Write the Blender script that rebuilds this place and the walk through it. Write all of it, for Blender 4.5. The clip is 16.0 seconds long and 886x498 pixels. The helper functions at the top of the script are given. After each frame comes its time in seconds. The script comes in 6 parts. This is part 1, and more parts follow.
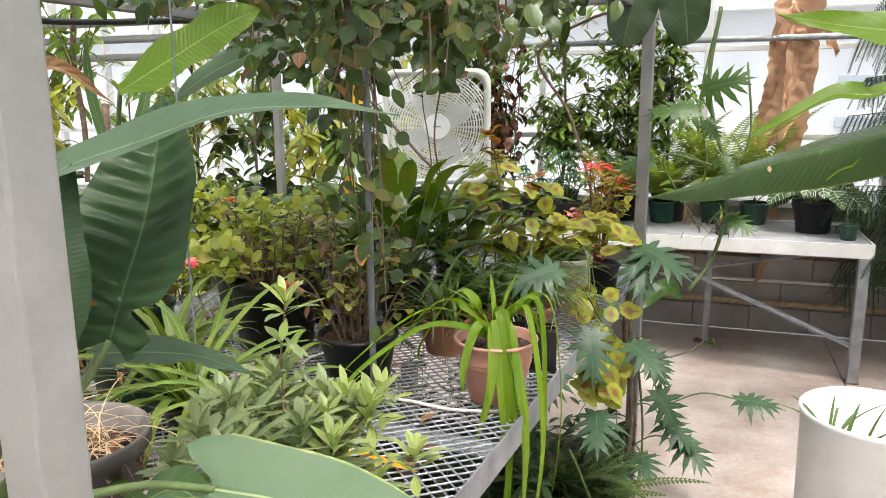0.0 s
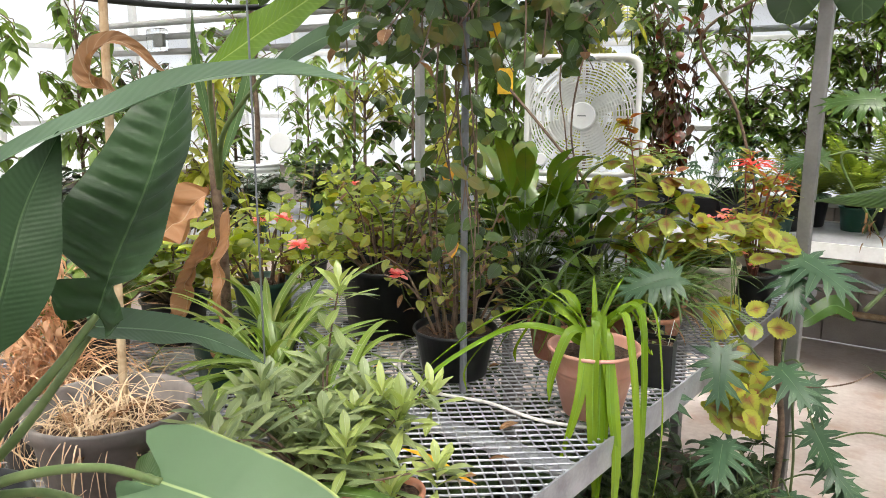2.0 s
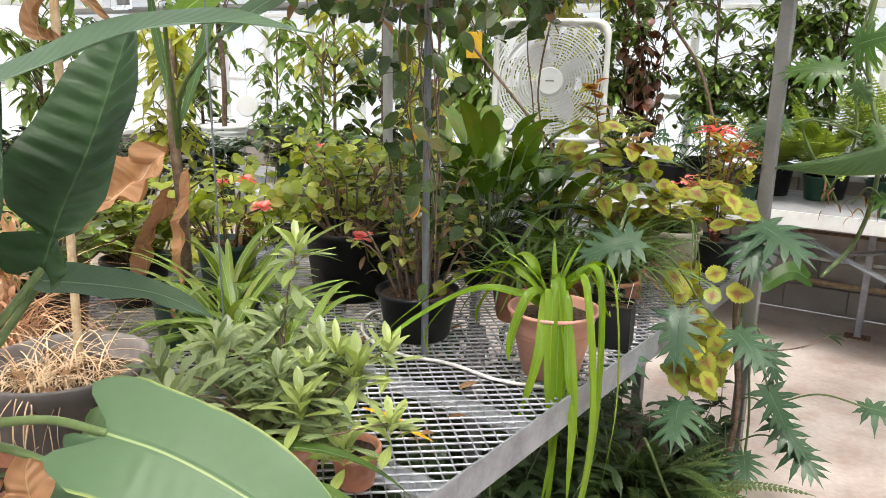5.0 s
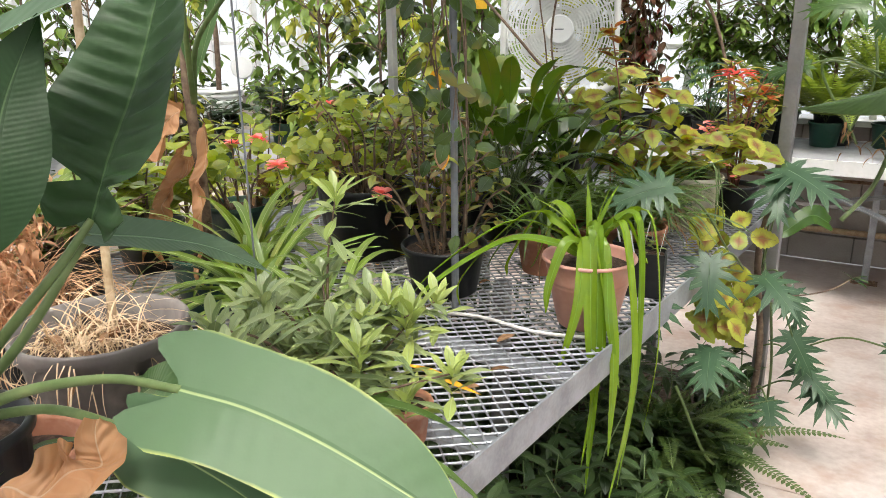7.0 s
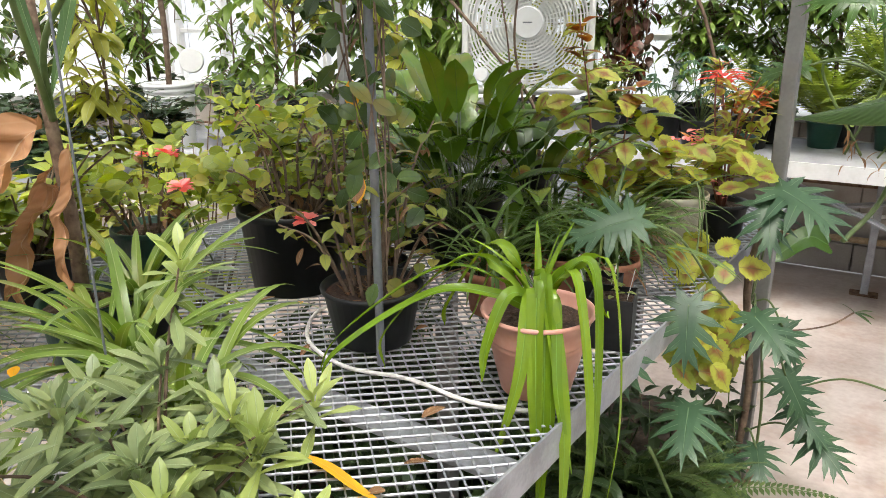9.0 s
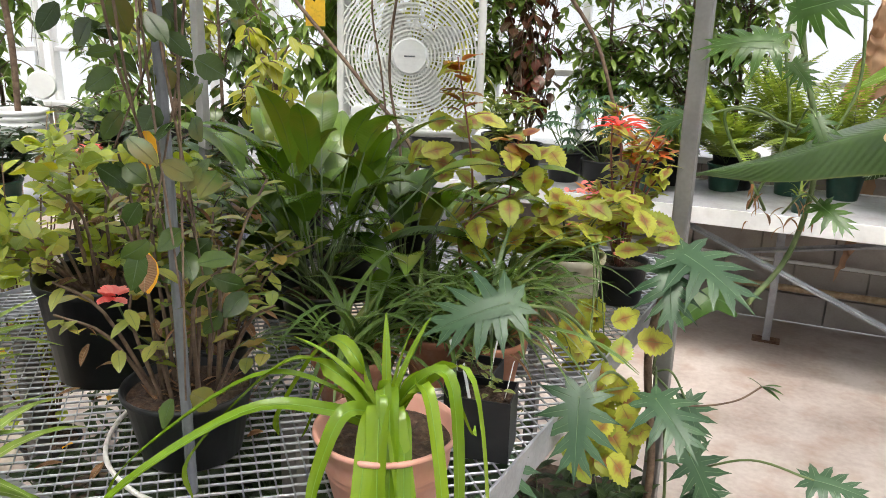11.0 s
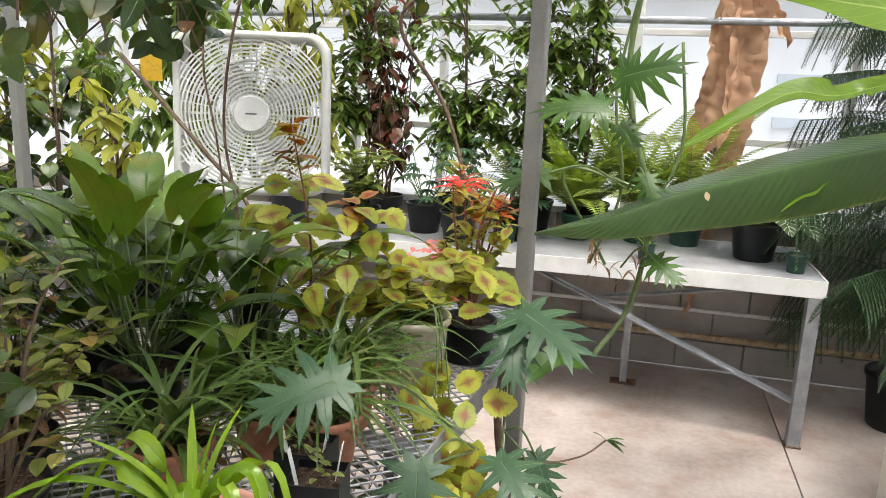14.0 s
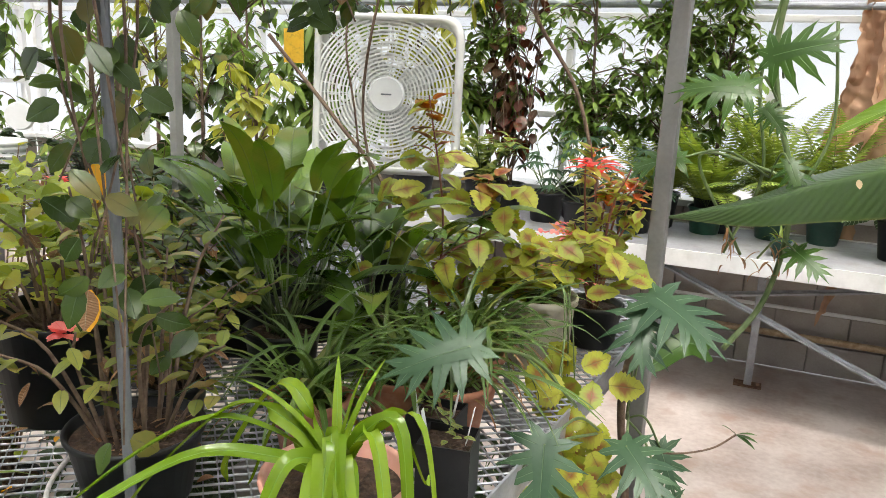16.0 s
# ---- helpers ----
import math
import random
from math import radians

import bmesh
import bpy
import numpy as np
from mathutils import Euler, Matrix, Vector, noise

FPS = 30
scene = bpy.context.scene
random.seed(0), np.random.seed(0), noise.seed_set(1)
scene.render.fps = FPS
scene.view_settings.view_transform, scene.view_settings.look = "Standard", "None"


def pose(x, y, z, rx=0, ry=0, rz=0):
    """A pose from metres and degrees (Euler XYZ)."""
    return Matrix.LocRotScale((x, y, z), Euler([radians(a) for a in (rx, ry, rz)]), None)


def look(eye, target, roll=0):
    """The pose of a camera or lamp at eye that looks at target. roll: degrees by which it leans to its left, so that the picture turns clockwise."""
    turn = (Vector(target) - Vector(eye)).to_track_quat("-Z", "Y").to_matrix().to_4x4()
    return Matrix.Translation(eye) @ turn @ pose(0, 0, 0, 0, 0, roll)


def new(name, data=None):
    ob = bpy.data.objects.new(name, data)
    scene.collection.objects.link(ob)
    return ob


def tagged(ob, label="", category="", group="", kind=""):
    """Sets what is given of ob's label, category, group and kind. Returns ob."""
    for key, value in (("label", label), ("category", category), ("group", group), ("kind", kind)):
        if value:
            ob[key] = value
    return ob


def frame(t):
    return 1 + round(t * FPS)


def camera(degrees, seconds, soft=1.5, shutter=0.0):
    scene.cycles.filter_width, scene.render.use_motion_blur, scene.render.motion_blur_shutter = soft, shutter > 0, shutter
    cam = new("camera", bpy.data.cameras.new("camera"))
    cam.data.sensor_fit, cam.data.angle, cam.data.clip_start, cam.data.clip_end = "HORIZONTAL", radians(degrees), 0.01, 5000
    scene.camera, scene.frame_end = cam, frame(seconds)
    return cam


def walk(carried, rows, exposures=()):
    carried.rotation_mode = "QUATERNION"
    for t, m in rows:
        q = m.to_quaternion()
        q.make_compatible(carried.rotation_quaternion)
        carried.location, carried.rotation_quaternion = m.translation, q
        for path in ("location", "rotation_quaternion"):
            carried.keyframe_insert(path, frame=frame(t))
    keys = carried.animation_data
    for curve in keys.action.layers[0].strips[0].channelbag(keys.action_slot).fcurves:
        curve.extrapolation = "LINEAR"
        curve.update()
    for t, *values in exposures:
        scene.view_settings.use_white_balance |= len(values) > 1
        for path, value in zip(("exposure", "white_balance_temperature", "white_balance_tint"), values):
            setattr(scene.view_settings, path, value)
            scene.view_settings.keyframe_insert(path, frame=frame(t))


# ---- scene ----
cam = camera(61.1, 16.0, 0.65)
PATH = [
    (0, (0.422, 0.401, 1.717), (-0.223, 2.252, 1.319), -0.4),
    (0.5, (0.448, 0.463, 1.694), (-0.296, 2.283, 1.327), -0.8),
    (1, (0.526, 0.559, 1.706), (-0.413, 2.284, 1.326), -0.1),
    (1.5, (0.559, 0.608, 1.699), (-0.5, 2.255, 1.292), 0.2),
    (2, (0.585, 0.63, 1.688), (-0.504, 2.256, 1.274), 0.1),
    (2.5, (0.591, 0.635, 1.686), (-0.483, 2.272, 1.278), 0.5),
    (3, (0.589, 0.642, 1.703), (-0.464, 2.287, 1.272), 0.7),
    (3.5, (0.589, 0.65, 1.701), (-0.437, 2.307, 1.254), 1.1),
    (3.7, (0.591, 0.642, 1.69), (-0.424, 2.308, 1.246), 1.3),
    (5.8, (0.623, 0.64, 1.666), (-0.426, 2.254, 1.121), 0.9),
    (6, (0.622, 0.632, 1.661), (-0.462, 2.221, 1.112), 0.7),
    (6.5, (0.567, 0.632, 1.639), (-0.533, 2.207, 1.084), -0.0),
    (7, (0.498, 0.623, 1.626), (-0.48, 2.266, 1.041), -0.7),
    (7.5, (0.466, 0.62, 1.607), (-0.364, 2.333, 0.992), -1.6),
    (8, (0.456, 0.69, 1.607), (-0.393, 2.388, 0.978), -1.3),
    (8.2, (0.488, 0.765, 1.639), (-0.428, 2.424, 1.001), -1.0),
    (10.3, (0.379, 1.288, 1.656), (-0.599, 2.925, 1.054), -0.2),
    (10.5, (0.379, 1.323, 1.645), (-0.532, 3.005, 1.064), 0.1),
    (11, (0.41, 1.389, 1.668), (-0.366, 3.145, 1.108), 1.5),
    (11.5, (0.433, 1.427, 1.68), (-0.253, 3.239, 1.183), 2.1),
    (12, (0.456, 1.46, 1.701), (-0.141, 3.317, 1.265), 2.5),
    (12.5, (0.466, 1.463, 1.709), (-0.056, 3.349, 1.297), 2.8),
    (13, (0.478, 1.472, 1.703), (0.013, 3.373, 1.29), 2.6),
    (13.5, (0.488, 1.485, 1.701), (0.034, 3.384, 1.274), 2.5),
    (14, (0.482, 1.478, 1.713), (-0.006, 3.368, 1.273), 2.3),
    (14.5, (0.473, 1.464, 1.697), (-0.081, 3.333, 1.25), 2.3),
    (15, (0.466, 1.458, 1.679), (-0.163, 3.301, 1.225), 2.2),
    (15.5, (0.458, 1.447, 1.671), (-0.24, 3.264, 1.212), 2.4),
    (16, (0.444, 1.441, 1.666), (-0.32, 3.231, 1.204), 2.6),
]
walk(cam, [(t, look(eye, target, roll)) for t, eye, target, roll in PATH])

# ---- world, sun, exposure ----
SKY = bpy.data.worlds.new("overcast_sky")
scene.world = SKY
SKY.use_nodes = True
_n, _l = SKY.node_tree.nodes, SKY.node_tree.links
_sky = _n.new("ShaderNodeTexSky")
_sky.sky_type, _sky.sun_disc = "NISHITA", False
_sky.sun_elevation, _sky.sun_rotation = radians(68), radians(150)
_sky.air_density, _sky.dust_density, _sky.ozone_density = 1.0, 6.0, 0.6
_cloud = _n.new("ShaderNodeMixRGB")
_cloud.inputs[0].default_value = 0.6
_cloud.inputs[2].default_value = (13.0, 13.2, 13.6, 1)
_l.new(_sky.outputs[0], _cloud.inputs[1])
_l.new(_cloud.outputs[0], _n["Background"].inputs[0])
_n["Background"].inputs[1].default_value = 0.122
SUN = new("sun", bpy.data.lights.new("sun", "SUN"))
SUN.data.energy, SUN.data.angle, SUN.data.color = 2.6, radians(30), (1, 0.96, 0.9)
SUN.matrix_world = look((1.6, -0.2, 8), (0, 2.5, 0))
scene.view_settings.exposure = 0.18

# ---- materials ----


def nodes_of(name):
    m = bpy.data.materials.new(name)
    m.use_nodes = True
    return m, m.node_tree.nodes, m.node_tree.links, m.node_tree.nodes["Principled BSDF"]


def rgba(c):
    return (c[0], c[1], c[2], 1)


def surface(name, c1, c2, scale=8.0, rough=0.6, metal=0.0, bump=0.15, fine=60.0, spots=None, spot_amount=0.4, rand=0.0):
    """Two scales of noise between two colours, an optional stain colour, and fine relief."""
    m, n, l, b = nodes_of(name)
    tc = n.new("ShaderNodeTexCoord")
    big, small = n.new("ShaderNodeTexNoise"), n.new("ShaderNodeTexNoise")
    big.inputs["Scale"].default_value, big.inputs["Detail"].default_value = scale, 5
    small.inputs["Scale"].default_value, small.inputs["Detail"].default_value = fine, 4
    geo = n.new("ShaderNodeNewGeometry")
    for t in (big, small):
        l.new(geo.outputs["Position"], t.inputs["Vector"])
    mix = n.new("ShaderNodeMixRGB")
    mix.inputs[1].default_value, mix.inputs[2].default_value = rgba(c1), rgba(c2)
    ramp = n.new("ShaderNodeMapRange")
    ramp.inputs[1].default_value, ramp.inputs[2].default_value = 0.3, 0.7
    add = n.new("ShaderNodeMath")
    add.operation = "MULTIPLY_ADD"
    add.inputs[1].default_value = 0.35
    l.new(small.outputs[0], add.inputs[0])
    sub = n.new("ShaderNodeMath")
    sub.operation, sub.inputs[1].default_value = "SUBTRACT", 0.17
    l.new(big.outputs[0], sub.inputs[0])
    l.new(sub.outputs[0], add.inputs[2])
    l.new(add.outputs[0], ramp.inputs[0])
    l.new(ramp.outputs[0], mix.inputs[0])
    col = mix
    if spots:
        st = n.new("ShaderNodeTexNoise")
        st.inputs["Scale"].default_value, st.inputs["Detail"].default_value = scale * 2.3, 6
        l.new(geo.outputs["Position"], st.inputs["Vector"])
        mr = n.new("ShaderNodeMapRange")
        mr.inputs[1].default_value, mr.inputs[2].default_value = 0.52, 0.72
        mr.inputs[4].default_value = spot_amount
        l.new(st.outputs[0], mr.inputs[0])
        m2 = n.new("ShaderNodeMixRGB")
        m2.inputs[2].default_value = rgba(spots)
        l.new(mr.outputs[0], m2.inputs[0])
        l.new(col.outputs[0], m2.inputs[1])
        col = m2
    if rand:
        oi = n.new("ShaderNodeObjectInfo")
        hs = n.new("ShaderNodeHueSaturation")
        mr = n.new("ShaderNodeMapRange")
        mr.inputs[3].default_value, mr.inputs[4].default_value = 1 - rand, 1 + rand
        l.new(oi.outputs["Random"], mr.inputs[0])
        l.new(mr.outputs[0], hs.inputs["Value"])
        l.new(col.outputs[0], hs.inputs["Color"])
        col = hs
    l.new(col.outputs[0], b.inputs["Base Color"])
    b.inputs["Roughness"].default_value, b.inputs["Metallic"].default_value = rough, metal
    if bump:
        bp = n.new("ShaderNodeBump")
        bp.inputs["Strength"].default_value, bp.inputs["Distance"].default_value = bump, 0.01
        l.new(add.outputs[0], bp.inputs["Height"])
        l.new(bp.outputs[0], b.inputs["Normal"])
    return m


def leaf_mat(name, c1, c2, vein=(0.3, 0.38, 0.15), vein_w=0.06, side=0.0, side_n=9.0, side_w=0.9, slant=0.16, ribs=0.0, rib_n=22.0, heart=None, heart_w=0.555, rim=None,
             rough=0.42, trans=0.3, stain=None, stain_amount=0.25, spread=0.35, spec=0.45):
    """A leaf: two greens that vary leaf by leaf, a midrib, side veins, ribs in relief, a coloured heart or rim, and stains."""
    m, n, l, b = nodes_of(name)
    c1, c2 = (c1[0] * 1.2, c1[1], c1[2] * 0.8), (c2[0] * 1.2, c2[1], c2[2] * 0.8)

    def math(op, a, c=None, v=None):
        k = n.new("ShaderNodeMath")
        k.operation = op
        for i, x in enumerate((a, c)):
            if x is None:
                continue
            if isinstance(x, (int, float)):
                k.inputs[i].default_value = x
            else:
                l.new(x, k.inputs[i])
        if v is not None:
            k.inputs[2].default_value = v
        return k.outputs[0]

    def mixed(f, a, c):
        k = n.new("ShaderNodeMixRGB")
        for i, x in enumerate((f, a, c)):
            if isinstance(x, tuple):
                k.inputs[i].default_value = rgba(x)
            elif isinstance(x, (int, float)):
                k.inputs[i].default_value = x
            else:
                l.new(x, k.inputs[i])
        return k.outputs[0]

    def step(x, lo, hi, top=1.0):
        k = n.new("ShaderNodeMapRange")
        k.inputs[1].default_value, k.inputs[2].default_value, k.inputs[4].default_value = lo, hi, top
        l.new(x, k.inputs[0])
        return k.outputs[0]

    at = n.new("ShaderNodeAttribute")
    at.attribute_name = "leaf"
    sep = n.new("ShaderNodeSeparateXYZ")
    l.new(at.outputs["Vector"], sep.inputs[0])
    u, v = math("ABSOLUTE", sep.outputs[0]), sep.outputs[1]
    geo = n.new("ShaderNodeNewGeometry")
    ns = n.new("ShaderNodeTexNoise")
    ns.inputs["Scale"].default_value, ns.inputs["Detail"].default_value = 22, 4
    l.new(geo.outputs["Position"], ns.inputs["Vector"])
    oi = n.new("ShaderNodeObjectInfo")
    isle = math("FRACT", math("ADD", geo.outputs["Random Per Island"], oi.outputs["Random"]))
    fac = math("MULTIPLY_ADD", isle, 0.75, 0.0)
    fac = math("ADD", fac, math("MULTIPLY", ns.outputs[0], 0.3))
    col = mixed(fac, c1, c2)
    if heart:
        off = math("MULTIPLY", math("ABSOLUTE", math("SUBTRACT", v, 0.4)), 1.3)
        rad = math("ADD", math("MULTIPLY", u, 0.75), off)
        h = step(math("ADD", rad, math("MULTIPLY", ns.outputs[0], 0.7)), heart_w + 0.5, heart_w + 0.1, 0.9)
        col = mixed(h, col, heart)
    if rim:
        col = mixed(step(math("ADD", u, math("MULTIPLY", ns.outputs[0], 0.1)), 1.0, 1.06), col, rim)
    wave = math("SINE", math("MULTIPLY", math("SUBTRACT", v, math("MULTIPLY", u, slant)), side_n * 6.283))
    if side:
        col = mixed(step(wave, side_w, 0.99, side), col, vein)
    if vein_w:
        col = mixed(step(u, vein_w, vein_w * 0.4, 0.8), col, vein)
    if stain:
        s2 = n.new("ShaderNodeTexNoise")
        s2.inputs["Scale"].default_value, s2.inputs["Detail"].default_value = 9, 5
        l.new(geo.outputs["Position"], s2.inputs["Vector"])
        k = math("ADD", s2.outputs[0], math("MULTIPLY", math("SUBTRACT", isle, 0.5), spread))
        col = mixed(step(k, 0.62, 0.74, stain_amount), col, stain)
    l.new(col, b.inputs["Base Color"])
    b.inputs["Roughness"].default_value = rough * 0.9
    b.inputs["Specular IOR Level"].default_value = spec
    bp = n.new("ShaderNodeBump")
    bp.inputs["Strength"].default_value, bp.inputs["Distance"].default_value = 0.5, 0.004
    hgt = math("MULTIPLY", ns.outputs[0], 0.5)
    if ribs:
        rw = math("SINE", math("MULTIPLY", math("SUBTRACT", v, math("MULTIPLY", u, 0.07)), rib_n * 6.283))
        hgt = math("ADD", hgt, math("MULTIPLY", rw, ribs))
    hgt = math("SUBTRACT", hgt, step(u, 0.08, 0.0, 0.6))
    l.new(hgt, bp.inputs["Height"])
    l.new(bp.outputs[0], b.inputs["Normal"])
    tr = n.new("ShaderNodeBsdfTranslucent")
    bright = n.new("ShaderNodeHueSaturation")
    bright.inputs["Saturation"].default_value, bright.inputs["Value"].default_value = 1.15, 1.3
    l.new(col, bright.inputs["Color"])
    l.new(bright.outputs[0], tr.inputs["Color"])
    mx = n.new("ShaderNodeMixShader")
    mx.inputs[0].default_value = trans
    l.new(b.outputs[0], mx.inputs[1])
    l.new(tr.outputs[0], mx.inputs[2])
    l.new(mx.outputs[0], n["Material Output"].inputs[0])
    return m


CONCRETE = surface("worn_concrete", (0.34, 0.27, 0.235), (0.6, 0.53, 0.49), 2.6, 0.3, 0, 0.1, 34, (0.36, 0.23, 0.17), 0.7)
BLOCK = surface("painted_block", (0.3, 0.265, 0.24), (0.41, 0.37, 0.34), 3, 0.8, 0, 0.4, 90, (0.2, 0.16, 0.13), 0.35, 0.06)
MORTAR = surface("mortar", (0.20, 0.18, 0.16), (0.3, 0.27, 0.25), 9, 0.9, 0, 0.3)
GALV = surface("galvanised_steel", (0.24, 0.25, 0.27), (0.4, 0.41, 0.44), 14, 0.42, 0.55, 0.06, 120, (0.3, 0.27, 0.24), 0.25)
PALEPOST = surface("pale_grey_paint", (0.23, 0.226, 0.212), (0.3, 0.295, 0.28), 4, 0.5, 0, 0.05, 70, (0.46, 0.45, 0.43), 0.3)
RODGREY = surface("dark_galvanised_rod", (0.13, 0.14, 0.155), (0.2, 0.21, 0.225), 14, 0.5, 0.3, 0.05, 120)
GREYPOST = surface("grey_painted_steel", (0.17, 0.165, 0.158), (0.24, 0.235, 0.225), 7, 0.5, 0.25, 0.05, 90, (0.2, 0.17, 0.14), 0.3)
WHITESTEEL = surface("white_painted_steel", (0.66, 0.66, 0.65), (0.78, 0.78, 0.77), 5, 0.45, 0, 0.05, 70, (0.4, 0.37, 0.33), 0.25)
RUST = surface("rusty_steel", (0.12, 0.06, 0.035), (0.25, 0.15, 0.09), 30, 0.8, 0.2, 0.3)
TABLETOP = surface("worn_white_top", (0.26, 0.26, 0.275), (0.4, 0.4, 0.42), 5, 0.65, 0, 0.1, 60, (0.22, 0.2, 0.18), 0.5)
TERRA = surface("terracotta_plastic", (0.52, 0.245, 0.185), (0.60, 0.31, 0.24), 12, 0.5, 0, 0.05, 80, (0.62, 0.42, 0.34), 0.3)
CLAY = surface("fired_clay", (0.34, 0.13, 0.07), (0.45, 0.2, 0.12), 14, 0.8, 0, 0.2, 90, (0.55, 0.4, 0.32), 0.4)
BLACKP = surface("black_plastic", (0.005, 0.0055, 0.007), (0.011, 0.012, 0.014), 12, 0.42, 0, 0.04, 90, (0.035, 0.032, 0.03), 0.3)
GREENP = surface("green_plastic", (0.012, 0.05, 0.035), (0.02, 0.075, 0.05), 12, 0.35, 0, 0.04, 90, (0.08, 0.09, 0.07), 0.3)
GREYP = surface("grey_brown_plastic", (0.11, 0.095, 0.088), (0.17, 0.15, 0.14), 8, 0.55, 0, 0.1, 60, (0.33, 0.29, 0.26), 0.45)
CREAMP = surface("cream_plastic", (0.55, 0.5, 0.40), (0.66, 0.61, 0.52), 10, 0.45, 0, 0.05, 80, (0.25, 0.2, 0.14), 0.4)
WHITEP = surface("white_plastic", (0.74, 0.74, 0.74), (0.82, 0.82, 0.81), 6, 0.35, 0, 0.02, 60, (0.55, 0.52, 0.47), 0.25)
FANP = surface("aged_white_plastic", (0.62, 0.62, 0.59), (0.74, 0.74, 0.71), 6, 0.45, 0, 0.02, 60, (0.5, 0.46, 0.38), 0.3)
SOIL = surface("potting_soil", (0.030, 0.017, 0.011), (0.09, 0.05, 0.032), 50, 0.95, 0, 1.0, 180, (0.2, 0.13, 0.08), 0.5)
EARTH = surface("floor_litter", (0.03, 0.022, 0.016), (0.09, 0.06, 0.04), 20, 0.95, 0, 1.0, 120, (0.2, 0.12, 0.06), 0.4)
BARK = surface("brown_stem", (0.10, 0.06, 0.04), (0.22, 0.15, 0.10), 40, 0.8, 0, 0.5, 150)
DRYSTALK = surface("tan_dry_stalk", (0.36, 0.24, 0.13), (0.55, 0.42, 0.27), 30, 0.8, 0, 0.3, 120)
GREENSTEM = surface("green_stem", (0.07, 0.12, 0.03), (0.15, 0.2, 0.07), 20, 0.5, 0, 0.1)
REDSTEM = surface("red_stem", (0.2, 0.06, 0.05), (0.3, 0.12, 0.07), 20, 0.5, 0, 0.1)
DARKHOSE = surface("black_hose", (0.012, 0.012, 0.013), (0.03, 0.03, 0.03), 20, 0.5, 0, 0.1)
ROPE = surface("white_cord", (0.6, 0.58, 0.54), (0.75, 0.73, 0.7), 90, 0.8, 0, 0.4, 300)
GROUND = surface("pale_gravel", (0.45, 0.44, 0.43), (0.6, 0.59, 0.58), 0.8, 0.9, 0, 0.3, 20)
YELLOWCARD = surface("yellow_sticky_card", (0.75, 0.42, 0.015), (0.85, 0.52, 0.03), 30, 0.4, 0, 0.02, 90, (0.1, 0.06, 0.02), 0.3)
OUTWALL = surface("pale_cladding", (0.62, 0.64, 0.68), (0.72, 0.74, 0.77), 1.0, 0.7, 0, 0.05)
OUTGLASS = surface("dim_window", (0.42, 0.47, 0.54), (0.5, 0.55, 0.6), 0.6, 0.25, 0, 0)
CREAMBOARD = surface("cream_board", (0.68, 0.63, 0.55), (0.76, 0.72, 0.64), 3, 0.6, 0, 0.05)
INK = surface("grey_print", (0.12, 0.13, 0.15), (0.18, 0.19, 0.2), 30, 0.6, 0, 0)

GLASS, _n, _l, _b = nodes_of("greenhouse_glass")
_b.inputs["Transmission Weight"].default_value, _b.inputs["Roughness"].default_value, _b.inputs["IOR"].default_value = 1.0, 0.02, 1.1
_b.inputs["Base Color"].default_value = (0.96, 0.98, 0.98, 1)

L_PHIL = leaf_mat("philodendron_leaf", (0.045, 0.115, 0.045), (0.075, 0.165, 0.065), (0.27, 0.36, 0.16), vein_w=0.045, side=0.12, side_n=8, ribs=0.04, rib_n=26, rough=0.36, trans=0.22)
L_RIB = leaf_mat("ribbed_dark_leaf", (0.018, 0.052, 0.022), (0.03, 0.075, 0.03), (0.09, 0.15, 0.06), vein_w=0.03, side=0, side_n=9, ribs=0.04, rib_n=40, rough=0.45, trans=0.2, spec=0.25)
L_HEART = leaf_mat("pale_heart_leaf", (0.06, 0.135, 0.08), (0.08, 0.165, 0.098), (0.36, 0.45, 0.2), vein_w=0.03, side=0.0, side_n=9, ribs=0.04, rib_n=7, rim=(0.36, 0.42, 0.12), rough=0.5, trans=0.2, spec=0.3)
L_BLUE = leaf_mat("blue_green_long_leaf", (0.06, 0.125, 0.085), (0.085, 0.16, 0.11), (0.22, 0.33, 0.19), vein_w=0.05, side=0.06, side_n=14, ribs=0.05, rib_n=30, rough=0.45, trans=0.2, spec=0.3)
# bright lime has the light coming through the blades put into its colour
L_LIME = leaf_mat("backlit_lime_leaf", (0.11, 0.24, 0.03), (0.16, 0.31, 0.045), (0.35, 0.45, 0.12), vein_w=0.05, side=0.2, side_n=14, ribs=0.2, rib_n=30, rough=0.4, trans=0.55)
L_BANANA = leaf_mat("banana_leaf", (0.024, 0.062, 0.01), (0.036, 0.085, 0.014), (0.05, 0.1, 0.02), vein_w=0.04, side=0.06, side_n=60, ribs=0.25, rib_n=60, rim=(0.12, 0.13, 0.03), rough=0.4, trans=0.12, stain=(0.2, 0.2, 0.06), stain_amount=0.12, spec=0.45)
L_OLIVE = leaf_mat("shrub_leaf", (0.12, 0.2, 0.115), (0.28, 0.39, 0.2), (0.32, 0.4, 0.2), vein_w=0.09, rough=0.36, trans=0.25)
L_SHOOT = leaf_mat("young_shrub_leaf", (0.2, 0.31, 0.11), (0.33, 0.46, 0.18), (0.38, 0.46, 0.22), vein_w=0.08, rough=0.36, trans=0.3)
L_STRAP = leaf_mat("lime_strap_leaf", (0.095, 0.215, 0.012), (0.19, 0.34, 0.03), (0.2, 0.35, 0.06), vein_w=0.1, rough=0.16, trans=0.25)
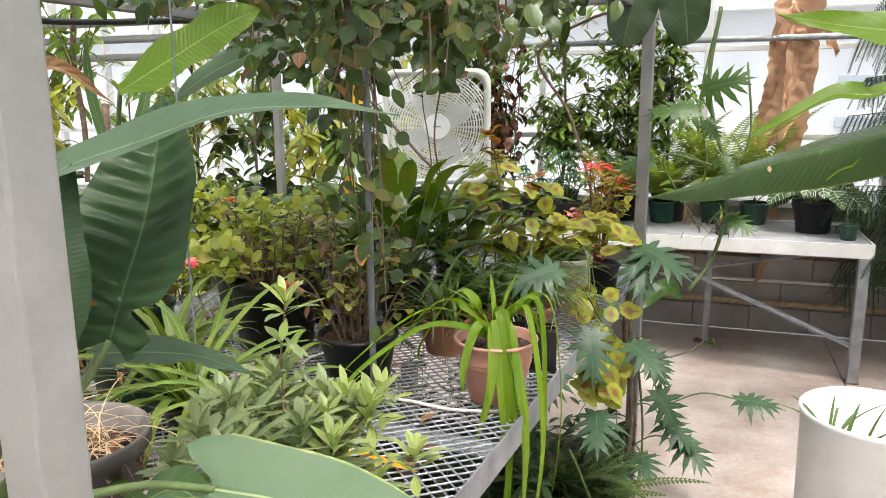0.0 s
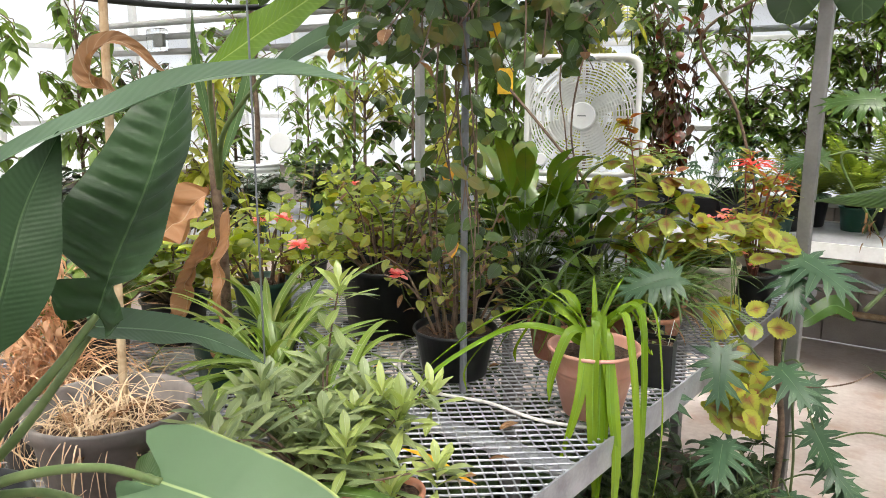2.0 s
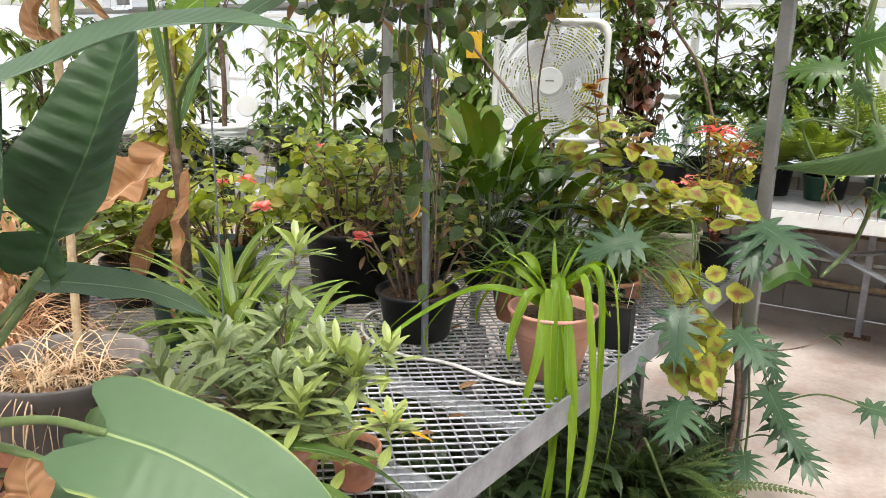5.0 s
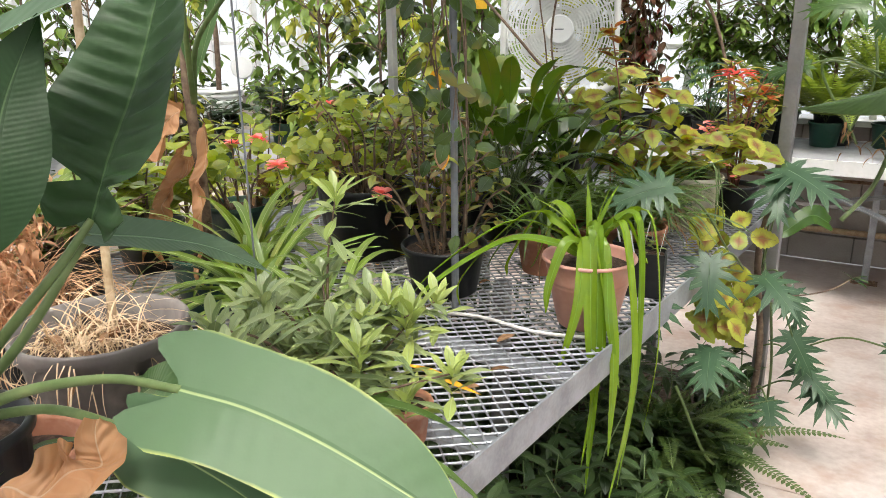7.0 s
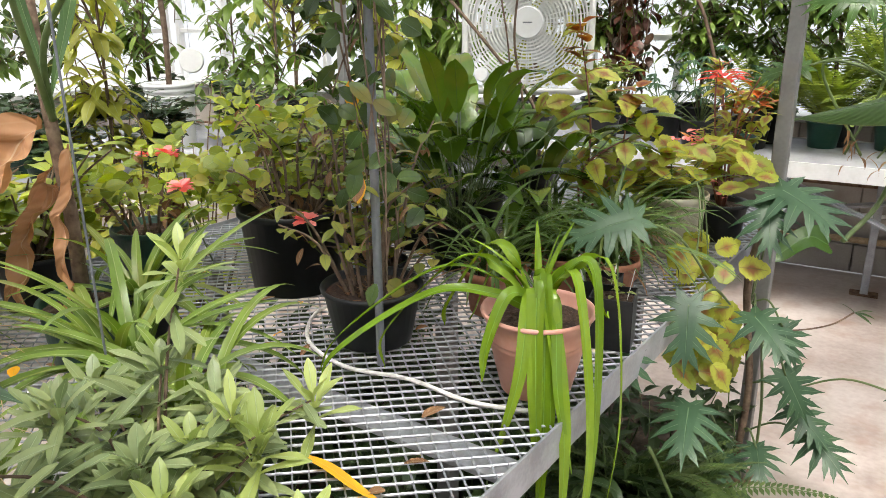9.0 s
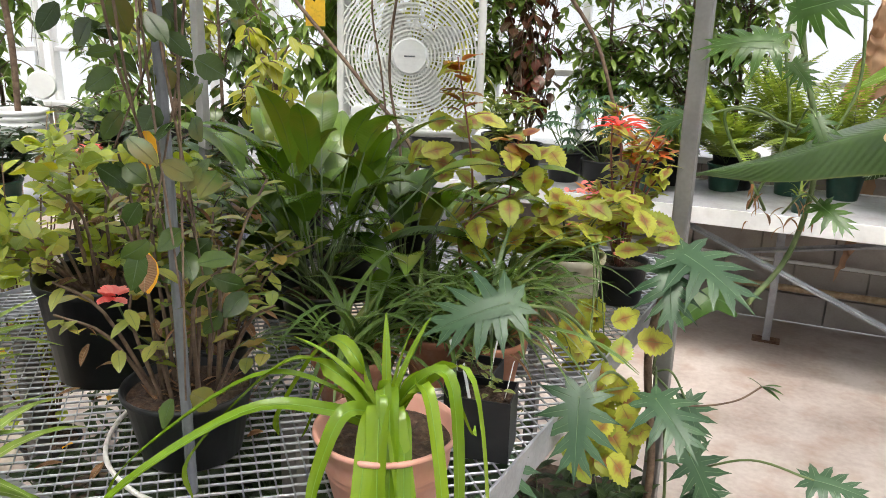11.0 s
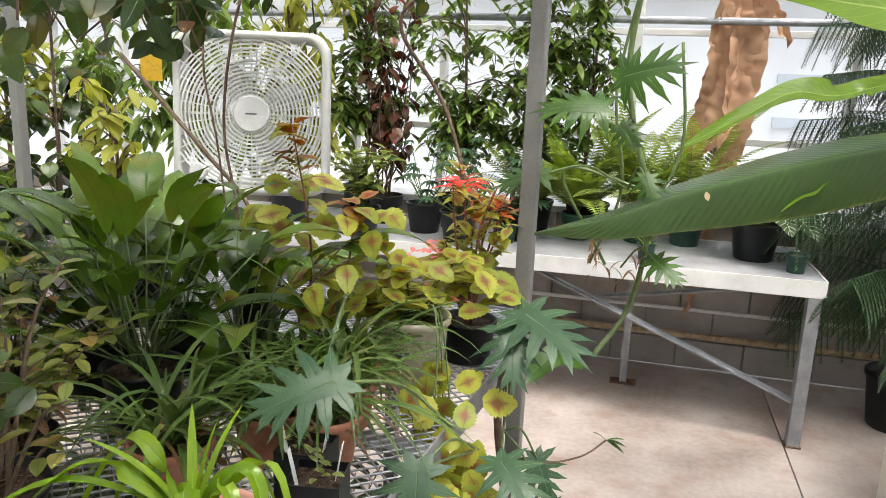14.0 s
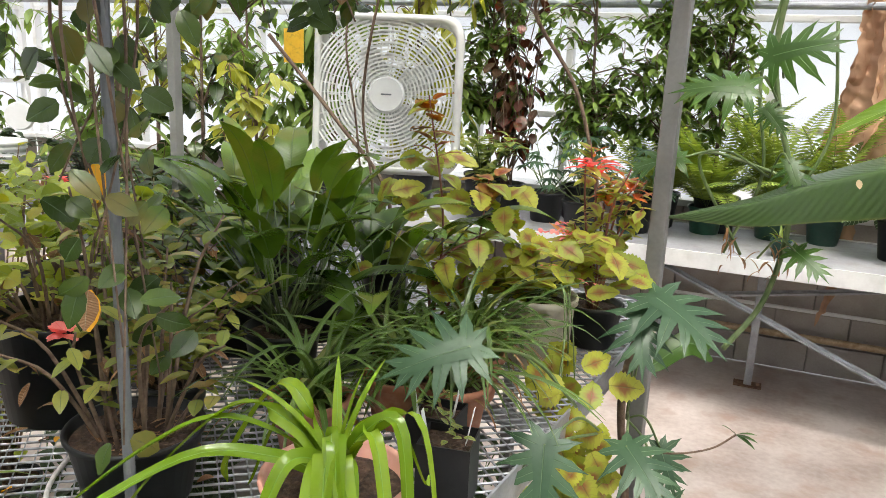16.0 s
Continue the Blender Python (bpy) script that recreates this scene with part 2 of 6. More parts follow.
L_CLIMB = leaf_mat("climber_leaf", (0.09, 0.16, 0.04), (0.32, 0.38, 0.11), (0.15, 0.2, 0.08), vein_w=0.06, side=0.15, side_n=6, rough=0.26, trans=0.25, stain=(0.34, 0.17, 0.05), stain_amount=0.6, spread=0.5)
L_GRASS = leaf_mat("dark_strap_leaf", (0.04, 0.095, 0.022), (0.1, 0.19, 0.045), (0.1, 0.17, 0.06), vein_w=0.1, rough=0.32, trans=0.25, stain=(0.3, 0.2, 0.08))
L_SPIDER = leaf_mat("striped_strap_leaf", (0.085, 0.175, 0.035), (0.18, 0.3, 0.06), (0.32, 0.38, 0.15), vein_w=0.12, rough=0.35, trans=0.3, stain=(0.35, 0.24, 0.1))
L_GERAN = leaf_mat("geranium_leaf", (0.1, 0.18, 0.03), (0.38, 0.5, 0.085), (0.25, 0.35, 0.1), vein_w=0.05, side=0.2, side_n=5, rough=0.45, trans=0.4, stain=(0.4, 0.28, 0.05), stain_amount=0.5)
L_VINE = leaf_mat("dark_vine_leaf", (0.02, 0.05, 0.016), (0.085, 0.155, 0.04), (0.1, 0.15, 0.07), vein_w=0.06, side=0.15, side_n=6, rough=0.27, trans=0.22, stain=(0.26, 0.15, 0.04), stain_amount=0.4, spread=0.35)
L_LILY = leaf_mat("peace_lily_leaf", (0.028, 0.078, 0.014), (0.12, 0.235, 0.038), (0.1, 0.17, 0.05), vein_w=0.05, side=0.08, side_n=12, ribs=0.06, rib_n=26, rough=0.24, trans=0.22, stain=(0.3, 0.2, 0.04), stain_amount=0.25)
L_FIDDLE = leaf_mat("dark_rounded_leaf", (0.018, 0.045, 0.016), (0.03, 0.065, 0.022), (0.08, 0.12, 0.05), vein_w=0.04, side=0.3, side_n=5, rough=0.4, trans=0.1)
L_COLEUS = leaf_mat("coleus_leaf", (0.18, 0.28, 0.04), (0.4, 0.47, 0.08), (0.2, 0.18, 0.05), vein_w=0.04, side=0.25, side_n=5, heart=(0.27, 0.095, 0.04), heart_w=0.4, rough=0.5, trans=0.35)
L_COLEUSB = leaf_mat("bronze_coleus_leaf", (0.30, 0.25, 0.06), (0.32, 0.15, 0.05), (0.3, 0.1, 0.05), vein_w=0.05, side=0.3, side_n=6, heart=(0.26, 0.06, 0.03), heart_w=0.55, rough=0.5, trans=0.4)
L_REDORANGE = leaf_mat("orange_red_leaf", (0.48, 0.24, 0.06), (0.52, 0.12, 0.05), (0.55, 0.3, 0.1), vein_w=0.06, side=0.2, side_n=6, rough=0.45, trans=0.35)
L_RED = leaf_mat("scarlet_bract", (0.62, 0.035, 0.025), (0.7, 0.08, 0.05), (0.6, 0.1, 0.08), vein_w=0.06, rough=0.45, trans=0.35)
L_PINK = leaf_mat("coral_petal", (0.74, 0.22, 0.27), (0.85, 0.42, 0.46), (0.7, 0.15, 0.14), vein_w=0.0, rough=0.5, trans=0.35)
L_LOBED = leaf_mat("lobed_blue_green_leaf", (0.03, 0.08, 0.05), (0.05, 0.115, 0.068), (0.14, 0.21, 0.11), vein_w=0.075, side=0, side_n=5, side_w=0.95, slant=0.0, rough=0.36, trans=0.15, spec=0.3)
L_LOBEDB = leaf_mat("lobed_bright_leaf", (0.03, 0.09, 0.016), (0.055, 0.14, 0.025), (0.13, 0.24, 0.08), vein_w=0.075, side=0, side_n=5, side_w=0.95, slant=0.0, rough=0.36, trans=0.3)
L_MAROON = leaf_mat("maroon_leaf", (0.10, 0.028, 0.022), (0.045, 0.06, 0.03), (0.14, 0.05, 0.04), vein_w=0.06, rough=0.4, trans=0.35, stain=(0.3, 0.04, 0.03), stain_amount=0.6)
L_FICUS = leaf_mat("fig_tree_leaf", (0.08, 0.17, 0.04), (0.2, 0.33, 0.09), (0.15, 0.22, 0.08), vein_w=0.07, rough=0.35, trans=0.4)
L_PALE = leaf_mat("pale_yellow_green_leaf", (0.26, 0.34, 0.06), (0.36, 0.42, 0.12), (0.4, 0.45, 0.2), vein_w=0.06, rough=0.45, trans=0.45)
L_CREAM = leaf_mat("cream_edged_leaf", (0.16, 0.24, 0.07), (0.24, 0.32, 0.1), (0.5, 0.53, 0.3), vein_w=0.05, heart=(0.12, 0.2, 0.06), heart_w=0.4, rim=(0.6, 0.62, 0.36), rough=0.45, trans=0.35)
L_FERN = leaf_mat("fern_leaflet", (0.14, 0.24, 0.05), (0.25, 0.36, 0.09), (0.2, 0.3, 0.1), vein_w=0.05, rough=0.5, trans=0.4)
L_PINE = leaf_mat("pine_needle", (0.02, 0.058, 0.025), (0.04, 0.095, 0.04), (0.05, 0.1, 0.05), vein_w=0.0, rough=0.45, trans=0.15)
L_VEINED = leaf_mat("white_veined_leaf", (0.03, 0.075, 0.03), (0.05, 0.1, 0.04), (0.62, 0.68, 0.52), vein_w=0.05, side=0.95, side_n=7, side_w=0.86, rough=0.35, trans=0.15)
L_FERNDARK = leaf_mat("shade_fern_leaflet", (0.04, 0.09, 0.025), (0.08, 0.14, 0.04), (0.1, 0.15, 0.06), vein_w=0.05, rough=0.5, trans=0.25)
L_SHEATH = leaf_mat("tan_leaf_sheath", (0.38, 0.275, 0.215), (0.46, 0.35, 0.28), (0.44, 0.32, 0.24), vein_w=0.0, ribs=0.1, rough=0.75, trans=0.1, stain=(0.33, 0.13, 0.06), stain_amount=0.7)
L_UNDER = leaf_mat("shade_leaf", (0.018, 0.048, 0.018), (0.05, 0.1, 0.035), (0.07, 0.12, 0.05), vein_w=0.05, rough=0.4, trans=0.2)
L_IVY = leaf_mat("ivy_leaf", (0.02, 0.05, 0.02), (0.04, 0.08, 0.03), (0.09, 0.14, 0.07), vein_w=0.05, rough=0.35, trans=0.2)
L_DRY = leaf_mat("dry_tan_leaf", (0.13, 0.07, 0.035), (0.31, 0.21, 0.13), (0.43, 0.35, 0.23), vein_w=0.05, side=0.25, side_n=10, ribs=0.4, rib_n=16, rough=0.7, trans=0.25, stain=(0.28, 0.11, 0.035), stain_amount=0.6)
L_RUSSET = leaf_mat("dry_russet_leaf", (0.24, 0.14, 0.08), (0.42, 0.28, 0.18), (0.5, 0.36, 0.24), vein_w=0.04, side=0.1, side_n=11, side_w=0.8, ribs=0.35, rib_n=17, rough=0.65, trans=0.25, stain=(0.36, 0.14, 0.05), stain_amount=0.5)
L_STRAW = leaf_mat("straw", (0.46, 0.4, 0.31), (0.64, 0.58, 0.48), (0.43, 0.39, 0.27), vein_w=0.0, rough=0.7, trans=0.2)
L_PINKSTRAW = leaf_mat("pinkish_dry_grass", (0.42, 0.28, 0.19), (0.6, 0.46, 0.35), (0.43, 0.3, 0.21), vein_w=0.0, rough=0.7, trans=0.25)
L_YELLOW = leaf_mat("yellow_leaf", (0.72, 0.42, 0.02), (0.75, 0.48, 0.05), (0.7, 0.5, 0.1), vein_w=0.06, rough=0.45, trans=0.35)

# ---- building helpers ----
RND = random.Random(7)


def uni(a, b):
    return RND.uniform(a, b)


def mesh_object(name, verts, faces, mat, parent=None, label="", smooth=True, uv=None):
    me = bpy.data.meshes.new(name)
    me.from_pydata([tuple(v) for v in verts], [], faces)
    if smooth:
        me.polygons.foreach_set("use_smooth", [True] * len(me.polygons))
    if uv is not None:
        a = me.attributes.new("leaf", "FLOAT_VECTOR", "POINT")
        a.data.foreach_set("vector", np.array(uv, dtype=np.float32).ravel())
    me.materials.append(mat)
    me.update()
    ob = new(name, me)
    if parent:
        ob.parent = parent
    if label:
        ob["label"] = label
    return ob


def part(name, bm, mat, parent, label="", smooth=False):
    me = bpy.data.meshes.new(name)
    bm.to_mesh(me)
    bm.free()
    if smooth:
        me.polygons.foreach_set("use_smooth", [True] * len(me.polygons))
    me.materials.append(mat)
    ob = new(name, me)
    ob.parent = parent
    if label:
        ob["label"] = label
    return ob


def thing(name, at=(0, 0, 0), label="", category="", group="", kind=""):
    e = new(name)
    e.empty_display_size = 0.05
    e.location = at
    return tagged(e, label, category, group, kind)


def box(bm, c, s, rz=0.0, bevel=0.0, m=None):
    r = bmesh.ops.create_cube(bm, size=1, matrix=(m or Matrix()) @ Matrix.LocRotScale(Vector(c), Euler((0, 0, rz)), Vector(s)))
    if bevel:
        es = list({e for v in r["verts"] for e in v.link_edges})
        bmesh.ops.bevel(bm, geom=es, offset=bevel, segments=2, affect="EDGES", profile=0.5)


def bar(bm, a, b, w, h=None, bevel=0.0):
    """A square bar from a to b."""
    a, b = Vector(a), Vector(b)
    d = b - a
    q = d.to_track_quat("Z", "Y").to_matrix().to_4x4()
    r = bmesh.ops.create_cube(bm, size=1, matrix=Matrix.Translation((a + b) / 2) @ q @ Matrix.Diagonal((w, h or w, d.length, 1)))
    if bevel:
        es = list({e for v in r["verts"] for e in v.link_edges})
        bmesh.ops.bevel(bm, geom=es, offset=bevel, segments=2, affect="EDGES", profile=0.5)


def pipe(bm, a, b, r, seg=12):
    a, b = Vector(a), Vector(b)
    d = b - a
    q = d.to_track_quat("Z", "Y").to_matrix().to_4x4()
    bmesh.ops.create_cone(bm, cap_ends=True, segments=seg, radius1=r, radius2=r, depth=d.length, matrix=Matrix.Translation((a + b) / 2) @ q)


def tube(paths, seg=6):
    """Tapered tubes along lists of (point, radius)."""
    vs, fs = [], []
    for pts in paths:
        base = len(vs)
        P = [Vector(p) for p, _ in pts]
        for i, (p, r) in enumerate(pts):
            t = (P[min(i + 1, len(P) - 1)] - P[max(i - 1, 0)])
            t = t.normalized() if t.length > 1e-6 else Vector((0, 0, 1))
            x = t.orthogonal().normalized() if i == 0 else (x - t * x.dot(t)).normalized()
            y = t.cross(x)
            for k in range(seg):
                a = 2 * math.pi * k / seg
                vs.append(P[i] + (x * math.cos(a) + y * math.sin(a)) * r)
        for i in range(len(pts) - 1):
            for k in range(seg):
                fs.append((base + i * seg + k, base + i * seg + (k + 1) % seg, base + (i + 1) * seg + (k + 1) % seg, base + (i + 1) * seg + k))
        fs.append(tuple(base + k for k in reversed(range(seg))))
        fs.append(tuple(base + (len(pts) - 1) * seg + k for k in range(seg)))
    return vs, fs


def tubes(name, paths, mat, parent, label="", seg=6):
    return mesh_object(name, *tube(paths, seg), mat, parent, label)


def smooth_path(ctrl, n=10):
    """Catmull-Rom through control points."""
    P = [Vector(c) for c in ctrl]
    P = [2 * P[0] - P[1]] + P + [2 * P[-1] - P[-2]]
    out = []
    for i in range(1, len(P) - 2):
        for k in range(n):
            t = k / n
            a, b, c, d = P[i - 1], P[i], P[i + 1], P[i + 2]
            out.append(0.5 * ((2 * b) + (c - a) * t + (2 * a - 5 * b + 4 * c - d) * t * t + (3 * b - a - 3 * c + d) * t ** 3))
    out.append(P[-2])
    return out


def lathe(profile, seg=36, wob=0.0):
    vs, fs = [], []
    for r, z in profile:
        for k in range(seg):
            a = 2 * math.pi * k / seg
            vs.append((r * math.cos(a), r * math.sin(a), z))
    for i in range(len(profile) - 1):
        for k in range(seg):
            fs.append((i * seg + k, i * seg + (k + 1) % seg, (i + 1) * seg + (k + 1) % seg, (i + 1) * seg + k))
    fs.append(tuple(reversed(range(seg))))
    fs.append(tuple((len(profile) - 1) * seg + k for k in range(seg)))
    return vs, fs


def pot_parts(root, r, rb, h, mat, rim=0.02, lip=0.006, soil=SOIL, fill=0.85, bands=0):
    """A thick-walled pot with a rolled rim and its soil."""
    t = 0.005
    pr = [(rb * 0.96, 0), (rb, 0.004)]
    rs = lambda z: rb + (r - lip - rb) * z / h
    for k in range(bands):
        z = h * (0.62 + 0.06 * k)
        pr += [(rs(z) , z - 0.004), (rs(z) + 0.002, z), (rs(z), z + 0.004)]
    pr += [(rs(h - rim), h - rim), (r, h - rim + 0.002), (r + 0.001, h - 0.004), (r - 0.001, h), (r - t, h), (r - t - lip, h - 0.006), (rs(h * fill) - t, h * fill - 0.012)]
    mesh_object("pot", *lathe(pr), mat, root)
    vs, fs, n, m = [], [], 6, 20
    R = rs(h * fill) - t * 0.5
    for i in range(n + 1):
        for k in range(m):
            a, q = 2 * math.pi * k / m, R * i / n
            vs.append((q * math.cos(a), q * math.sin(a), h * fill + (0 if i == n else uni(-0.004, 0.008))))
    for i in range(n):
        for k in range(m):
            fs.append((i * m + k, i * m + (k + 1) % m, (i + 1) * m + (k + 1) % m, (i + 1) * m + k))
    mesh_object("soil", vs, fs, soil, root)


PROFILES = {
    "oval": lambda s: math.sin(math.pi * min(1, s ** 0.85)) ** 0.75,
    "lance": lambda s: math.sin(math.pi * s ** 0.8) ** 0.9,
    "paddle": lambda s: min(1, s * 6) ** 0.6 * (1 - max(0, (s - 0.55) / 0.45) ** 2.2),
    "strap": lambda s: min(1, 0.5 + s * 4) * (1 - s ** 4) ** 0.8,
    "round": lambda s: math.sqrt(max(0, 1 - (2 * s - 1) ** 2)) ** 0.9,
    "heart": lambda s: (0.82 + 0.18 * min(1, s * 5)) * (1 - max(0, (s - 0.2) / 0.8) ** 1.7),
    "spoon": lambda s: max(0.0, math.sin(math.pi * s ** 1.5)) ** 0.8 * 0.92 + 0.08 * (1 - s),
    "ovate": lambda s: math.sin(math.pi * min(1, s) ** 0.72) ** 0.7 * (0.94 + 0.09 * (1 if int(s * 16) % 2 else -1)),
    "long_heart": lambda s: (1.02 - 0.06 * min(1, s * 4)) * (1 - max(0, (s - 0.4) / 0.6) ** 2.2),
    "hooked": lambda s: float(np.interp(s, (0, 0.05, 0.1, 0.15, 0.21, 0.32, 0.6, 0.85, 1), (0.5, 0.75, 0.6, 0.22, 0.7, 0.95, 0.85, 0.5, 0.04))),
    "finger": lambda s: (1 - s ** 1.7) * (1.15 - 0.35 * s) + 0.22 * max(0.0, 1 - abs(s - 0.6) / 0.13),
    "needle": lambda s: 1 - s * 0.8,
}


class Leaves:
    """Collects many leaf blades into one mesh, with the place on each blade kept as an attribute."""

    def __init__(self):
        self.v, self.f, self.uv, self.cut = [], [], [], []

    def blade(self, p, d, up, L, W, shape="oval", bend=0.5, n=4, fold=0.2, wave=0.0, twist=0.0):
        p, d, up = Vector(p), Vector(d).normalized(), Vector(up)
        side = d.cross(up)
        side = side.normalized() if side.length > 1e-4 else d.orthogonal().normalized()
        prof, base = PROFILES[shape], len(self.v)
        self.cut.append((base, len(self.f)))
        rot = Matrix.Rotation(-bend / n, 3, side)
        if twist:
            tw = Matrix.Rotation(twist / n, 3, d)
        nor = side.cross(d)
        ph = RND.random() * 6.28
        for i in range(n + 1):
            s = i / n
            w = 0.5 * W * max(0.02, prof(min(max(s, 0.03), 0.985)))
            wv = wave * W * math.sin(ph + s * 11)
            for k in (-1, 0, 1):
                self.v.append(p + side * (w * k) + nor * (fold * w * abs(k) + (wv * k * (0.4 + s) if k else 0)))
                self.uv.append((k, s, 0))
            p = p + d * (L / n)
            d = rot @ d
            if twist:
                side = (tw @ side).normalized()
            nor = side.cross(d)
        for i in range(n):
            a = base + i * 3
            self.f += [(a, a + 1, a + 4, a + 3), (a + 1, a + 2, a + 5, a + 4)]

    def along(self, ctrl, W, face, shape="lance", n=24, fold=0.15, wave=0.0, cross=4, lobe=0.0, pucker=0.0, pucker_n=14, crumple=0.0):
        """One large blade along a curve; face is the way its upper side looks. lobe: two rounded lobes behind the stalk."""
        P = smooth_path(ctrl, max(2, n // (len(ctrl) - 1)))
        m, base, prof, face = len(P), len(self.v), PROFILES[shape], Vector(face)
        ph = RND.random() * 6
        cols = 2 * cross + 1
        for i, p in enumerate(P):
            s = i / (m - 1)
            t = (P[min(i + 1, m - 1)] - P[max(i - 1, 0)]).normalized()
            side = t.cross(face).normalized()
            nor = side.cross(t)
            w = 0.5 * W * max(0.015, prof(min(max(s, 0.02), 0.99)))
            for k in range(cols):
                u = (k - cross) / cross
                back = -lobe * W * max(0, 1 - s * 7) * max(0.0, math.sin(math.pi * abs(u) ** 1.6))
                q = p + side * (w * u) + t * back
                if crumple:
                    q = q + noise.noise_vector(q * 22) * crumple
                pk = pucker * W * math.sin((s - abs(u) * 0.06) * pucker_n * 6.283) * math.sin(math.pi * min(1, abs(u) * 1.1)) * (1 if s < 0.95 else 0)
                self.v.append(q + nor * (pk + fold * w * abs(u) ** 1.3 + wave * W * math.sin(ph + s * 17 + u) * u * abs(u)))
                self.uv.append((u, s, 0))
        for i in range(m - 1):
            for k in range(cols - 1):
                a = base + i * cols + k
                self.f.append((a, a + 1, a + cols + 1, a + cols))

    def lobed(self, p, d, up, L, lobes=5, width=0.8, bend=0.5):
        """A deeply cut leaf: pointed fingers, each with its own vein, that join into a broad body along the midrib."""
        p, d, up = Vector(p), Vector(d).normalized(), Vector(up).normalized()
        side = d.cross(up).normalized()
        nor = side.cross(d)
        self.cut.append((len(self.v), len(self.f)))
        prof, droop = PROFILES["finger"], uni(0.4, 0.9)

        def finger(s0, angle, ln, w, lift):
            base, rows = len(self.v), 12
            out = d * math.cos(angle) + side * math.sin(angle)
            across = d * -math.sin(angle) + side * math.cos(angle)
            for i in range(rows + 1):
                t = i / rows
                hw = 0.5 * w * max(0.03, prof(t))
                c = p + d * (s0 * L) + out * (ln * t)
                for k in (-1, -0.5, 0, 0.5, 1):
                    q = c + across * (hw * k)
                    x, y = (q - p).dot(d) / L, (q - p).dot(side) / L
                    z = lift + 0.1 * abs(y) - bend * 0.45 * x * x - droop * y * y
                    self.v.append(q + nor * (z * L))
                    self.uv.append((k, 0.5 * s0 + t * 0.5, 0))
            for i in range(rows):
                for k in range(4):
                    a = base + i * 5 + k
                    self.f.append((a, a + 1, a + 6, a + 5))

        finger(0.0, 0.0, L, 0.24 * L * width, 0.016)
        for i in range(lobes + 1):
            s0 = (0.0, 0.03, 0.12, 0.26, 0.42, 0.58, 0.7)[min(i, 6)]
            for sg in (-1, 1):
                ang = (2.5, 1.85, 1.35, 1.05, 0.8, 0.6, 0.5)[min(i, 6)] + uni(-0.06, 0.06)
                ln = (0.34, 0.5, 0.6, 0.58, 0.48, 0.36, 0.22)[min(i, 6)] * width * L * uni(0.9, 1.1)
                finger(s0, sg * ang, ln, L * width * (0.18 if i < 4 else 0.14), 0.0025 * i + (0.001 if sg > 0 else 0))

    def build_each(self, name, mat, parent):
        """Every blade as an object of its own."""
        ends = self.cut[1:] + [(len(self.v), len(self.f))]
        for (v0, f0), (v1, f1) in zip(self.cut, ends):
            mesh_object(name, self.v[v0:v1], [tuple(i - v0 for i in f) for f in self.f[f0:f1]], mat, parent, "", True, self.uv[v0:v1])

    def build(self, name, mat, parent, label="", kind=""):
        ob = mesh_object(name, self.v, self.f, mat, parent, label, True, self.uv)
        if kind:
            ob["kind"] = kind
        return ob


def facing(root, name, points, face, L, W, mat, shape="oval", down=0.6, jit=0.5, bend=0.4, seg=5, each=False, kind="", label="", wave=0.03):
    """Leaves at points, their upper sides turned roughly one way."""
    Lf, face = Leaves(), Vector(face).normalized()
    for q in points:
        nrm = (face + Vector([uni(-jit, jit) for _ in range(3)])).normalized()
        d = rand_dir(0) - Vector((0, 0, down))
        d = (d - nrm * d.dot(nrm))
        if d.length < 0.1:
            d = nrm.orthogonal()
        Lf.blade(q, d, nrm, uni(*L), uni(*W), shape, bend * uni(0.3, 1.4), seg, 0.12, wave)
    if each:
        Lf.build_each(name, mat, root)
    else:
        return Lf.build(name, mat, root, label, kind)


def rand_dir(up=0.3):
    a = uni(0, 2 * math.pi)
    return Vector((math.cos(a), math.sin(a), uni(up - 0.5, up + 0.5))).normalized()


def big_leaf(root, name, ctrl, W, face, mat, shape="lance", fold=0.15, wave=0.0, lobe=0.0, n=28, label="", stalk=None, stalk_mat=None, r=0.006, pucker=0.0, crumple=0.0):
    L = Leaves()
    L.along(ctrl, W, face, shape, n, fold, wave, 6, lobe, pucker, 14, crumple)
    ob = L.build(name, mat, root, label)
    if stalk:
        pts = smooth_path(stalk, 8)
        tubes("stalk", [[(p, r * (1.3 - 0.5 * i / len(pts))) for i, p in enumerate(pts)]], stalk_mat or GREENSTEM, root, "", 8)
    return ob


# ---- structure ----
X0, X1, Y0, Y1, EAVE, RIDGE = -5.6, 3.4, -2.6, 6.2, 2.75, 4.2
BZ, TZ = 0.885, 0.85

bm = bmesh.new()
bmesh.ops.create_grid(bm, x_segments=60, y_segments=60, size=300)
g = new("ground", bpy.data.meshes.new("ground"))
bm.to_mesh(g.data), bm.free()
g.data.materials.append(GROUND)
g.location.z = -0.06
tagged(g, "pale gravel ground outside the greenhouse", "ground", kind="structure")

# concrete floor in cast slabs with open joints
floor = thing("floor", (0, 0, 0), "stained pale concrete greenhouse floor with joints", "floor", kind="structure")
xs, ys = [X0, -3.0, -0.9, 1.3, X1], [Y0, 0.3, 3.23, Y1]
for i in range(4):
    for j in range(3):
        bm = bmesh.new()
        box(bm, ((xs[i] + xs[i + 1]) / 2, (ys[j] + ys[j + 1]) / 2, -0.03), (xs[i + 1] - xs[i] - 0.006, ys[j + 1] - ys[j] - 0.006, 0.06), 0, 0.003)
        part("slab", bm, CONCRETE, floor)


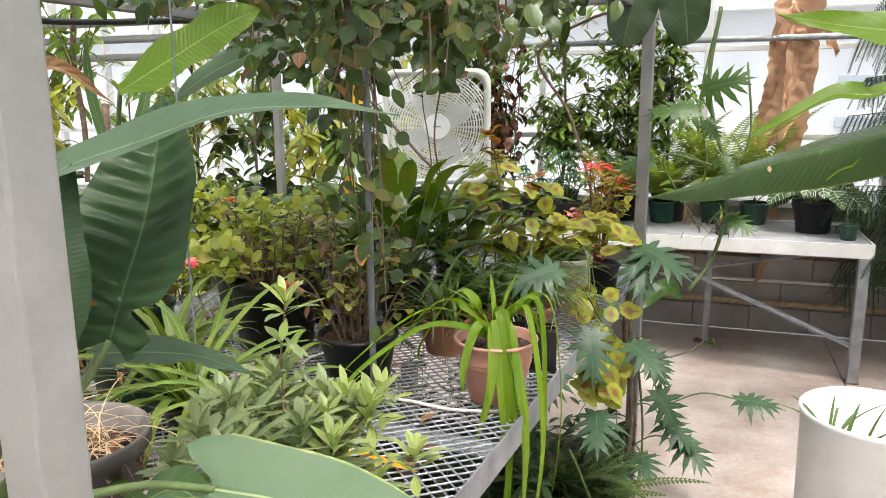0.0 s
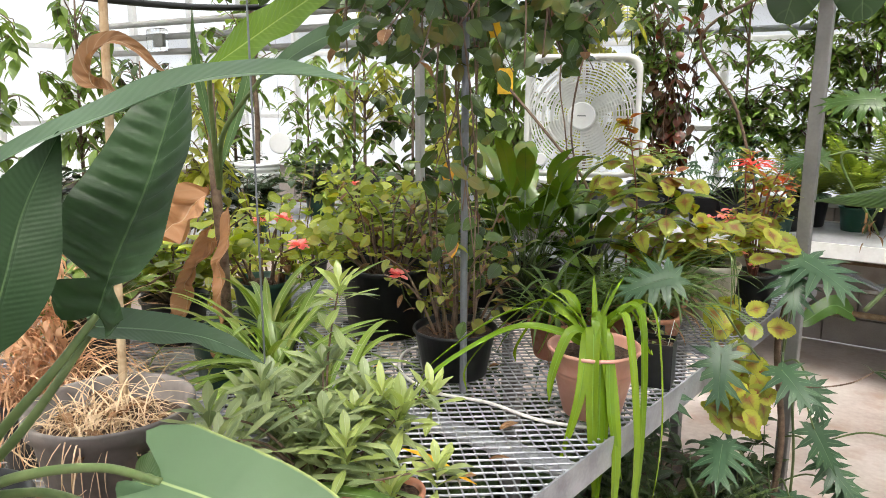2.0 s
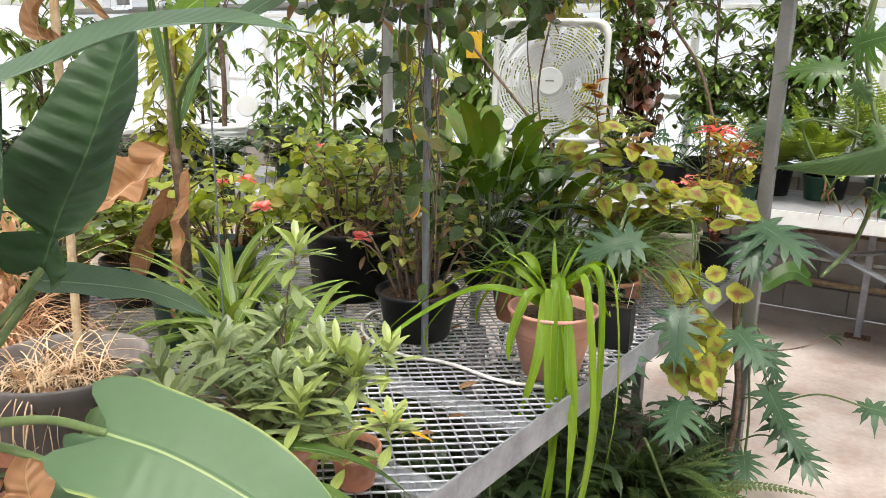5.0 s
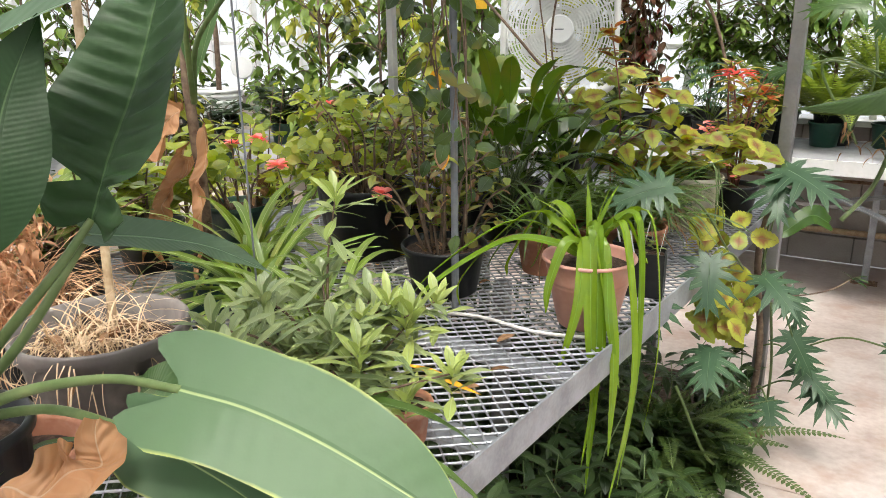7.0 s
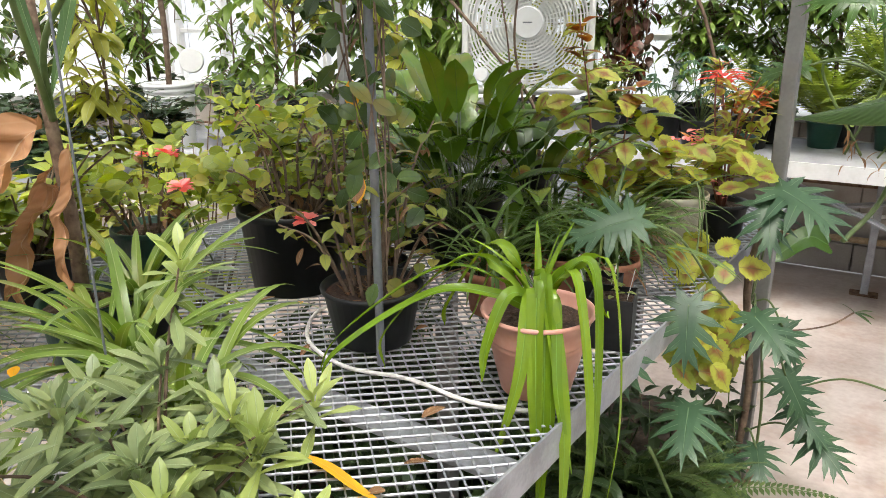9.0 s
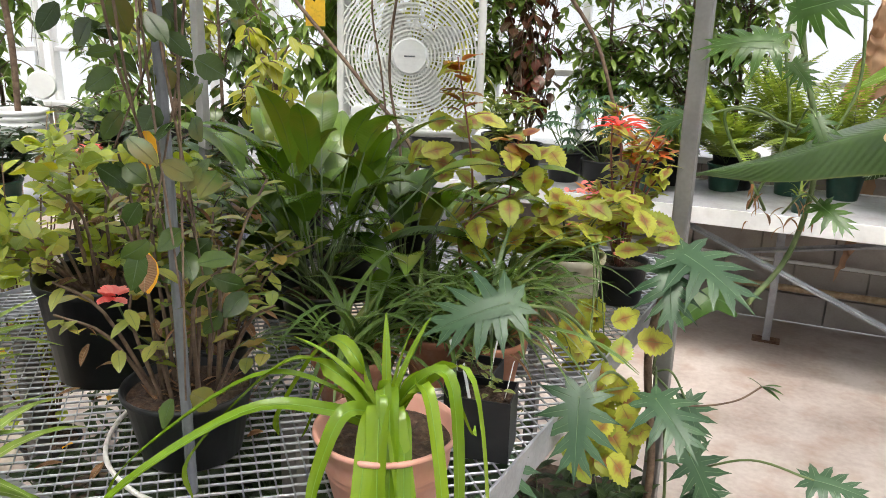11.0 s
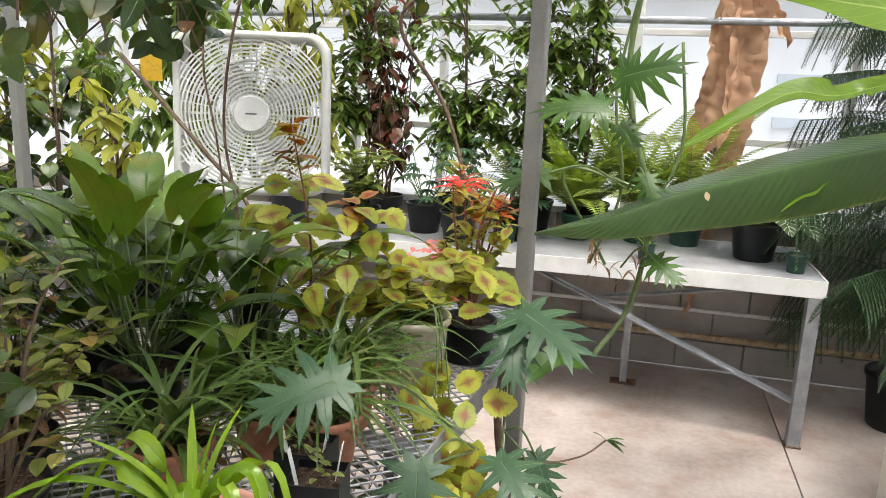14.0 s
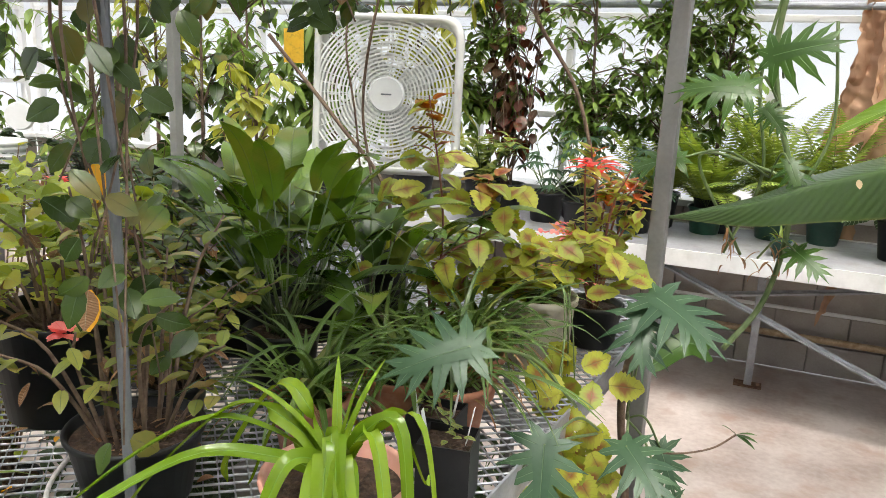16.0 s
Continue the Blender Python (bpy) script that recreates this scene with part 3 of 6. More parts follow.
def glazed_wall(name, a, b, label, low=0.93, top=EAVE, lit=True):
    """A low block wall with a glazed wall over it, from a to b on the plan, inside face on that line."""
    a, b = Vector((*a, 0)), Vector((*b, 0))
    d = (b - a).normalized()
    out = Vector((-d.y, d.x, 0))
    L = (b - a).length
    m = Matrix.Translation(a) @ Matrix((( d.x, out.x, 0, 0), (d.y, out.y, 0, 0), (0, 0, 1, 0), (0, 0, 0, 1)))
    w = thing(name, (0, 0, 0), label, "wall", kind="structure")
    bm = bmesh.new()
    box(bm, (L / 2, 0.11, low / 2), (L, 0.18, low), m=m)
    part("core", bm, MORTAR, w)
    bw, bh = 0.4, 0.186
    me = None
    for r in range(5):
        x = -0.2 if r % 2 else 0.0
        while x < L:
            x0, x1 = max(x, 0), min(x + bw, L)
            if x1 - x0 > 0.05:
                if me is None:
                    bm = bmesh.new()
                    box(bm, (0, 0, 0), (bw - 0.009, 0.024, bh - 0.009), 0, 0.003)
                    me = bpy.data.meshes.new("block")
                    bm.to_mesh(me), bm.free()
                    me.materials.append(BLOCK)
                ob = new("block", me)
                ob.parent = w
                ob.matrix_local = m @ Matrix.Translation(((x0 + x1) / 2, 0.012 + uni(-0.001, 0.001), bh / 2 + r * bh)) @ Matrix.Diagonal(((x1 - x0 - 0.009) / (bw - 0.009), 1, 1, 1))
            x += bw
    bm = bmesh.new()
    box(bm, (L / 2, 0.09, low + 0.02), (L, 0.26, 0.04), 0, 0.004, m)
    part("sill", bm, WHITESTEEL, w)
    n = max(1, round(L / 0.62))
    for i in range(n + 1):
        bm = bmesh.new()
        box(bm, (L * i / n, 0.09, (low + top) / 2 + 0.02), (0.045, 0.07, top - low - 0.04), 0, 0.004, m)
        part("mullion", bm, WHITESTEEL, w)
    for z in (1.42, 2.04, top):
        bm = bmesh.new()
        box(bm, (L / 2, 0.092, z), (L, 0.05, 0.04 if z < top else 0.09), 0, 0.004, m)
        part("transom", bm, WHITESTEEL, w)
    for i in range(n):
        bm = bmesh.new()
        box(bm, (L * (i + 0.5) / n, 0.10, (low + top) / 2), (L / n - 0.02, 0.006, top - low - 0.05), m=m)
        part("pane", bm, GLASS, w).visible_shadow = False
    return w


glazed_wall("wall_north", (X0, Y1), (X1, Y1), "low concrete block wall under white-framed glazing")
glazed_wall("wall_west", (X0, Y0), (X0, Y1), "low concrete block wall under white-framed glazing")
glazed_wall("wall_south", (X1, Y0), (X0, Y0), "low concrete block wall under white-framed glazing")
glazed_wall("wall_east", (X1, Y1), (X1, Y0), "low concrete block wall under white-framed glazing")

roof = thing("ceiling", (0, 0, 0), "white steel framed glass greenhouse roof", "roof", kind="structure")
YM = (Y0 + Y1) / 2
bm = bmesh.new()
for i in range(13):
    x = X0 + (X1 - X0) * i / 12
    for ya in (Y0, Y1):
        bar(bm, (x, ya, EAVE), (x, YM, RIDGE), 0.05, 0.09)
for k in range(1, 5):
    for sgn in (-1, 1):
        y = YM + sgn * (Y1 - YM) * k / 5
        z = RIDGE - (RIDGE - EAVE) * k / 5 - 0.07
        pipe(bm, (X0, y, z), (X1, y, z), 0.022)
for x in (X0 + 1.5, X0 + 4.5, X0 + 7.5):
    pipe(bm, (x, Y0, EAVE - 0.1), (x, Y1, EAVE - 0.1), 0.028)
pipe(bm, (X0, YM, RIDGE), (X1, YM, RIDGE), 0.05)
part("roof_frame", bm, WHITESTEEL, roof)
bm = bmesh.new()
for ya in (Y0, Y1):
    bar(bm, ((X0 + X1) / 2, ya, EAVE + 0.06), ((X0 + X1) / 2, YM, RIDGE + 0.06), X1 - X0, 0.006)
part("roof_glass", bm, GLASS, roof).visible_shadow = False
for xg in (X0, X1):
    vs = [(xg, Y0, EAVE), (xg, Y1, EAVE), (xg, YM, RIDGE), (xg + 0.006, Y0, EAVE), (xg + 0.006, Y1, EAVE), (xg + 0.006, YM, RIDGE)]
    mesh_object("gable_glass", vs, [(0, 1, 2), (5, 4, 3), (0, 3, 4, 1), (1, 4, 5, 2), (2, 5, 3, 0)], GLASS, roof, smooth=False).visible_shadow = False

# a neighbouring pale glasshouse beyond the north wall
nb = thing("neighbour_building", (0, 15, -0.06), "pale clad building with dim windows outside", "building", kind="structure")
bm = bmesh.new()
box(bm, (0, 1.5, 1.6), (44, 3, 3.2))
part("wall", bm, OUTWALL, nb)
bm = bmesh.new()
box(bm, (0, 1.5, 3.3), (44.6, 3.6, 0.2))
part("roof", bm, WHITESTEEL, nb)
for z in (1.3, 2.0):
    bm = bmesh.new()
    box(bm, (12, -0.01, z), (19, 0.06, 0.16))
    part("window_band", bm, OUTGLASS, nb)

# pipes along the walls
def wall_pipe(name, a, b, r, mat, label):
    bm = bmesh.new()
    pipe(bm, a, b, r)
    me = bpy.data.meshes.new(name)
    bm.to_mesh(me), bm.free()
    me.materials.append(mat)
    return tagged(new(name, me), label, "pipe", kind="structure")


wall_pipe("heating_pipe", (X0, 6.13, 0.40), (X1, 6.13, 0.40), 0.012, WHITESTEEL, "thin pale pipe along the block wall")
wall_pipe("heating_pipe", (X0, 6.12, 0.24), (X1, 6.12, 0.24), 0.02, DRYSTALK, "finned brown heating pipe along the block wall")
wall_pipe("heating_pipe", (X0, 6.12, 0.58), (X1, 6.12, 0.58), 0.011, RUST, "thin rusty pipe along the block wall")
wall_pipe("water_pipe", (X0, 5.95, 2.08), (X1, 5.95, 2.08), 0.021, GALV, "galvanised pipe along the glazing")
for z, y in ((2.19, 4.40), (2.09, 4.44), (1.98, 4.48)):
    wall_pipe("water_pipe", (X0, y, z), (-1.9, y, z), 0.024, PALEPOST, "grey pipe hung under the greenhouse roof")
jb = thing("junction_box", (-4.55, 4.36, 1.97), "small clear plastic box fixed to the pipes", "junction box")
bm = bmesh.new()
box(bm, (0, 0, 0.09), (0.17, 0.09, 0.17), 0, 0.02)
part("cover", bm, GLASS, jb)
bm = bmesh.new()
box(bm, (0, 0.02, 0.09), (0.1, 0.03, 0.1), 0, 0.005)
part("dial", bm, GREYPOST, jb)

# ---- trellis of posts and beams over the bench ----
TR = 2.045


def post(x, y, top, w, mat, label, plate=True):
    p = thing("trellis_post", (x, y, 0), label, "post", "posts over the bench")
    bm = bmesh.new()
    box(bm, (0, 0, top / 2), (w, w, top), radians(-5), 0.004)
    part("tube", bm, mat, p)
    if plate:
        bm = bmesh.new()
        box(bm, (0, 0, 0.004), (w * 2.2, w * 2.2, 0.008), radians(-5), 0.002)
        part("foot_plate", bm, RUST, p)
    return p


post(0.184, 3.592, TR - 0.025, 0.046, GREYPOST, "grey steel post beside the mesh bench")
post(-1.46, 3.49, TR - 0.025, 0.034, PALEPOST, "pale grey steel post behind the bench plants")
post(-0.115, 0.868, TR - 0.025, 0.05, PALEPOST, "pale grey painted steel post at the bench end")
post(-1.74, 0.72, TR - 0.025, 0.05, WHITESTEEL, "white steel post at the bench end")
tre = thing("trellis_beams", (0, 0, TR), "grey steel beams of the plant trellis", "beam")
for a, b in (((-0.11, 0.7, 0), (0.19, 3.75, 0)), ((-1.75, 0.5, 0), (-1.45, 3.7, 0))):
    bm = bmesh.new()
    bar(bm, a, b, 0.05, 0.05, 0.004)
    part("beam", bm, GREYPOST, tre)
for a, b in (((-1.9, 3.54, 0.045), (3.3, 3.6, 0.045)), ((-1.8, 0.86, 0.045), (-0.05, 0.86, 0.045))):
    bm = bmesh.new()
    pipe(bm, a, b, 0.02)
    part("crossbar", bm, GALV, tre)
hang = thing("trellis_hanger", (0, 0, 2.09), "steel rods that hang the crossbar from the roof", "rod")
for x in (-1.6, 0.9, 3.0):
    bm = bmesh.new()
    pipe(bm, (x, 3.56, 0), (x, 3.56, 1.35), 0.006, 8)
    part("rod", bm, GALV, hang)

# ---- the expanded-metal bench ----
ROTB = radians(-5.1)
bench = thing("mesh_bench", (-0.105, 0.95, 0), "grey steel bench with an expanded metal top", "bench")
bench.rotation_euler.z = ROTB
BW, BL = 1.66, 3.2
for x in (0, -BW):
    bm = bmesh.new()
    box(bm, (x, BL / 2, BZ - 0.028), (0.006, BL, 0.075), 0, 0.001)
    box(bm, (x + (-0.02 if x == 0 else 0.02), BL / 2, BZ - 0.062), (0.04, BL, 0.005))
    part("side_rail", bm, GALV, bench)
for y in (0, BL):
    bm = bmesh.new()
    box(bm, (-BW / 2, y, BZ - 0.03), (BW, 0.006, 0.07), 0, 0.001)
    part("end_rail", bm, GALV, bench)
for y in (0.78, 1.12, 2.1, 2.7):
    bm = bmesh.new()
    box(bm, (-BW / 2, y, BZ - 0.03), (BW - 0.01, 0.07, 0.012), 0, 0.002)
    part("cross_member", bm, GALV, bench)
for x in (-0.5, -BW + 0.2):
    for y in (0.2, 1.6, 3.0):
        bm = bmesh.new()
        box(bm, (x, y, (BZ - 0.03) / 2), (0.045, 0.045, BZ - 0.03), 0, 0.003)
        part("leg", bm, GREYPOST, bench)
vs, fs = [], []
step_y, step_x, rw, rt = 0.0195, 0.021, 0.0019, 0.0022
for k in range(int(BL / step_y)):
    y = 0.005 + k * step_y
    nseg = int(BW / step_x)
    base = len(vs)
    for i in range(nseg + 1):
        x = -BW * i / nseg
        yy = y + (0.25 if (i % 2) ^ (k % 2) else -0.25) * step_y * 1.86
        for dy, dz in ((-rw, -rt), (rw, -rt * 0.2), (rw, rt), (-rw, rt * 0.2)):
            vs.append((x, yy + dy, BZ - 0.004 + dz))
    for i in range(nseg):
        a = base + i * 4
        for q in range(4):
            fs.append((a + q, a + (q + 1) % 4, a + 4 + (q + 1) % 4, a + 4 + q))
ob = mesh_object("mesh_top", vs, fs, GALV, bench, "diamond expanded metal sheet", smooth=False)
ob["kind"] = "stuff"

# ---- the solid-topped bench along the north wall ----
tb = thing("wall_bench", (0, 0, 0), "white-topped steel bench along the block wall", "bench")
TX0, TX1, TY0, TY1 = -3.6, 1.38, 5.24, 6.05
bm = bmesh.new()
box(bm, ((TX0 + TX1) / 2, (TY0 + TY1) / 2, TZ - 0.014), (TX1 - TX0, TY1 - TY0, 0.028), 0, 0.003)
part("tabletop", bm, TABLETOP, tb)
for y in (TY0, TY1):
    bm = bmesh.new()
    box(bm, ((TX0 + TX1) / 2, y, TZ - 0.035), (TX1 - TX0 + 0.01, 0.008, 0.085), 0, 0.002)
    part("rail", bm, WHITESTEEL, tb)
for x in (TX0, TX1):
    bm = bmesh.new()
    box(bm, (x, (TY0 + TY1) / 2, TZ - 0.033), (0.008, TY1 - TY0 - 0.01, 0.085), 0, 0.002)
    part("end_rail", bm, WHITESTEEL, tb)
for x, y in ((1.34, TY0 + 0.03), (0.497, 5.82), (-1.3, TY0 + 0.03), (-1.3, 5.82), (-3.4, TY0 + 0.03), (-3.4, 5.82)):
    bm = bmesh.new()
    w = 0.062 if y < 5.5 else 0.042
    box(bm, (x, y, (TZ - 0.03) / 2), (w, w, TZ - 0.03), 0, 0.003)
    leg = part("leg", bm, GALV, tb)
    bm = bmesh.new()
    box(bm, (x, y, 0.004), (0.15 if y > 5.5 else 0.075, 0.09 if y > 5.5 else 0.075, 0.008), 0, 0.002)
    if y > 5.5:
        for dx in (-0.055, 0.055):
            pipe(bm, (x + dx, y, 0.006), (x + dx, y, 0.022), 0.008, 6)
    part("foot_plate", bm, RUST, leg)
for a, b, w in (((1.32, TY0 + 0.05, 0.22), (-0.02, TY0 + 0.07, 0.77), 0.045), ((1.12, TY0 + 0.12, 0.77), (0.3, 5.76, 0.52), 0.035), ((-1.28, TY0 + 0.06, 0.25), (-2.4, TY0 + 0.06, 0.77), 0.04)):
    bm = bmesh.new()
    bar(bm, a, b, w, 0.006)
    bar(bm, Vector(a) + Vector((0, 0.015, 0)), Vector(b) + Vector((0, 0.015, 0)), 0.006, 0.03)
    part("brace", bm, GALV, tb)

# ---- a further bench on the west side ----
wb = thing("west_bench", (0, 0, 0), "plain grey bench under the far pot plants", "bench")
bm = bmesh.new()
box(bm, (-3.35, 3.3, TZ - 0.02), (1.5, 2.9, 0.04), 0, 0.003)
part("tabletop", bm, TABLETOP, wb)
for x in (-4.0, -2.7):
    for y in (2.0, 4.6):
        bm = bmesh.new()
        box(bm, (x, y, (TZ - 0.04) / 2), (0.05, 0.05, TZ - 0.04), 0, 0.003)
        part("leg", bm, GALV, wb)

# ---- plants on the mesh bench ----
UP = Vector((0, 0, 1))


def stems(root, name, base, tips, r, mat, sag=0.0, jitter=0.01):
    paths = []
    for tip in tips:
        b = Vector(base) + Vector((uni(-jitter, jitter), uni(-jitter, jitter), 0))
        t = Vector(tip)
        mid = (b + t) / 2 + Vector((uni(-0.03, 0.03), uni(-0.03, 0.03), 0.03 - sag))
        pts = smooth_path([b, mid, t], 5)
        paths.append([(p, r * (1.2 - 0.7 * i / len(pts))) for i, p in enumerate(pts)])
    return tubes(name, paths, mat, root)


def strap_clump(root, name, n, L, W, mat, base=(0, 0, 0), bend=(1.2, 2.4), lift=(0.5, 1.4), spread=0.02, seg=8, turn=None, label="", twist=0.6):
    Lf = Leaves()
    for i in range(n):
        a = uni(*turn) if turn else uni(0, 2 * math.pi)
        e = uni(*lift)
        d = Vector((math.cos(a) * math.cos(e), math.sin(a) * math.cos(e), math.sin(e)))
        p = Vector(base) + Vector((uni(-spread, spread), uni(-spread, spread), 0))
        Lf.blade(p, d, UP, uni(*L), uni(*W), "strap", uni(*bend), seg, 0.25, 0.0, uni(-twist, twist))
    return Lf.build(name, mat, root, label, "stuff")


def leafy(root, name, twigs, n, L, W, mat, shape="oval", up=0.4, bend=0.5, jitter=0.01, fold=0.2, seg=4, hang=0.0, wave=0.0, lo=0.25, label="", kind=""):
    """n leaves along each twig (a list of points)."""
    Lf = Leaves()
    for tw in twigs:
        P = [Vector(p) for p in tw]
        for k in range(n):
            s = lo + (1 - lo) * (k + uni(0, 1)) / n
            i = min(int(s * (len(P) - 1)), len(P) - 2)
            f = s * (len(P) - 1) - i
            p = P[i].lerp(P[i + 1], min(f, 1))
            d = rand_dir(up) - Vector((0, 0, hang))
            Lf.blade(p + Vector([uni(-jitter, jitter) for _ in range(3)]), d, UP, uni(*L), uni(*W), shape, bend * uni(0.4, 1.5), seg, fold, wave)
    return Lf.build("foliage" if name == "leaves" else name, mat, root, label, "stuff")


def twigs_from(base, n, reach, height, rise=0.5, droop=0.0, inner=0.01):
    out = []
    for i in range(n):
        a = 2 * math.pi * (i + uni(-0.4, 0.4)) / n
        r, h = uni(*reach), uni(*height)
        b = Vector(base) + Vector((math.cos(a) * inner, math.sin(a) * inner, 0))
        tip = Vector(base) + Vector((math.cos(a) * r, math.sin(a) * r, h))
        mid = b.lerp(tip, 0.5) + Vector((uni(-0.02, 0.02), uni(-0.02, 0.02), rise * h * 0.3 + 0.01))
        tip = tip - Vector((0, 0, droop))
        out.append(smooth_path([b, mid, tip], 4))
    return out


def twig_mesh(root, twigs, r, mat, name="branchwork"):
    return tagged(tubes(name, [[(p, r * (1.15 - 0.7 * i / len(t))) for i, p in enumerate(t)] for t in twigs], mat, root, "", 5), kind="stuff")


# terracotta pot with cascading lime straps
p = thing("strap_leaf_plant", (-0.098, 2.335, BZ), "lime strap-leaved plant cascading from a terracotta pot", "potted plant")
pot_parts(p, 0.117, 0.074, 0.178, TERRA, 0.010, 0.004, SOIL, 0.84, 2)
crown = (0.0, 0.0, 0.165)
tubes("crown", [[((0, 0, 0.13), 0.02), ((0, 0, 0.17), 0.024), ((0, 0, 0.2), 0.012)]], GREENSTEM, p)
S = Leaves()
for dx, dy, dz, w, arch, out in ((0.10, -0.135, -0.5, 0.026, 0.06, 0.5), (0.055, -0.15, -0.33, 0.03, 0.07, 0.5), (0.085, -0.14, -0.62, 0.022, 0.08, 0.5), (0.025, -0.15, -0.22, 0.024, 0.05, 0.55), (0.07, -0.145, -0.44, 0.02, 0.09, 0.45), (0.12, -0.12, -0.3, 0.018, 0.05, 0.5),
                                 (0.17, -0.05, -0.62, 0.018, 0.12, 0.75), (0.19, -0.03, -0.48, 0.017, 0.13, 0.8), (0.15, -0.09, -0.7, 0.018, 0.1, 0.7), (-0.05, -0.15, -0.1, 0.026, 0.06, 0.6),
                                 (-0.3, -0.12, -0.15, 0.026, 0.11, 0.5), (-0.42, -0.2, -0.155, 0.026, 0.09, 0.45), (-0.25, 0.05, -0.1, 0.024, 0.12, 0.5), (-0.15, -0.02, -0.04, 0.022, 0.09, 0.6), (0.12, 0.08, 0.0, 0.018, 0.1, 0.6), (-0.34, -0.28, -0.158, 0.02, 0.06, 0.5)):
    c0 = Vector(crown)
    end = c0 + Vector((dx, dy, dz))
    flat = Vector((dx, dy, 0))
    mid = c0 + flat * out + Vector((0, 0, arch))
    lip = c0 + flat * 0.92 + Vector((uni(-0.025, 0.025), uni(-0.02, 0.01), min(arch * 0.1, dz * 0.35)))
    end = end + (Vector((uni(-0.05, 0.05), uni(-0.04, 0.02), uni(-0.05, 0.05))) if dz < -0.2 else Vector())
    S.cut.append((len(S.v), len(S.f)))
    w *= 1.35 if dz < -0.2 else 1.1
    S.along([c0, c0 + flat * out * 0.4 + Vector((0, 0, arch * 0.8)), mid, lip, end], w, flat.normalized() * 0.9 + Vector((uni(-0.5, 0.5), uni(-0.3, 0.3), 0.6)), "strap", 24, 0.3, 0.02, 2)
for a, e, ln, w, b in ((60, 78, 0.2, 0.016, 0.5), (120, 80, 0.19, 0.016, 0.4), (0, 84, 0.2, 0.015, 0.3), (200, 70, 0.22, 0.018, 0.9)):
    a, e = radians(a), radians(e)
    S.blade(Vector(crown), (math.cos(a) * math.cos(e), math.sin(a) * math.cos(e), math.sin(e)), UP, ln, w, "strap", b, 10, 0.3)
S.build_each("leaf", L_STRAP, p)

# black pot of woody climber, with the rod that carries the overhead vine
p = thing("climber_pot", (-0.535, 2.366, BZ), "woody climber with mulch in a black plastic pot", "potted plant")
pot_parts(p, 0.122, 0.092, 0.14, BLACKP, 0.012, 0.004, SOIL, 0.86)
mulch = Leaves()
for i in range(70):
    a, r = uni(0, 6.28), uni(0, 0.095)
    mulch.blade((r * math.cos(a), r * math.sin(a), 0.112 + uni(0, 0.012)), rand_dir(0.15), UP, uni(0.02, 0.06), uni(0.004, 0.012), "strap", 0.3, 2, 0.3)
mulch.build("mulch", L_DRY, p, "brown bark chips and dead leaves", "stuff")
tw = twigs_from((0, 0, 0.1), 18, (0.05, 0.24), (0.08, 0.5), 0.5, 0.02, 0.05)
twig_mesh(p, tw, 0.004, BARK)
leafy(p, "foliage", tw, 7, (0.032, 0.055), (0.02, 0.034), L_CLIMB, "oval", 0.1, 0.6, 0.012, lo=0.4)
leafy(p, "dead_leaves", tw[::3], 3, (0.03, 0.05), (0.012, 0.02), L_DRY, "oval", -0.6, 0.8, 0.02)

bm = bmesh.new()
pipe(bm, (-0.437, 2.255, BZ), (-0.437, 2.255, TR + 0.2), 0.0095)
me = bpy.data.meshes.new("support_rod")
bm.to_mesh(me), bm.free()
me.materials.append(RODGREY)
tagged(new("support_rod", me), "grey galvanised steel rod rising from the mesh bench", "rod")

# the overhead climber, along wires between the beams
v = thing("overhead_vine", (0, 0, TR), "dense dark-leaved vine hanging from the trellis", "climbing plant")
wires = []
for x0, y0, x1, y1 in ((-1.2, 2.25, 0.05, 2.2), (-1.3, 2.5, 0.1, 2.45), (-1.2, 2.8, 0.1, 2.75), (-0.9, 2.0, -0.1, 2.0), (-0.55, 1.75, -0.4, 3.1)):
    wires.append(smooth_path([(x0, y0, 0.02), ((x0 + x1) / 2, (y0 + y1) / 2, -0.03), (x1, y1, 0.02)], 5))
hangs = []
for i in range(64):
    x, y = RND.gauss(-0.48, 0.24), uni(1.98, 2.95)
    x = min(max(x, -1.15), 0.02)
    ln = uni(0.1, 0.36) * (1.0 - 0.5 * abs(x + 0.5))
    hangs.append(smooth_path([(x, y, 0), (x + uni(-0.06, 0.06), y + uni(-0.05, 0.05), -ln * 0.5), (x + uni(-0.1, 0.1), y + uni(-0.08, 0.08), -ln)], 3))
for i in range(8):
    a = uni(0, 6.28)
    hangs.append(smooth_path([(-0.44 + 0.05 * math.cos(a), 2.26 + 0.05 * math.sin(a), 0), (-0.46 + uni(-0.07, 0.07), 2.28 + uni(-0.08, 0.08), -0.35), (-0.44 + uni(-0.1, 0.1), 2.27 + uni(-0.1, 0.1), -uni(0.55, 0.95))], 4))
twig_mesh(v, wires, 0.006, BARK, "main_branchwork")
twig_mesh(v, hangs, 0.003, BARK, "hanging_branchwork")
def strewn(paths, n, j):
    return [RND.choice(RND.choice(paths)) + Vector([uni(-j, j) for _ in range(3)]) for _ in range(n)]


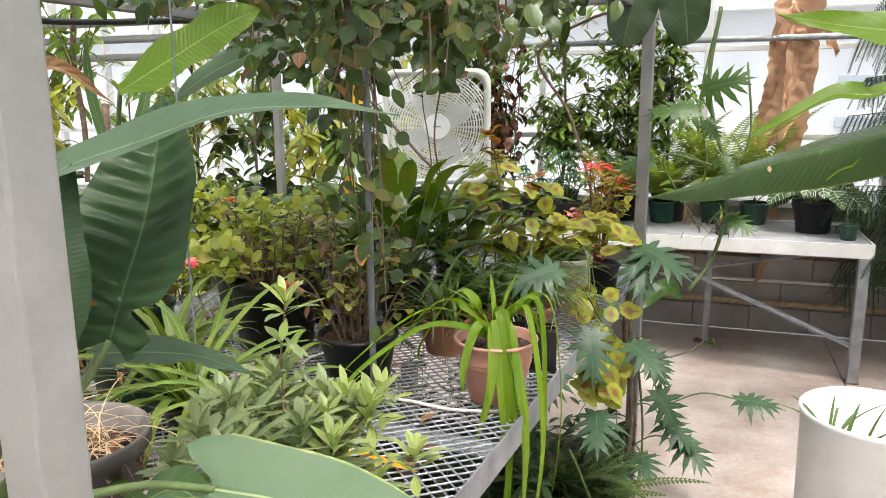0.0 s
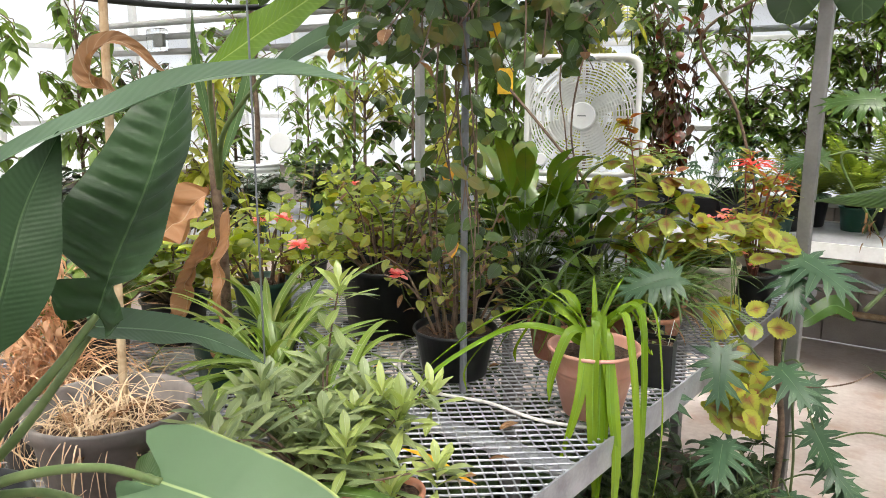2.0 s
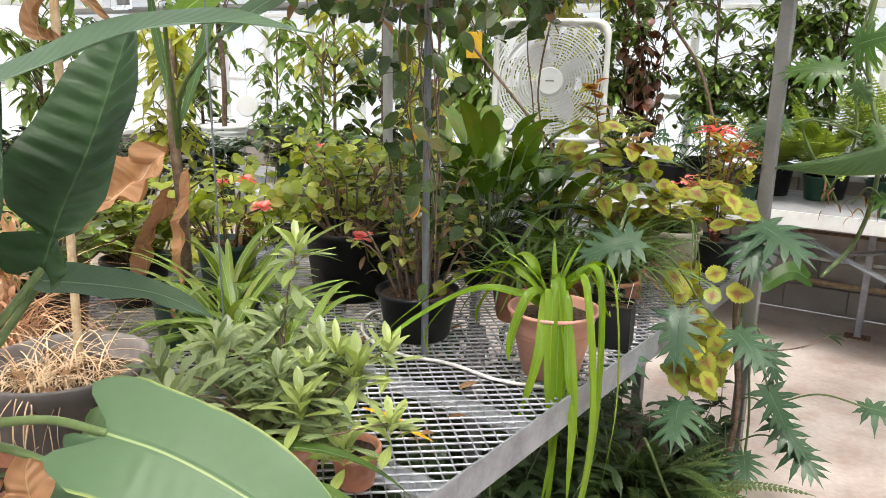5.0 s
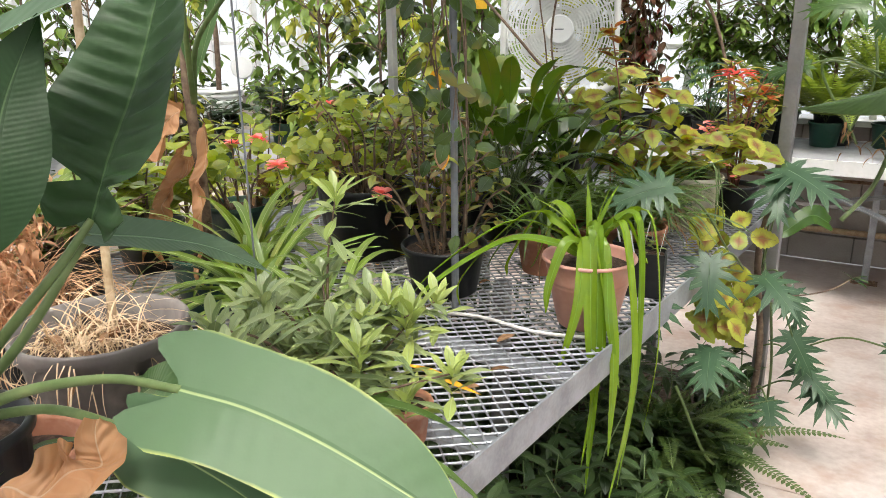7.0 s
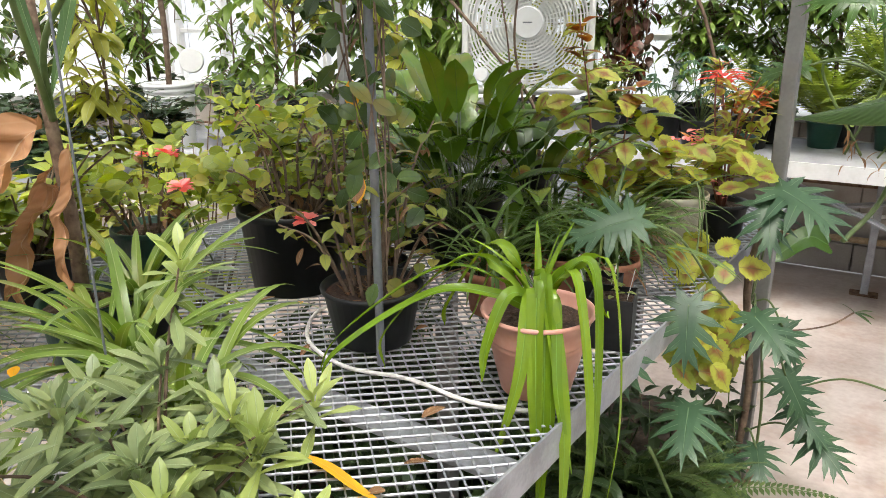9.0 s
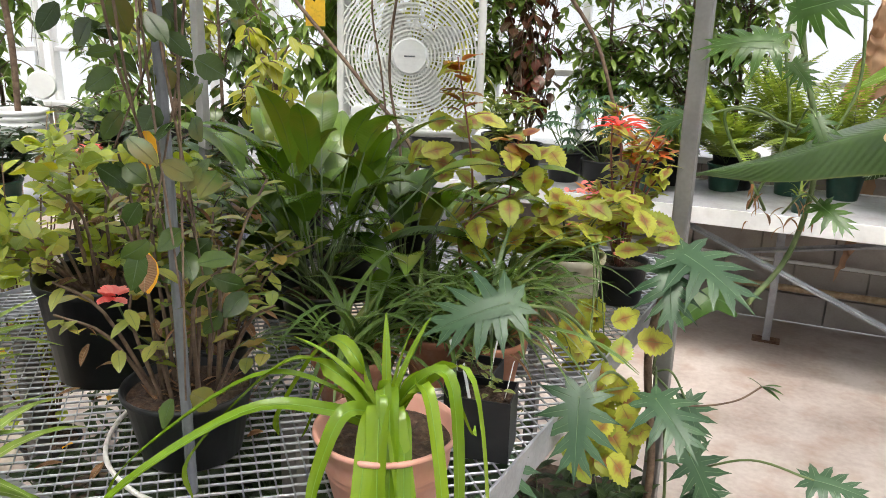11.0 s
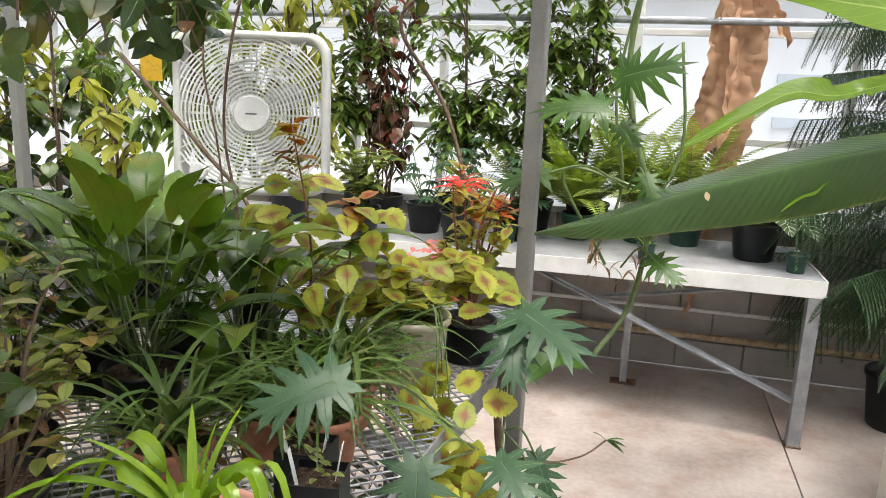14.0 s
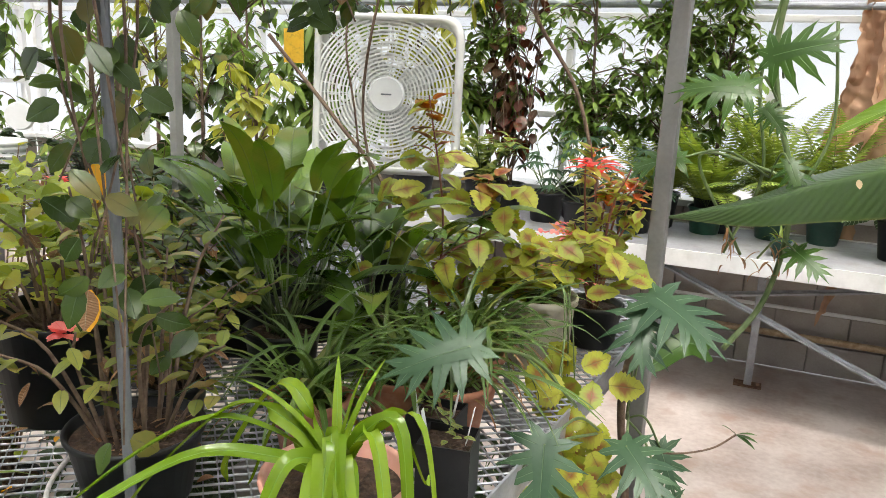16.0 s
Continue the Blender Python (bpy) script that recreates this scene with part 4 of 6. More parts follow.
facing(v, "foliage", strewn(wires, 560, 0.08), (0.3, -0.6, 0.6), (0.045, 0.075), (0.03, 0.048), L_VINE, "oval", 0.8, 0.7, 0.5, 4, False, "stuff")
facing(v, "hanging_foliage", strewn(hangs, 640, 0.05), (0.3, -0.6, 0.5), (0.04, 0.07), (0.026, 0.045), L_VINE, "oval", 0.9, 0.7, 0.5, 4, False, "stuff")
near = [Vector((uni(-0.75, -0.28), uni(2.45, 2.95), uni(-0.2, 0.04))) for _ in range(90)]
facing(v, "near_foliage", near, (0.3, -0.7, 0.4), (0.06, 0.095), (0.042, 0.062), L_VINE, "oval", 1.0, 0.8, 0.4, 5, False, "stuff")
Lf = Leaves()
for i in range(70):
    h = RND.choice(hangs)
    q = RND.choice(h)
    Lf.blade(q, rand_dir(-0.6), UP, uni(0.04, 0.06), uni(0.02, 0.035), "oval", 0.6, 4, 0.3)
Lf.blade((-0.446, 2.207, 1.33 - TR), (0.2, -0.4, -1), (0.6, -0.8, 0), 0.06, 0.036, "oval", 0.2, 4, 0.2)
Lf.build("dead_leaves", L_DRY, v, "browned and yellowed leaves")
Lf = Leaves()
for q in ((-0.446, 2.207, 1.33), (-0.52, 2.3, 1.5)):
    Lf.blade((q[0], q[1], q[2] - TR), (0.25, -0.3, -1), (0.6, -0.8, 0), 0.062, 0.036, "oval", 0.2, 4, 0.2)
Lf.build("yellow_leaves", L_YELLOW, v, "bright yellow dying leaves")

# big rounded leaves at the post head
p = thing("fiddle_leaf_vine", (0.19, 3.5, TR), "large dark rounded leaves hanging at the post top", "climbing plant")
for c, f in ((((0.0, -0.3, 0.1), (-0.03, -0.34, -0.02), (-0.06, -0.36, -0.16)), (0.2, -1, 0.3)), (((0.1, -0.4, 0.1), (0.14, -0.45, -0.02), (0.16, -0.48, -0.17)), (-0.3, -1, 0.2)),
             (((-0.25, -0.5, 0.12), (-0.3, -0.55, 0.02), (-0.36, -0.58, -0.1)), (0.1, -1, 0.2)), (((-0.5, -0.5, 0.1), (-0.55, -0.55, 0.0), (-0.62, -0.6, -0.08)), (0.1, -1, 0.1))):
    big_leaf(p, "leaf", c, 0.17, f, L_FIDDLE, "round", 0.1, 0.03, stalk=[c[0], (c[0][0], c[0][1] + 0.1, 0.1), (0.0, 0.03, 0.04)], r=0.003)

# square seedling pots with white labels
for x, y, rz, h in ((-0.03, 2.62, 10, 0.125), (-0.105, 2.735, 4, 0.115)):
    p = thing("seedling_pot", (x, y, BZ), "square black seedling pot with white plant labels", "plant pot", "square pots with labels")
    p.rotation_euler.z = radians(rz)
    bm = bmesh.new()
    for sx, sy, w, d in ((0, 0.047, 0.1, 0.003), (0, -0.047, 0.1, 0.003), (0.0485, 0, 0.003, 0.091), (-0.0485, 0, 0.003, 0.091)):
        box(bm, (sx, sy, h / 2), (w, d, h))
    box(bm, (0, 0, 0.002), (0.09, 0.09, 0.004))
    part("pot", bm, BLACKP, p)
    bm = bmesh.new()
    bmesh.ops.create_grid(bm, x_segments=8, y_segments=8, size=0.0465)
    for q in bm.verts:
        q.co.z = h - 0.018 + uni(-0.003, 0.004)
    part("soil", bm, SOIL, p)
    for lx, ly, lean in ((-0.03, -0.02, -0.2), (0.028, 0.015, 0.16)):
        bm = bmesh.new()
        bar(bm, (lx, ly, h - 0.03), (lx + lean * 0.09, ly, h + 0.055), 0.016, 0.0012)
        part("plant_label", bm, WHITEP, p, "white plastic plant label")
    tw = twigs_from((0, 0, h - 0.02), 4, (0.01, 0.03), (0.03, 0.06))
    leafy(p, "seedling", tw, 4, (0.015, 0.025), (0.01, 0.016), L_CREAM, "oval", 0.3)

# dark strap clumps in clay pots behind
for i, (x, y, n) in enumerate(((-0.36, 2.66, 60), (-0.25, 2.86, 60), (-0.32, 3.05, 40), (-0.13, 2.88, 50), (-0.16, 3.06, 56), (-0.2, 3.2, 40))):
    p = thing("lilyturf", (x, y, BZ), "dark strap-leaved clump in a clay pot", "potted plant", "dark strap clumps")
    pot_parts(p, 0.085, 0.062, 0.12, CLAY, 0.02, 0.004)
    strap_clump(p, "leaves", n, (0.2, 0.42), (0.008, 0.016), L_GRASS, (0, 0, 0.1), (1.0, 2.6), (0.6, 1.45), 0.035)
    strap_clump(p, "dead_leaves", 12, (0.12, 0.26), (0.006, 0.012), L_DRY, (0, 0, 0.1), (1.5, 2.6), (0.2, 1.0), 0.04)

# glossy peace lilies
for x, y, n, hh in ((-0.62, 2.93, 40, 0.42), (-0.84, 3.04, 28, 0.36), (-0.46, 3.12, 20, 0.34), (-0.72, 3.24, 26, 0.3)):
    p = thing("peace_lily", (x, y, BZ), "glossy dark green broad-leaved peace lily in a pot", "potted plant", "peace lilies")
    pot_parts(p, 0.1, 0.075, 0.14, BLACKP, 0.012, 0.004)
    Lf, st = Leaves(), []
    for i in range(n):
        a, e = uni(0, 6.28), uni(0.5, 1.35)
        d = Vector((math.cos(a) * math.cos(e), math.sin(a) * math.cos(e), math.sin(e)))
        hs = uni(0.12, hh)
        b = Vector((uni(-0.03, 0.03), uni(-0.03, 0.03), 0.12))
        t = b + d * hs
        st.append([(b, 0.003), (t, 0.002)])
        Lf.blade(t, d + Vector((0, 0, -0.2)), UP, uni(0.17, 0.29), uni(0.06, 0.1), "lance", uni(0.7, 1.6), 8, 0.25, 0.03)
    for q in st:
        tubes("stalk", [q], GREENSTEM, p, "", 5)
    Lf.build_each("leaf", L_LILY, p)

p = thing("potted_cutting", (-0.6, 3.44, BZ), "small black pot with a yellow-green shoot", "potted plant")
pot_parts(p, 0.085, 0.06, 0.255, BLACKP, 0.012, 0.004)
strap_clump(p, "leaves", 7, (0.07, 0.12), (0.012, 0.02), L_PALE, (0, 0, 0.23), (0.1, 0.5), (1.0, 1.4))

# coleus in a cream pot, spilling over the bench edge
p = thing("coleus", (-0.085, 3.38, BZ), "yellow-green coleus with red hearts in a cream pot", "potted plant")
pot_parts(p, 0.104, 0.085, 0.195, CREAMP, 0.022, 0.006)
for k in range(3):
    bm = bmesh.new()
    a = radians(-110 + 14 * k)
    box(bm, (0.0925 * math.cos(a), 0.0925 * math.sin(a), 0.105), (0.003, 0.016, 0.026 - 0.005 * k), a)
    part("print", bm, INK, p, "grey printed mark")
tw = twigs_from((0, 0, 0.17), 9, (0.06, 0.2), (0.05, 0.2), 0.6)
spill = []
for i in range(4):
    x, y, z = uni(0.13, 0.27), uni(-0.42, -0.12), uni(-0.22, 0.16)
    spill.append(smooth_path([(0, 0, 0.17), (0.1, -0.12 + uni(-0.04, 0.04), 0.24), (x, y, z)], 5))
left = [smooth_path([(0, 0, 0.17), (-0.12, -0.05 + uni(-0.05, 0.05), 0.22), (-uni(0.2, 0.34), uni(-0.15, 0.1), uni(0.12, 0.26))], 5) for _ in range(5)]
twig_mesh(p, tw + spill + left, 0.003, GREENSTEM)
leafy(p, "leaves", tw + left, 7, (0.05, 0.085), (0.04, 0.06), L_COLEUS, "oval", 0.3, 0.5, 0.015, 0.12, 5, 0, 0.03)
trail = [Vector((0.08 + uni(0, 0.17), -0.34 + uni(0, 0.22), uni(-0.26, 0.2))) for _ in range(34)] + [Vector((0.1 + uni(0, 0.16), -0.36 + uni(0, 0.2), uni(-0.3, -0.02))) for _ in range(16)]
facing(p, "leaf", trail, (0.25, -0.9, 0.45), (0.065, 0.1), (0.058, 0.084), L_COLEUS, "ovate", 0.5, 0.45, 0.5, 16, True, wave=0.05)
facing(p, "leaf", [Vector((uni(-0.1, 0.26), uni(-0.06, 0.2), uni(0.2, 0.36))) for _ in range(40)], (0.1, -0.5, 0.9), (0.06, 0.095), (0.048, 0.07), L_COLEUS, "ovate", 0.3, 0.5, 0.5, 16, True, wave=0.04)

# tall bronze coleus in front of the fan
p = thing("tall_coleus", (-0.33, 3.2, BZ), "tall bronze and yellow coleus with red top", "potted plant")
pot_parts(p, 0.08, 0.06, 0.12, GREENP, 0.014, 0.004)
facing(p, "leaf", [Vector((uni(-0.14, 0.2), uni(-0.12, 0.1), uni(0.22, 0.58))) for _ in range(36)], (0.1, -0.6, 0.8), (0.06, 0.095), (0.05, 0.07), L_COLEUS, "ovate", 0.5, 0.6, 0.6, 16, True, wave=0.04)
tw = [smooth_path([(0, 0, 0.1), (0.02, 0.0, 0.4), (-0.02, -0.03, 0.72)], 6), smooth_path([(0, 0, 0.1), (0.1, 0.02, 0.3), (0.14, 0.0, 0.52)], 6), smooth_path([(0, 0, 0.1), (0.03, -0.06, 0.3), (0.2, 0.05, 0.42)], 6)]
twig_mesh(p, tw, 0.004, REDSTEM)
leafy(p, "leaves", tw, 14, (0.055, 0.09), (0.04, 0.06), L_COLEUS, "oval", 0.1, 0.6, 0.012, 0.12, 5, 0.1, 0.03, 0.35)
leafy(p, "top_leaves", [tw[0][-4:], tw[1][-3:]], 12, (0.05, 0.08), (0.04, 0.055), L_COLEUSB, "oval", 0.3, 0.5, 0.02, 0.12, 5, 0, 0.03, 0.0, "bronze and red leaves")

# orange-red plant beside the post
p = thing("copper_leaf_plant", (0.02, 3.6, BZ), "orange and yellow leaved plant with scarlet bracts", "potted plant")
pot_parts(p, 0.09, 0.07, 0.13, BLACKP, 0.014, 0.004)
tw = twigs_from((0, 0, 0.11), 12, (0.05, 0.17), (0.15, 0.5), 0.5)
twig_mesh(p, tw, 0.004, REDSTEM)
leafy(p, "leaves", tw, 14, (0.045, 0.08), (0.026, 0.042), L_COLEUS, "lance", 0.2, 0.5, 0.015, 0.15, 4)
leafy(p, "orange_leaves", tw[:6], 7, (0.04, 0.07), (0.02, 0.034), L_REDORANGE, "lance", 0.3, 0.5, 0.015, 0.15, 4, 0, 0, 0.6, "orange upper leaves")
Lf = Leaves()
for k in range(15):
    a = k * 2.4
    Lf.blade((-0.02 + 0.02 * math.cos(a), -0.06 + 0.02 * math.sin(a), 0.55 - 0.01 * (k // 5)), (math.cos(a), math.sin(a), 0.25), UP, uni(0.05, 0.075), 0.03, "lance", 0.7, 5, 0.15)
Lf.build_each("bract", L_RED, p)
Lf = Leaves()
for k in range(60):
    c = RND.choice(((-0.12, -0.12, 0.24), (-0.1, -0.06, 0.34), (0.02, -0.14, 0.2), (-0.18, -0.02, 0.3)))
    Lf.blade(Vector(c) + Vector([uni(-0.025, 0.025) for _ in range(3)]), rand_dir(0.3), UP, 0.024, 0.016, "round", 0.5, 3, 0.2)
Lf.build("flower_cluster", L_PINK, p, "coral flowers", "stuff")

# grey-brown pot of dry straw
p = thing("straw_pot", (-0.638, 1.362, BZ), "dried-out grass hanging in a wide grey-brown pot", "potted plant")
pot_parts(p, 0.148, 0.105, 0.243, GREYP, 0.03, 0.008, SOIL, 0.8)
strap_clump(p, "dry_grass", 240, (0.12, 0.32), (0.0014, 0.0034), L_STRAW, (-0.02, 0, 0.195), (2.0, 7.0), (0.3, 1.5), 0.08, 14, None, "", 1.5)
strap_clump(p, "dead_leaves", 22, (0.05, 0.14), (0.008, 0.02), L_DRY, (0, 0, 0.2), (0.5, 2.0), (0.1, 0.8), 0.1)
p = thing("dry_grass_plant", (-1.0, 1.42, BZ), "tall pinkish dried grass in a pot", "potted plant")
pot_parts(p, 0.1, 0.08, 0.16, BLACKP, 0.014, 0.004)
strap_clump(p, "dry_grass", 330, (0.15, 0.48), (0.002, 0.004), L_PINKSTRAW, (0, 0, 0.14), (1.0, 4.5), (0.8, 1.5), 0.07, 9, None, "", 1.5)
leafy(p, "dry_tuft_mass", twigs_from((0, 0, 0.15), 12, (0.03, 0.12), (0.15, 0.42), 0.4), 26, (0.03, 0.06), (0.006, 0.016), L_PINKSTRAW, "lance", -0.2, 2.4, 0.02, 0.2, 4)
bm = bmesh.new()
pipe(bm, (-0.69, 1.42, BZ + 0.19), (-0.76, 1.5, BZ + 1.1), 0.008, 10)
me = bpy.data.meshes.new("garden_cane")
bm.to_mesh(me), bm.free()
me.materials.append(DRYSTALK)
tagged(new("garden_cane", me), "tan bamboo cane standing in the straw pot", "cane")

# olive-green shrub in a small clay pot
p = thing("bushy_shrub", (-0.268, 1.53, BZ), "bushy shrub with pale oblong leaves in a clay pot", "potted plant")
pot_parts(p, 0.075, 0.055, 0.135, CLAY, 0.03, 0.006)
tw = twigs_from((0, 0, 0.11), 22, (0.06, 0.25), (0.05, 0.21), 0.5)
tw += [smooth_path([(0, 0, 0.11), (-0.08, 0.1, 0.3), (-0.1, 0.16, 0.43)], 4), smooth_path([(0, 0, 0.11), (0.08, 0.02, 0.2), (0.13, 0.04, 0.26)], 4), smooth_path([(0, 0, 0.1), (0.15, -0.08, 0.2), (0.24, 0.0, 0.22)], 4)]
twig_mesh(p, tw, 0.0028, BARK)
leafy(p, "leaves", tw, 13, (0.055, 0.1), (0.015, 0.022), L_OLIVE, "spoon", 0.25, 0.3, 0.008, 0.25, 6, 0, 0.05, 0.3)
old, young = Leaves(), Leaves()
for i, t in enumerate(tw):
    tip = t[-1]
    fresh = tip[0] > 0.06 or tip[2] > 0.33
    for k in range(11):
        a = k * 2.4
        (young if fresh else old).blade(tip - Vector((0, 0, 0.004 * k)), (math.cos(a), math.sin(a), 2.2 - 0.22 * k + uni(-0.2, 0.2)), UP, uni(0.055, 0.085) * (0.75 + 0.04 * k), uni(0.015, 0.022), "spoon", uni(0.1, 0.6), 6, 0.25, 0.04)
old.build("tip_foliage", L_OLIVE, p, "", "stuff")
young.build("young_foliage", L_SHOOT, p, "", "stuff")
p = thing("clay_pot", (-0.19, 1.64, BZ), "small bare clay pot beside the shrub", "plant pot")
pot_parts(p, 0.05, 0.036, 0.08, CLAY, 0.02, 0.005)

# strap-leaved clumps around the shrub
for x, y, n, L, mat, lift in ((-0.73, 1.83, 44, (0.25, 0.45), L_SPIDER, (0.5, 1.35)), (-0.95, 2.05, 30, (0.25, 0.4), L_SPIDER, (0.7, 1.45)), (-0.5, 1.78, 26, (0.22, 0.4), L_SPIDER, (0.4, 1.3))):
    p = thing("spider_plant", (x, y, BZ), "arching strap-leaved plant in a dark pot", "potted plant", "spider plants")
    pot_parts(p, 0.075, 0.055, 0.11, BLACKP, 0.012, 0.004)
    strap_clump(p, "leaves", n, L, (0.016, 0.028), mat, (0, 0, 0.1), (0.7, 2.2), lift, 0.03, 10)
p = thing("trailing_strap_plant", (-0.3, 1.26, BZ), "long dark strap leaves trailing over the bench", "potted plant")
pot_parts(p, 0.07, 0.05, 0.1, BLACKP, 0.012, 0.004)
S = Leaves()
for a, e, ln, b in ((20, 50, 0.5, 1.9), (5, 45, 0.55, 2.0), (35, 55, 0.48, 1.9), (-10, 50, 0.44, 2.1), (50, 48, 0.45, 1.7), (120, 40, 0.4, 1.6), (160, 45, 0.42, 1.5), (-40, 50, 0.4, 2.0)):
    a, e = radians(a), radians(e)
    S.blade((0, 0, 0.09), (math.cos(a) * math.cos(e), math.sin(a) * math.cos(e), math.sin(e)), UP, ln, 0.03, "strap", b, 12, 0.3, 0, uni(-0.4, 0.4))
S.build("leaves", L_GRASS, p)

# geraniums
for x, y, r, h, pm, nt in ((-0.94, 2.56, 0.155, 0.235, BLACKP, 24), (-1.22, 2.85, 0.15, 0.22, BLACKP, 20), (-1.38, 2.42, 0.11, 0.15, GREENP, 16)):
    p = thing("geranium", (x, y, BZ), "yellow-green geranium with coral flowers in a dark pot", "potted plant", "geraniums")
    pot_parts(p, r, r * 0.8, h, pm, 0.02, 0.005)
    tw = twigs_from((0, 0, h - 0.03), nt, (0.08, 0.27), (0.06, 0.3), 0.5, 0, 0.06)
    twig_mesh(p, tw, 0.004, BARK)
    clumps = [t[-1] for t in tw]
    facing(p, "foliage_top", [c + Vector((uni(-0.06, 0.06), uni(-0.06, 0.06), uni(-0.03, 0.04))) for _ in range(46) for c in [RND.choice(clumps)] for _k in range(3)], (0.2, -0.5, 0.9), (0.028, 0.055), (0.026, 0.05), L_GERAN, "oval", 0.2, 0.9, 0.4, 4, False, "stuff")
    leafy(p, "leaves", tw, 6, (0.025, 0.055), (0.02, 0.045), L_GERAN, "oval", 0.3, 0.5, 0.03, 0.12, 4, 0, 0.05, 0.4)
    leafy(p, "dead_leaves", tw[::3], 4, (0.03, 0.05), (0.02, 0.03), L_DRY, "oval", -0.4, 0.8, 0.02)
for x, y, hi, m, n in ((-0.68, 2.62, 0.3, L_CLIMB, 18), (-0.95, 2.85, 0.36, L_CLIMB, 20)):
    p = thing("trailing_geranium", (x, y, BZ), "low yellow-green trailing foliage in a small pot", "potted plant", "trailing geraniums")
    pot_parts(p, 0.07, 0.055, 0.1, BLACKP, 0.012, 0.004)
    tw = twigs_from((0, 0, 0.08), n, (0.06, 0.24), (0.0, hi), 0.8, 0, 0.03)
    twig_mesh(p, tw, 0.0025, BARK)
    leafy(p, "leaves", tw, 13, (0.028, 0.055), (0.02, 0.04), m, "oval", 0.3, 0.6, 0.02, 0.15, 4)
    leafy(p, "dead_leaves", tw[::3], 3, (0.03, 0.05), (0.015, 0.028), L_DRY, "oval", -0.6, 0.8, 0.02)
for q in ((-1.082, 2.3, 1.207), (-1.3, 2.45, 1.25), (-1.53, 2.56, 1.206), (-0.8, 2.45, 1.12), (-1.35, 2.9, 1.32)):
    p = thing("geranium_bloom", (q[0], q[1], BZ), "round coral-red geranium flower head on a stalk", "flower", "geranium blooms")
    tubes("stalk", [[((0, 0.08, 0.1), 0.002), ((0, 0.03, q[2] - BZ - 0.08), 0.002), ((0, 0, q[2] - BZ), 0.002)]], GREENSTEM, p)
    Lf = Leaves()
    for k in range(26):
        d = rand_dir(0.3)
        Lf.blade(Vector((0, 0, q[2] - BZ)) + d * 0.008, d, UP, 0.028, 0.022, "round", 0.3, 3, 0.2)
    Lf.build("petals", L_PINK, p)

# young banana with dry leaf sheaths
p = thing("young_banana", (-1.03, 1.957, BZ), "young banana plant with dry brown hanging leaves", "potted plant")
pot_parts(p, 0.1, 0.08, 0.15, GREENP, 0.014, 0.004)
tubes("stem", [[((0, 0, 0.1), 0.018), ((0.005, 0, 0.35), 0.015), ((0.0, -0.01, 0.6), 0.013), ((0.02, -0.02, 0.82), 0.009)]], BARK, p, "", 10)
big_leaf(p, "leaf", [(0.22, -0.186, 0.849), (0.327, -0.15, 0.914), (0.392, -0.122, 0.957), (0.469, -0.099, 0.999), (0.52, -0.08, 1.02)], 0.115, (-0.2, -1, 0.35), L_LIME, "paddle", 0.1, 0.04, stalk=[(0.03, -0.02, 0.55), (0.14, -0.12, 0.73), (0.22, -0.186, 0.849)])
big_leaf(p, "leaf", [(0.275, -0.085, 0.827), (0.367, -0.033, 0.897), (0.43, 0.0, 0.93), (0.49, 0.03, 0.96)], 0.07, (0.2, -0.8, 0.7), L_BLUE, "lance", 0.12, 0.03, stalk=[(0.03, -0.02, 0.55), (0.12, -0.07, 0.7), (0.275, -0.085, 0.827)])
big_leaf(p, "leaf", [(0.04, -0.02, 0.6), (0.0, -0.04, 0.85), (0.04, -0.08, 1.0)], 0.026, (0.4, -1, 0.2), L_PHIL, "lance", 0.2, 0.04)
big_leaf(p, "leaf", [(0.04, -0.02, 0.6), (0.1, 0.02, 0.8), (0.12, 0.06, 0.98)], 0.03, (0.4, -1, 0.2), L_PHIL, "lance", 0.2, 0.04)
for c, w in (([(x + 1.03, y - 1.957, z - BZ) for x, y, z in [(-1.065, 1.959, 1.433), (-1.061, 1.857, 1.352), (-1.078, 1.778, 1.305), (-1.082, 1.694, 1.254)]], 0.14), ([(0.0, 0, 0.42), (-0.06, -0.06, 0.3), (-0.08, -0.1, 0.1)], 0.05), ([(0.03, 0, 0.5), (0.05, -0.05, 0.3), (0.05, -0.08, 0.08)], 0.04), ([(-0.02, 0, 0.45), (-0.08, -0.05, 0.3), (-0.16, -0.08, 0.12)], 0.045)):
    big_leaf(p, "dead_leaf", c, w, (0.3, -1, 0.3), L_RUSSET, "lance", 0.8, 0.12, 0, 50, "curled dry brown leaf", crumple=0.024)
big_leaf(p, "dead_leaf", [(0.36, -0.5, 0.8), (0.31, -0.52, 0.815), (0.318, -0.527, 0.86), (0.37, -0.495, 0.88), (0.436, -0.445, 0.823)], 0.04, (0.2, -0.7, 0.7), L_DRY, "lance", 0.9, 0.06, 0, 40, "curled dry brown leaf", crumple=0.008)
bm = bmesh.new()
pipe(bm, (-0.62, 1.72, BZ), (-0.62, 1.72, TR + 0.02), 0.0022, 8)
me = bpy.data.meshes.new("support_wire")
bm.to_mesh(me), bm.free()
me.materials.append(RODGREY)
tagged(new("support_wire", me), "thin steel wire rising from the bench", "wire")

# large philodendron at the near end of the bench
p = thing("philodendron", (-0.457, 1.015, BZ), "big-leaved philodendron in a dark pot", "potted plant")
pot_parts(p, 0.1, 0.075, 0.267, BLACKP, 0.02, 0.006)


def rel(c):
    return [(x - ROOT[0], y - ROOT[1], z - BZ) for x, y, z in c]


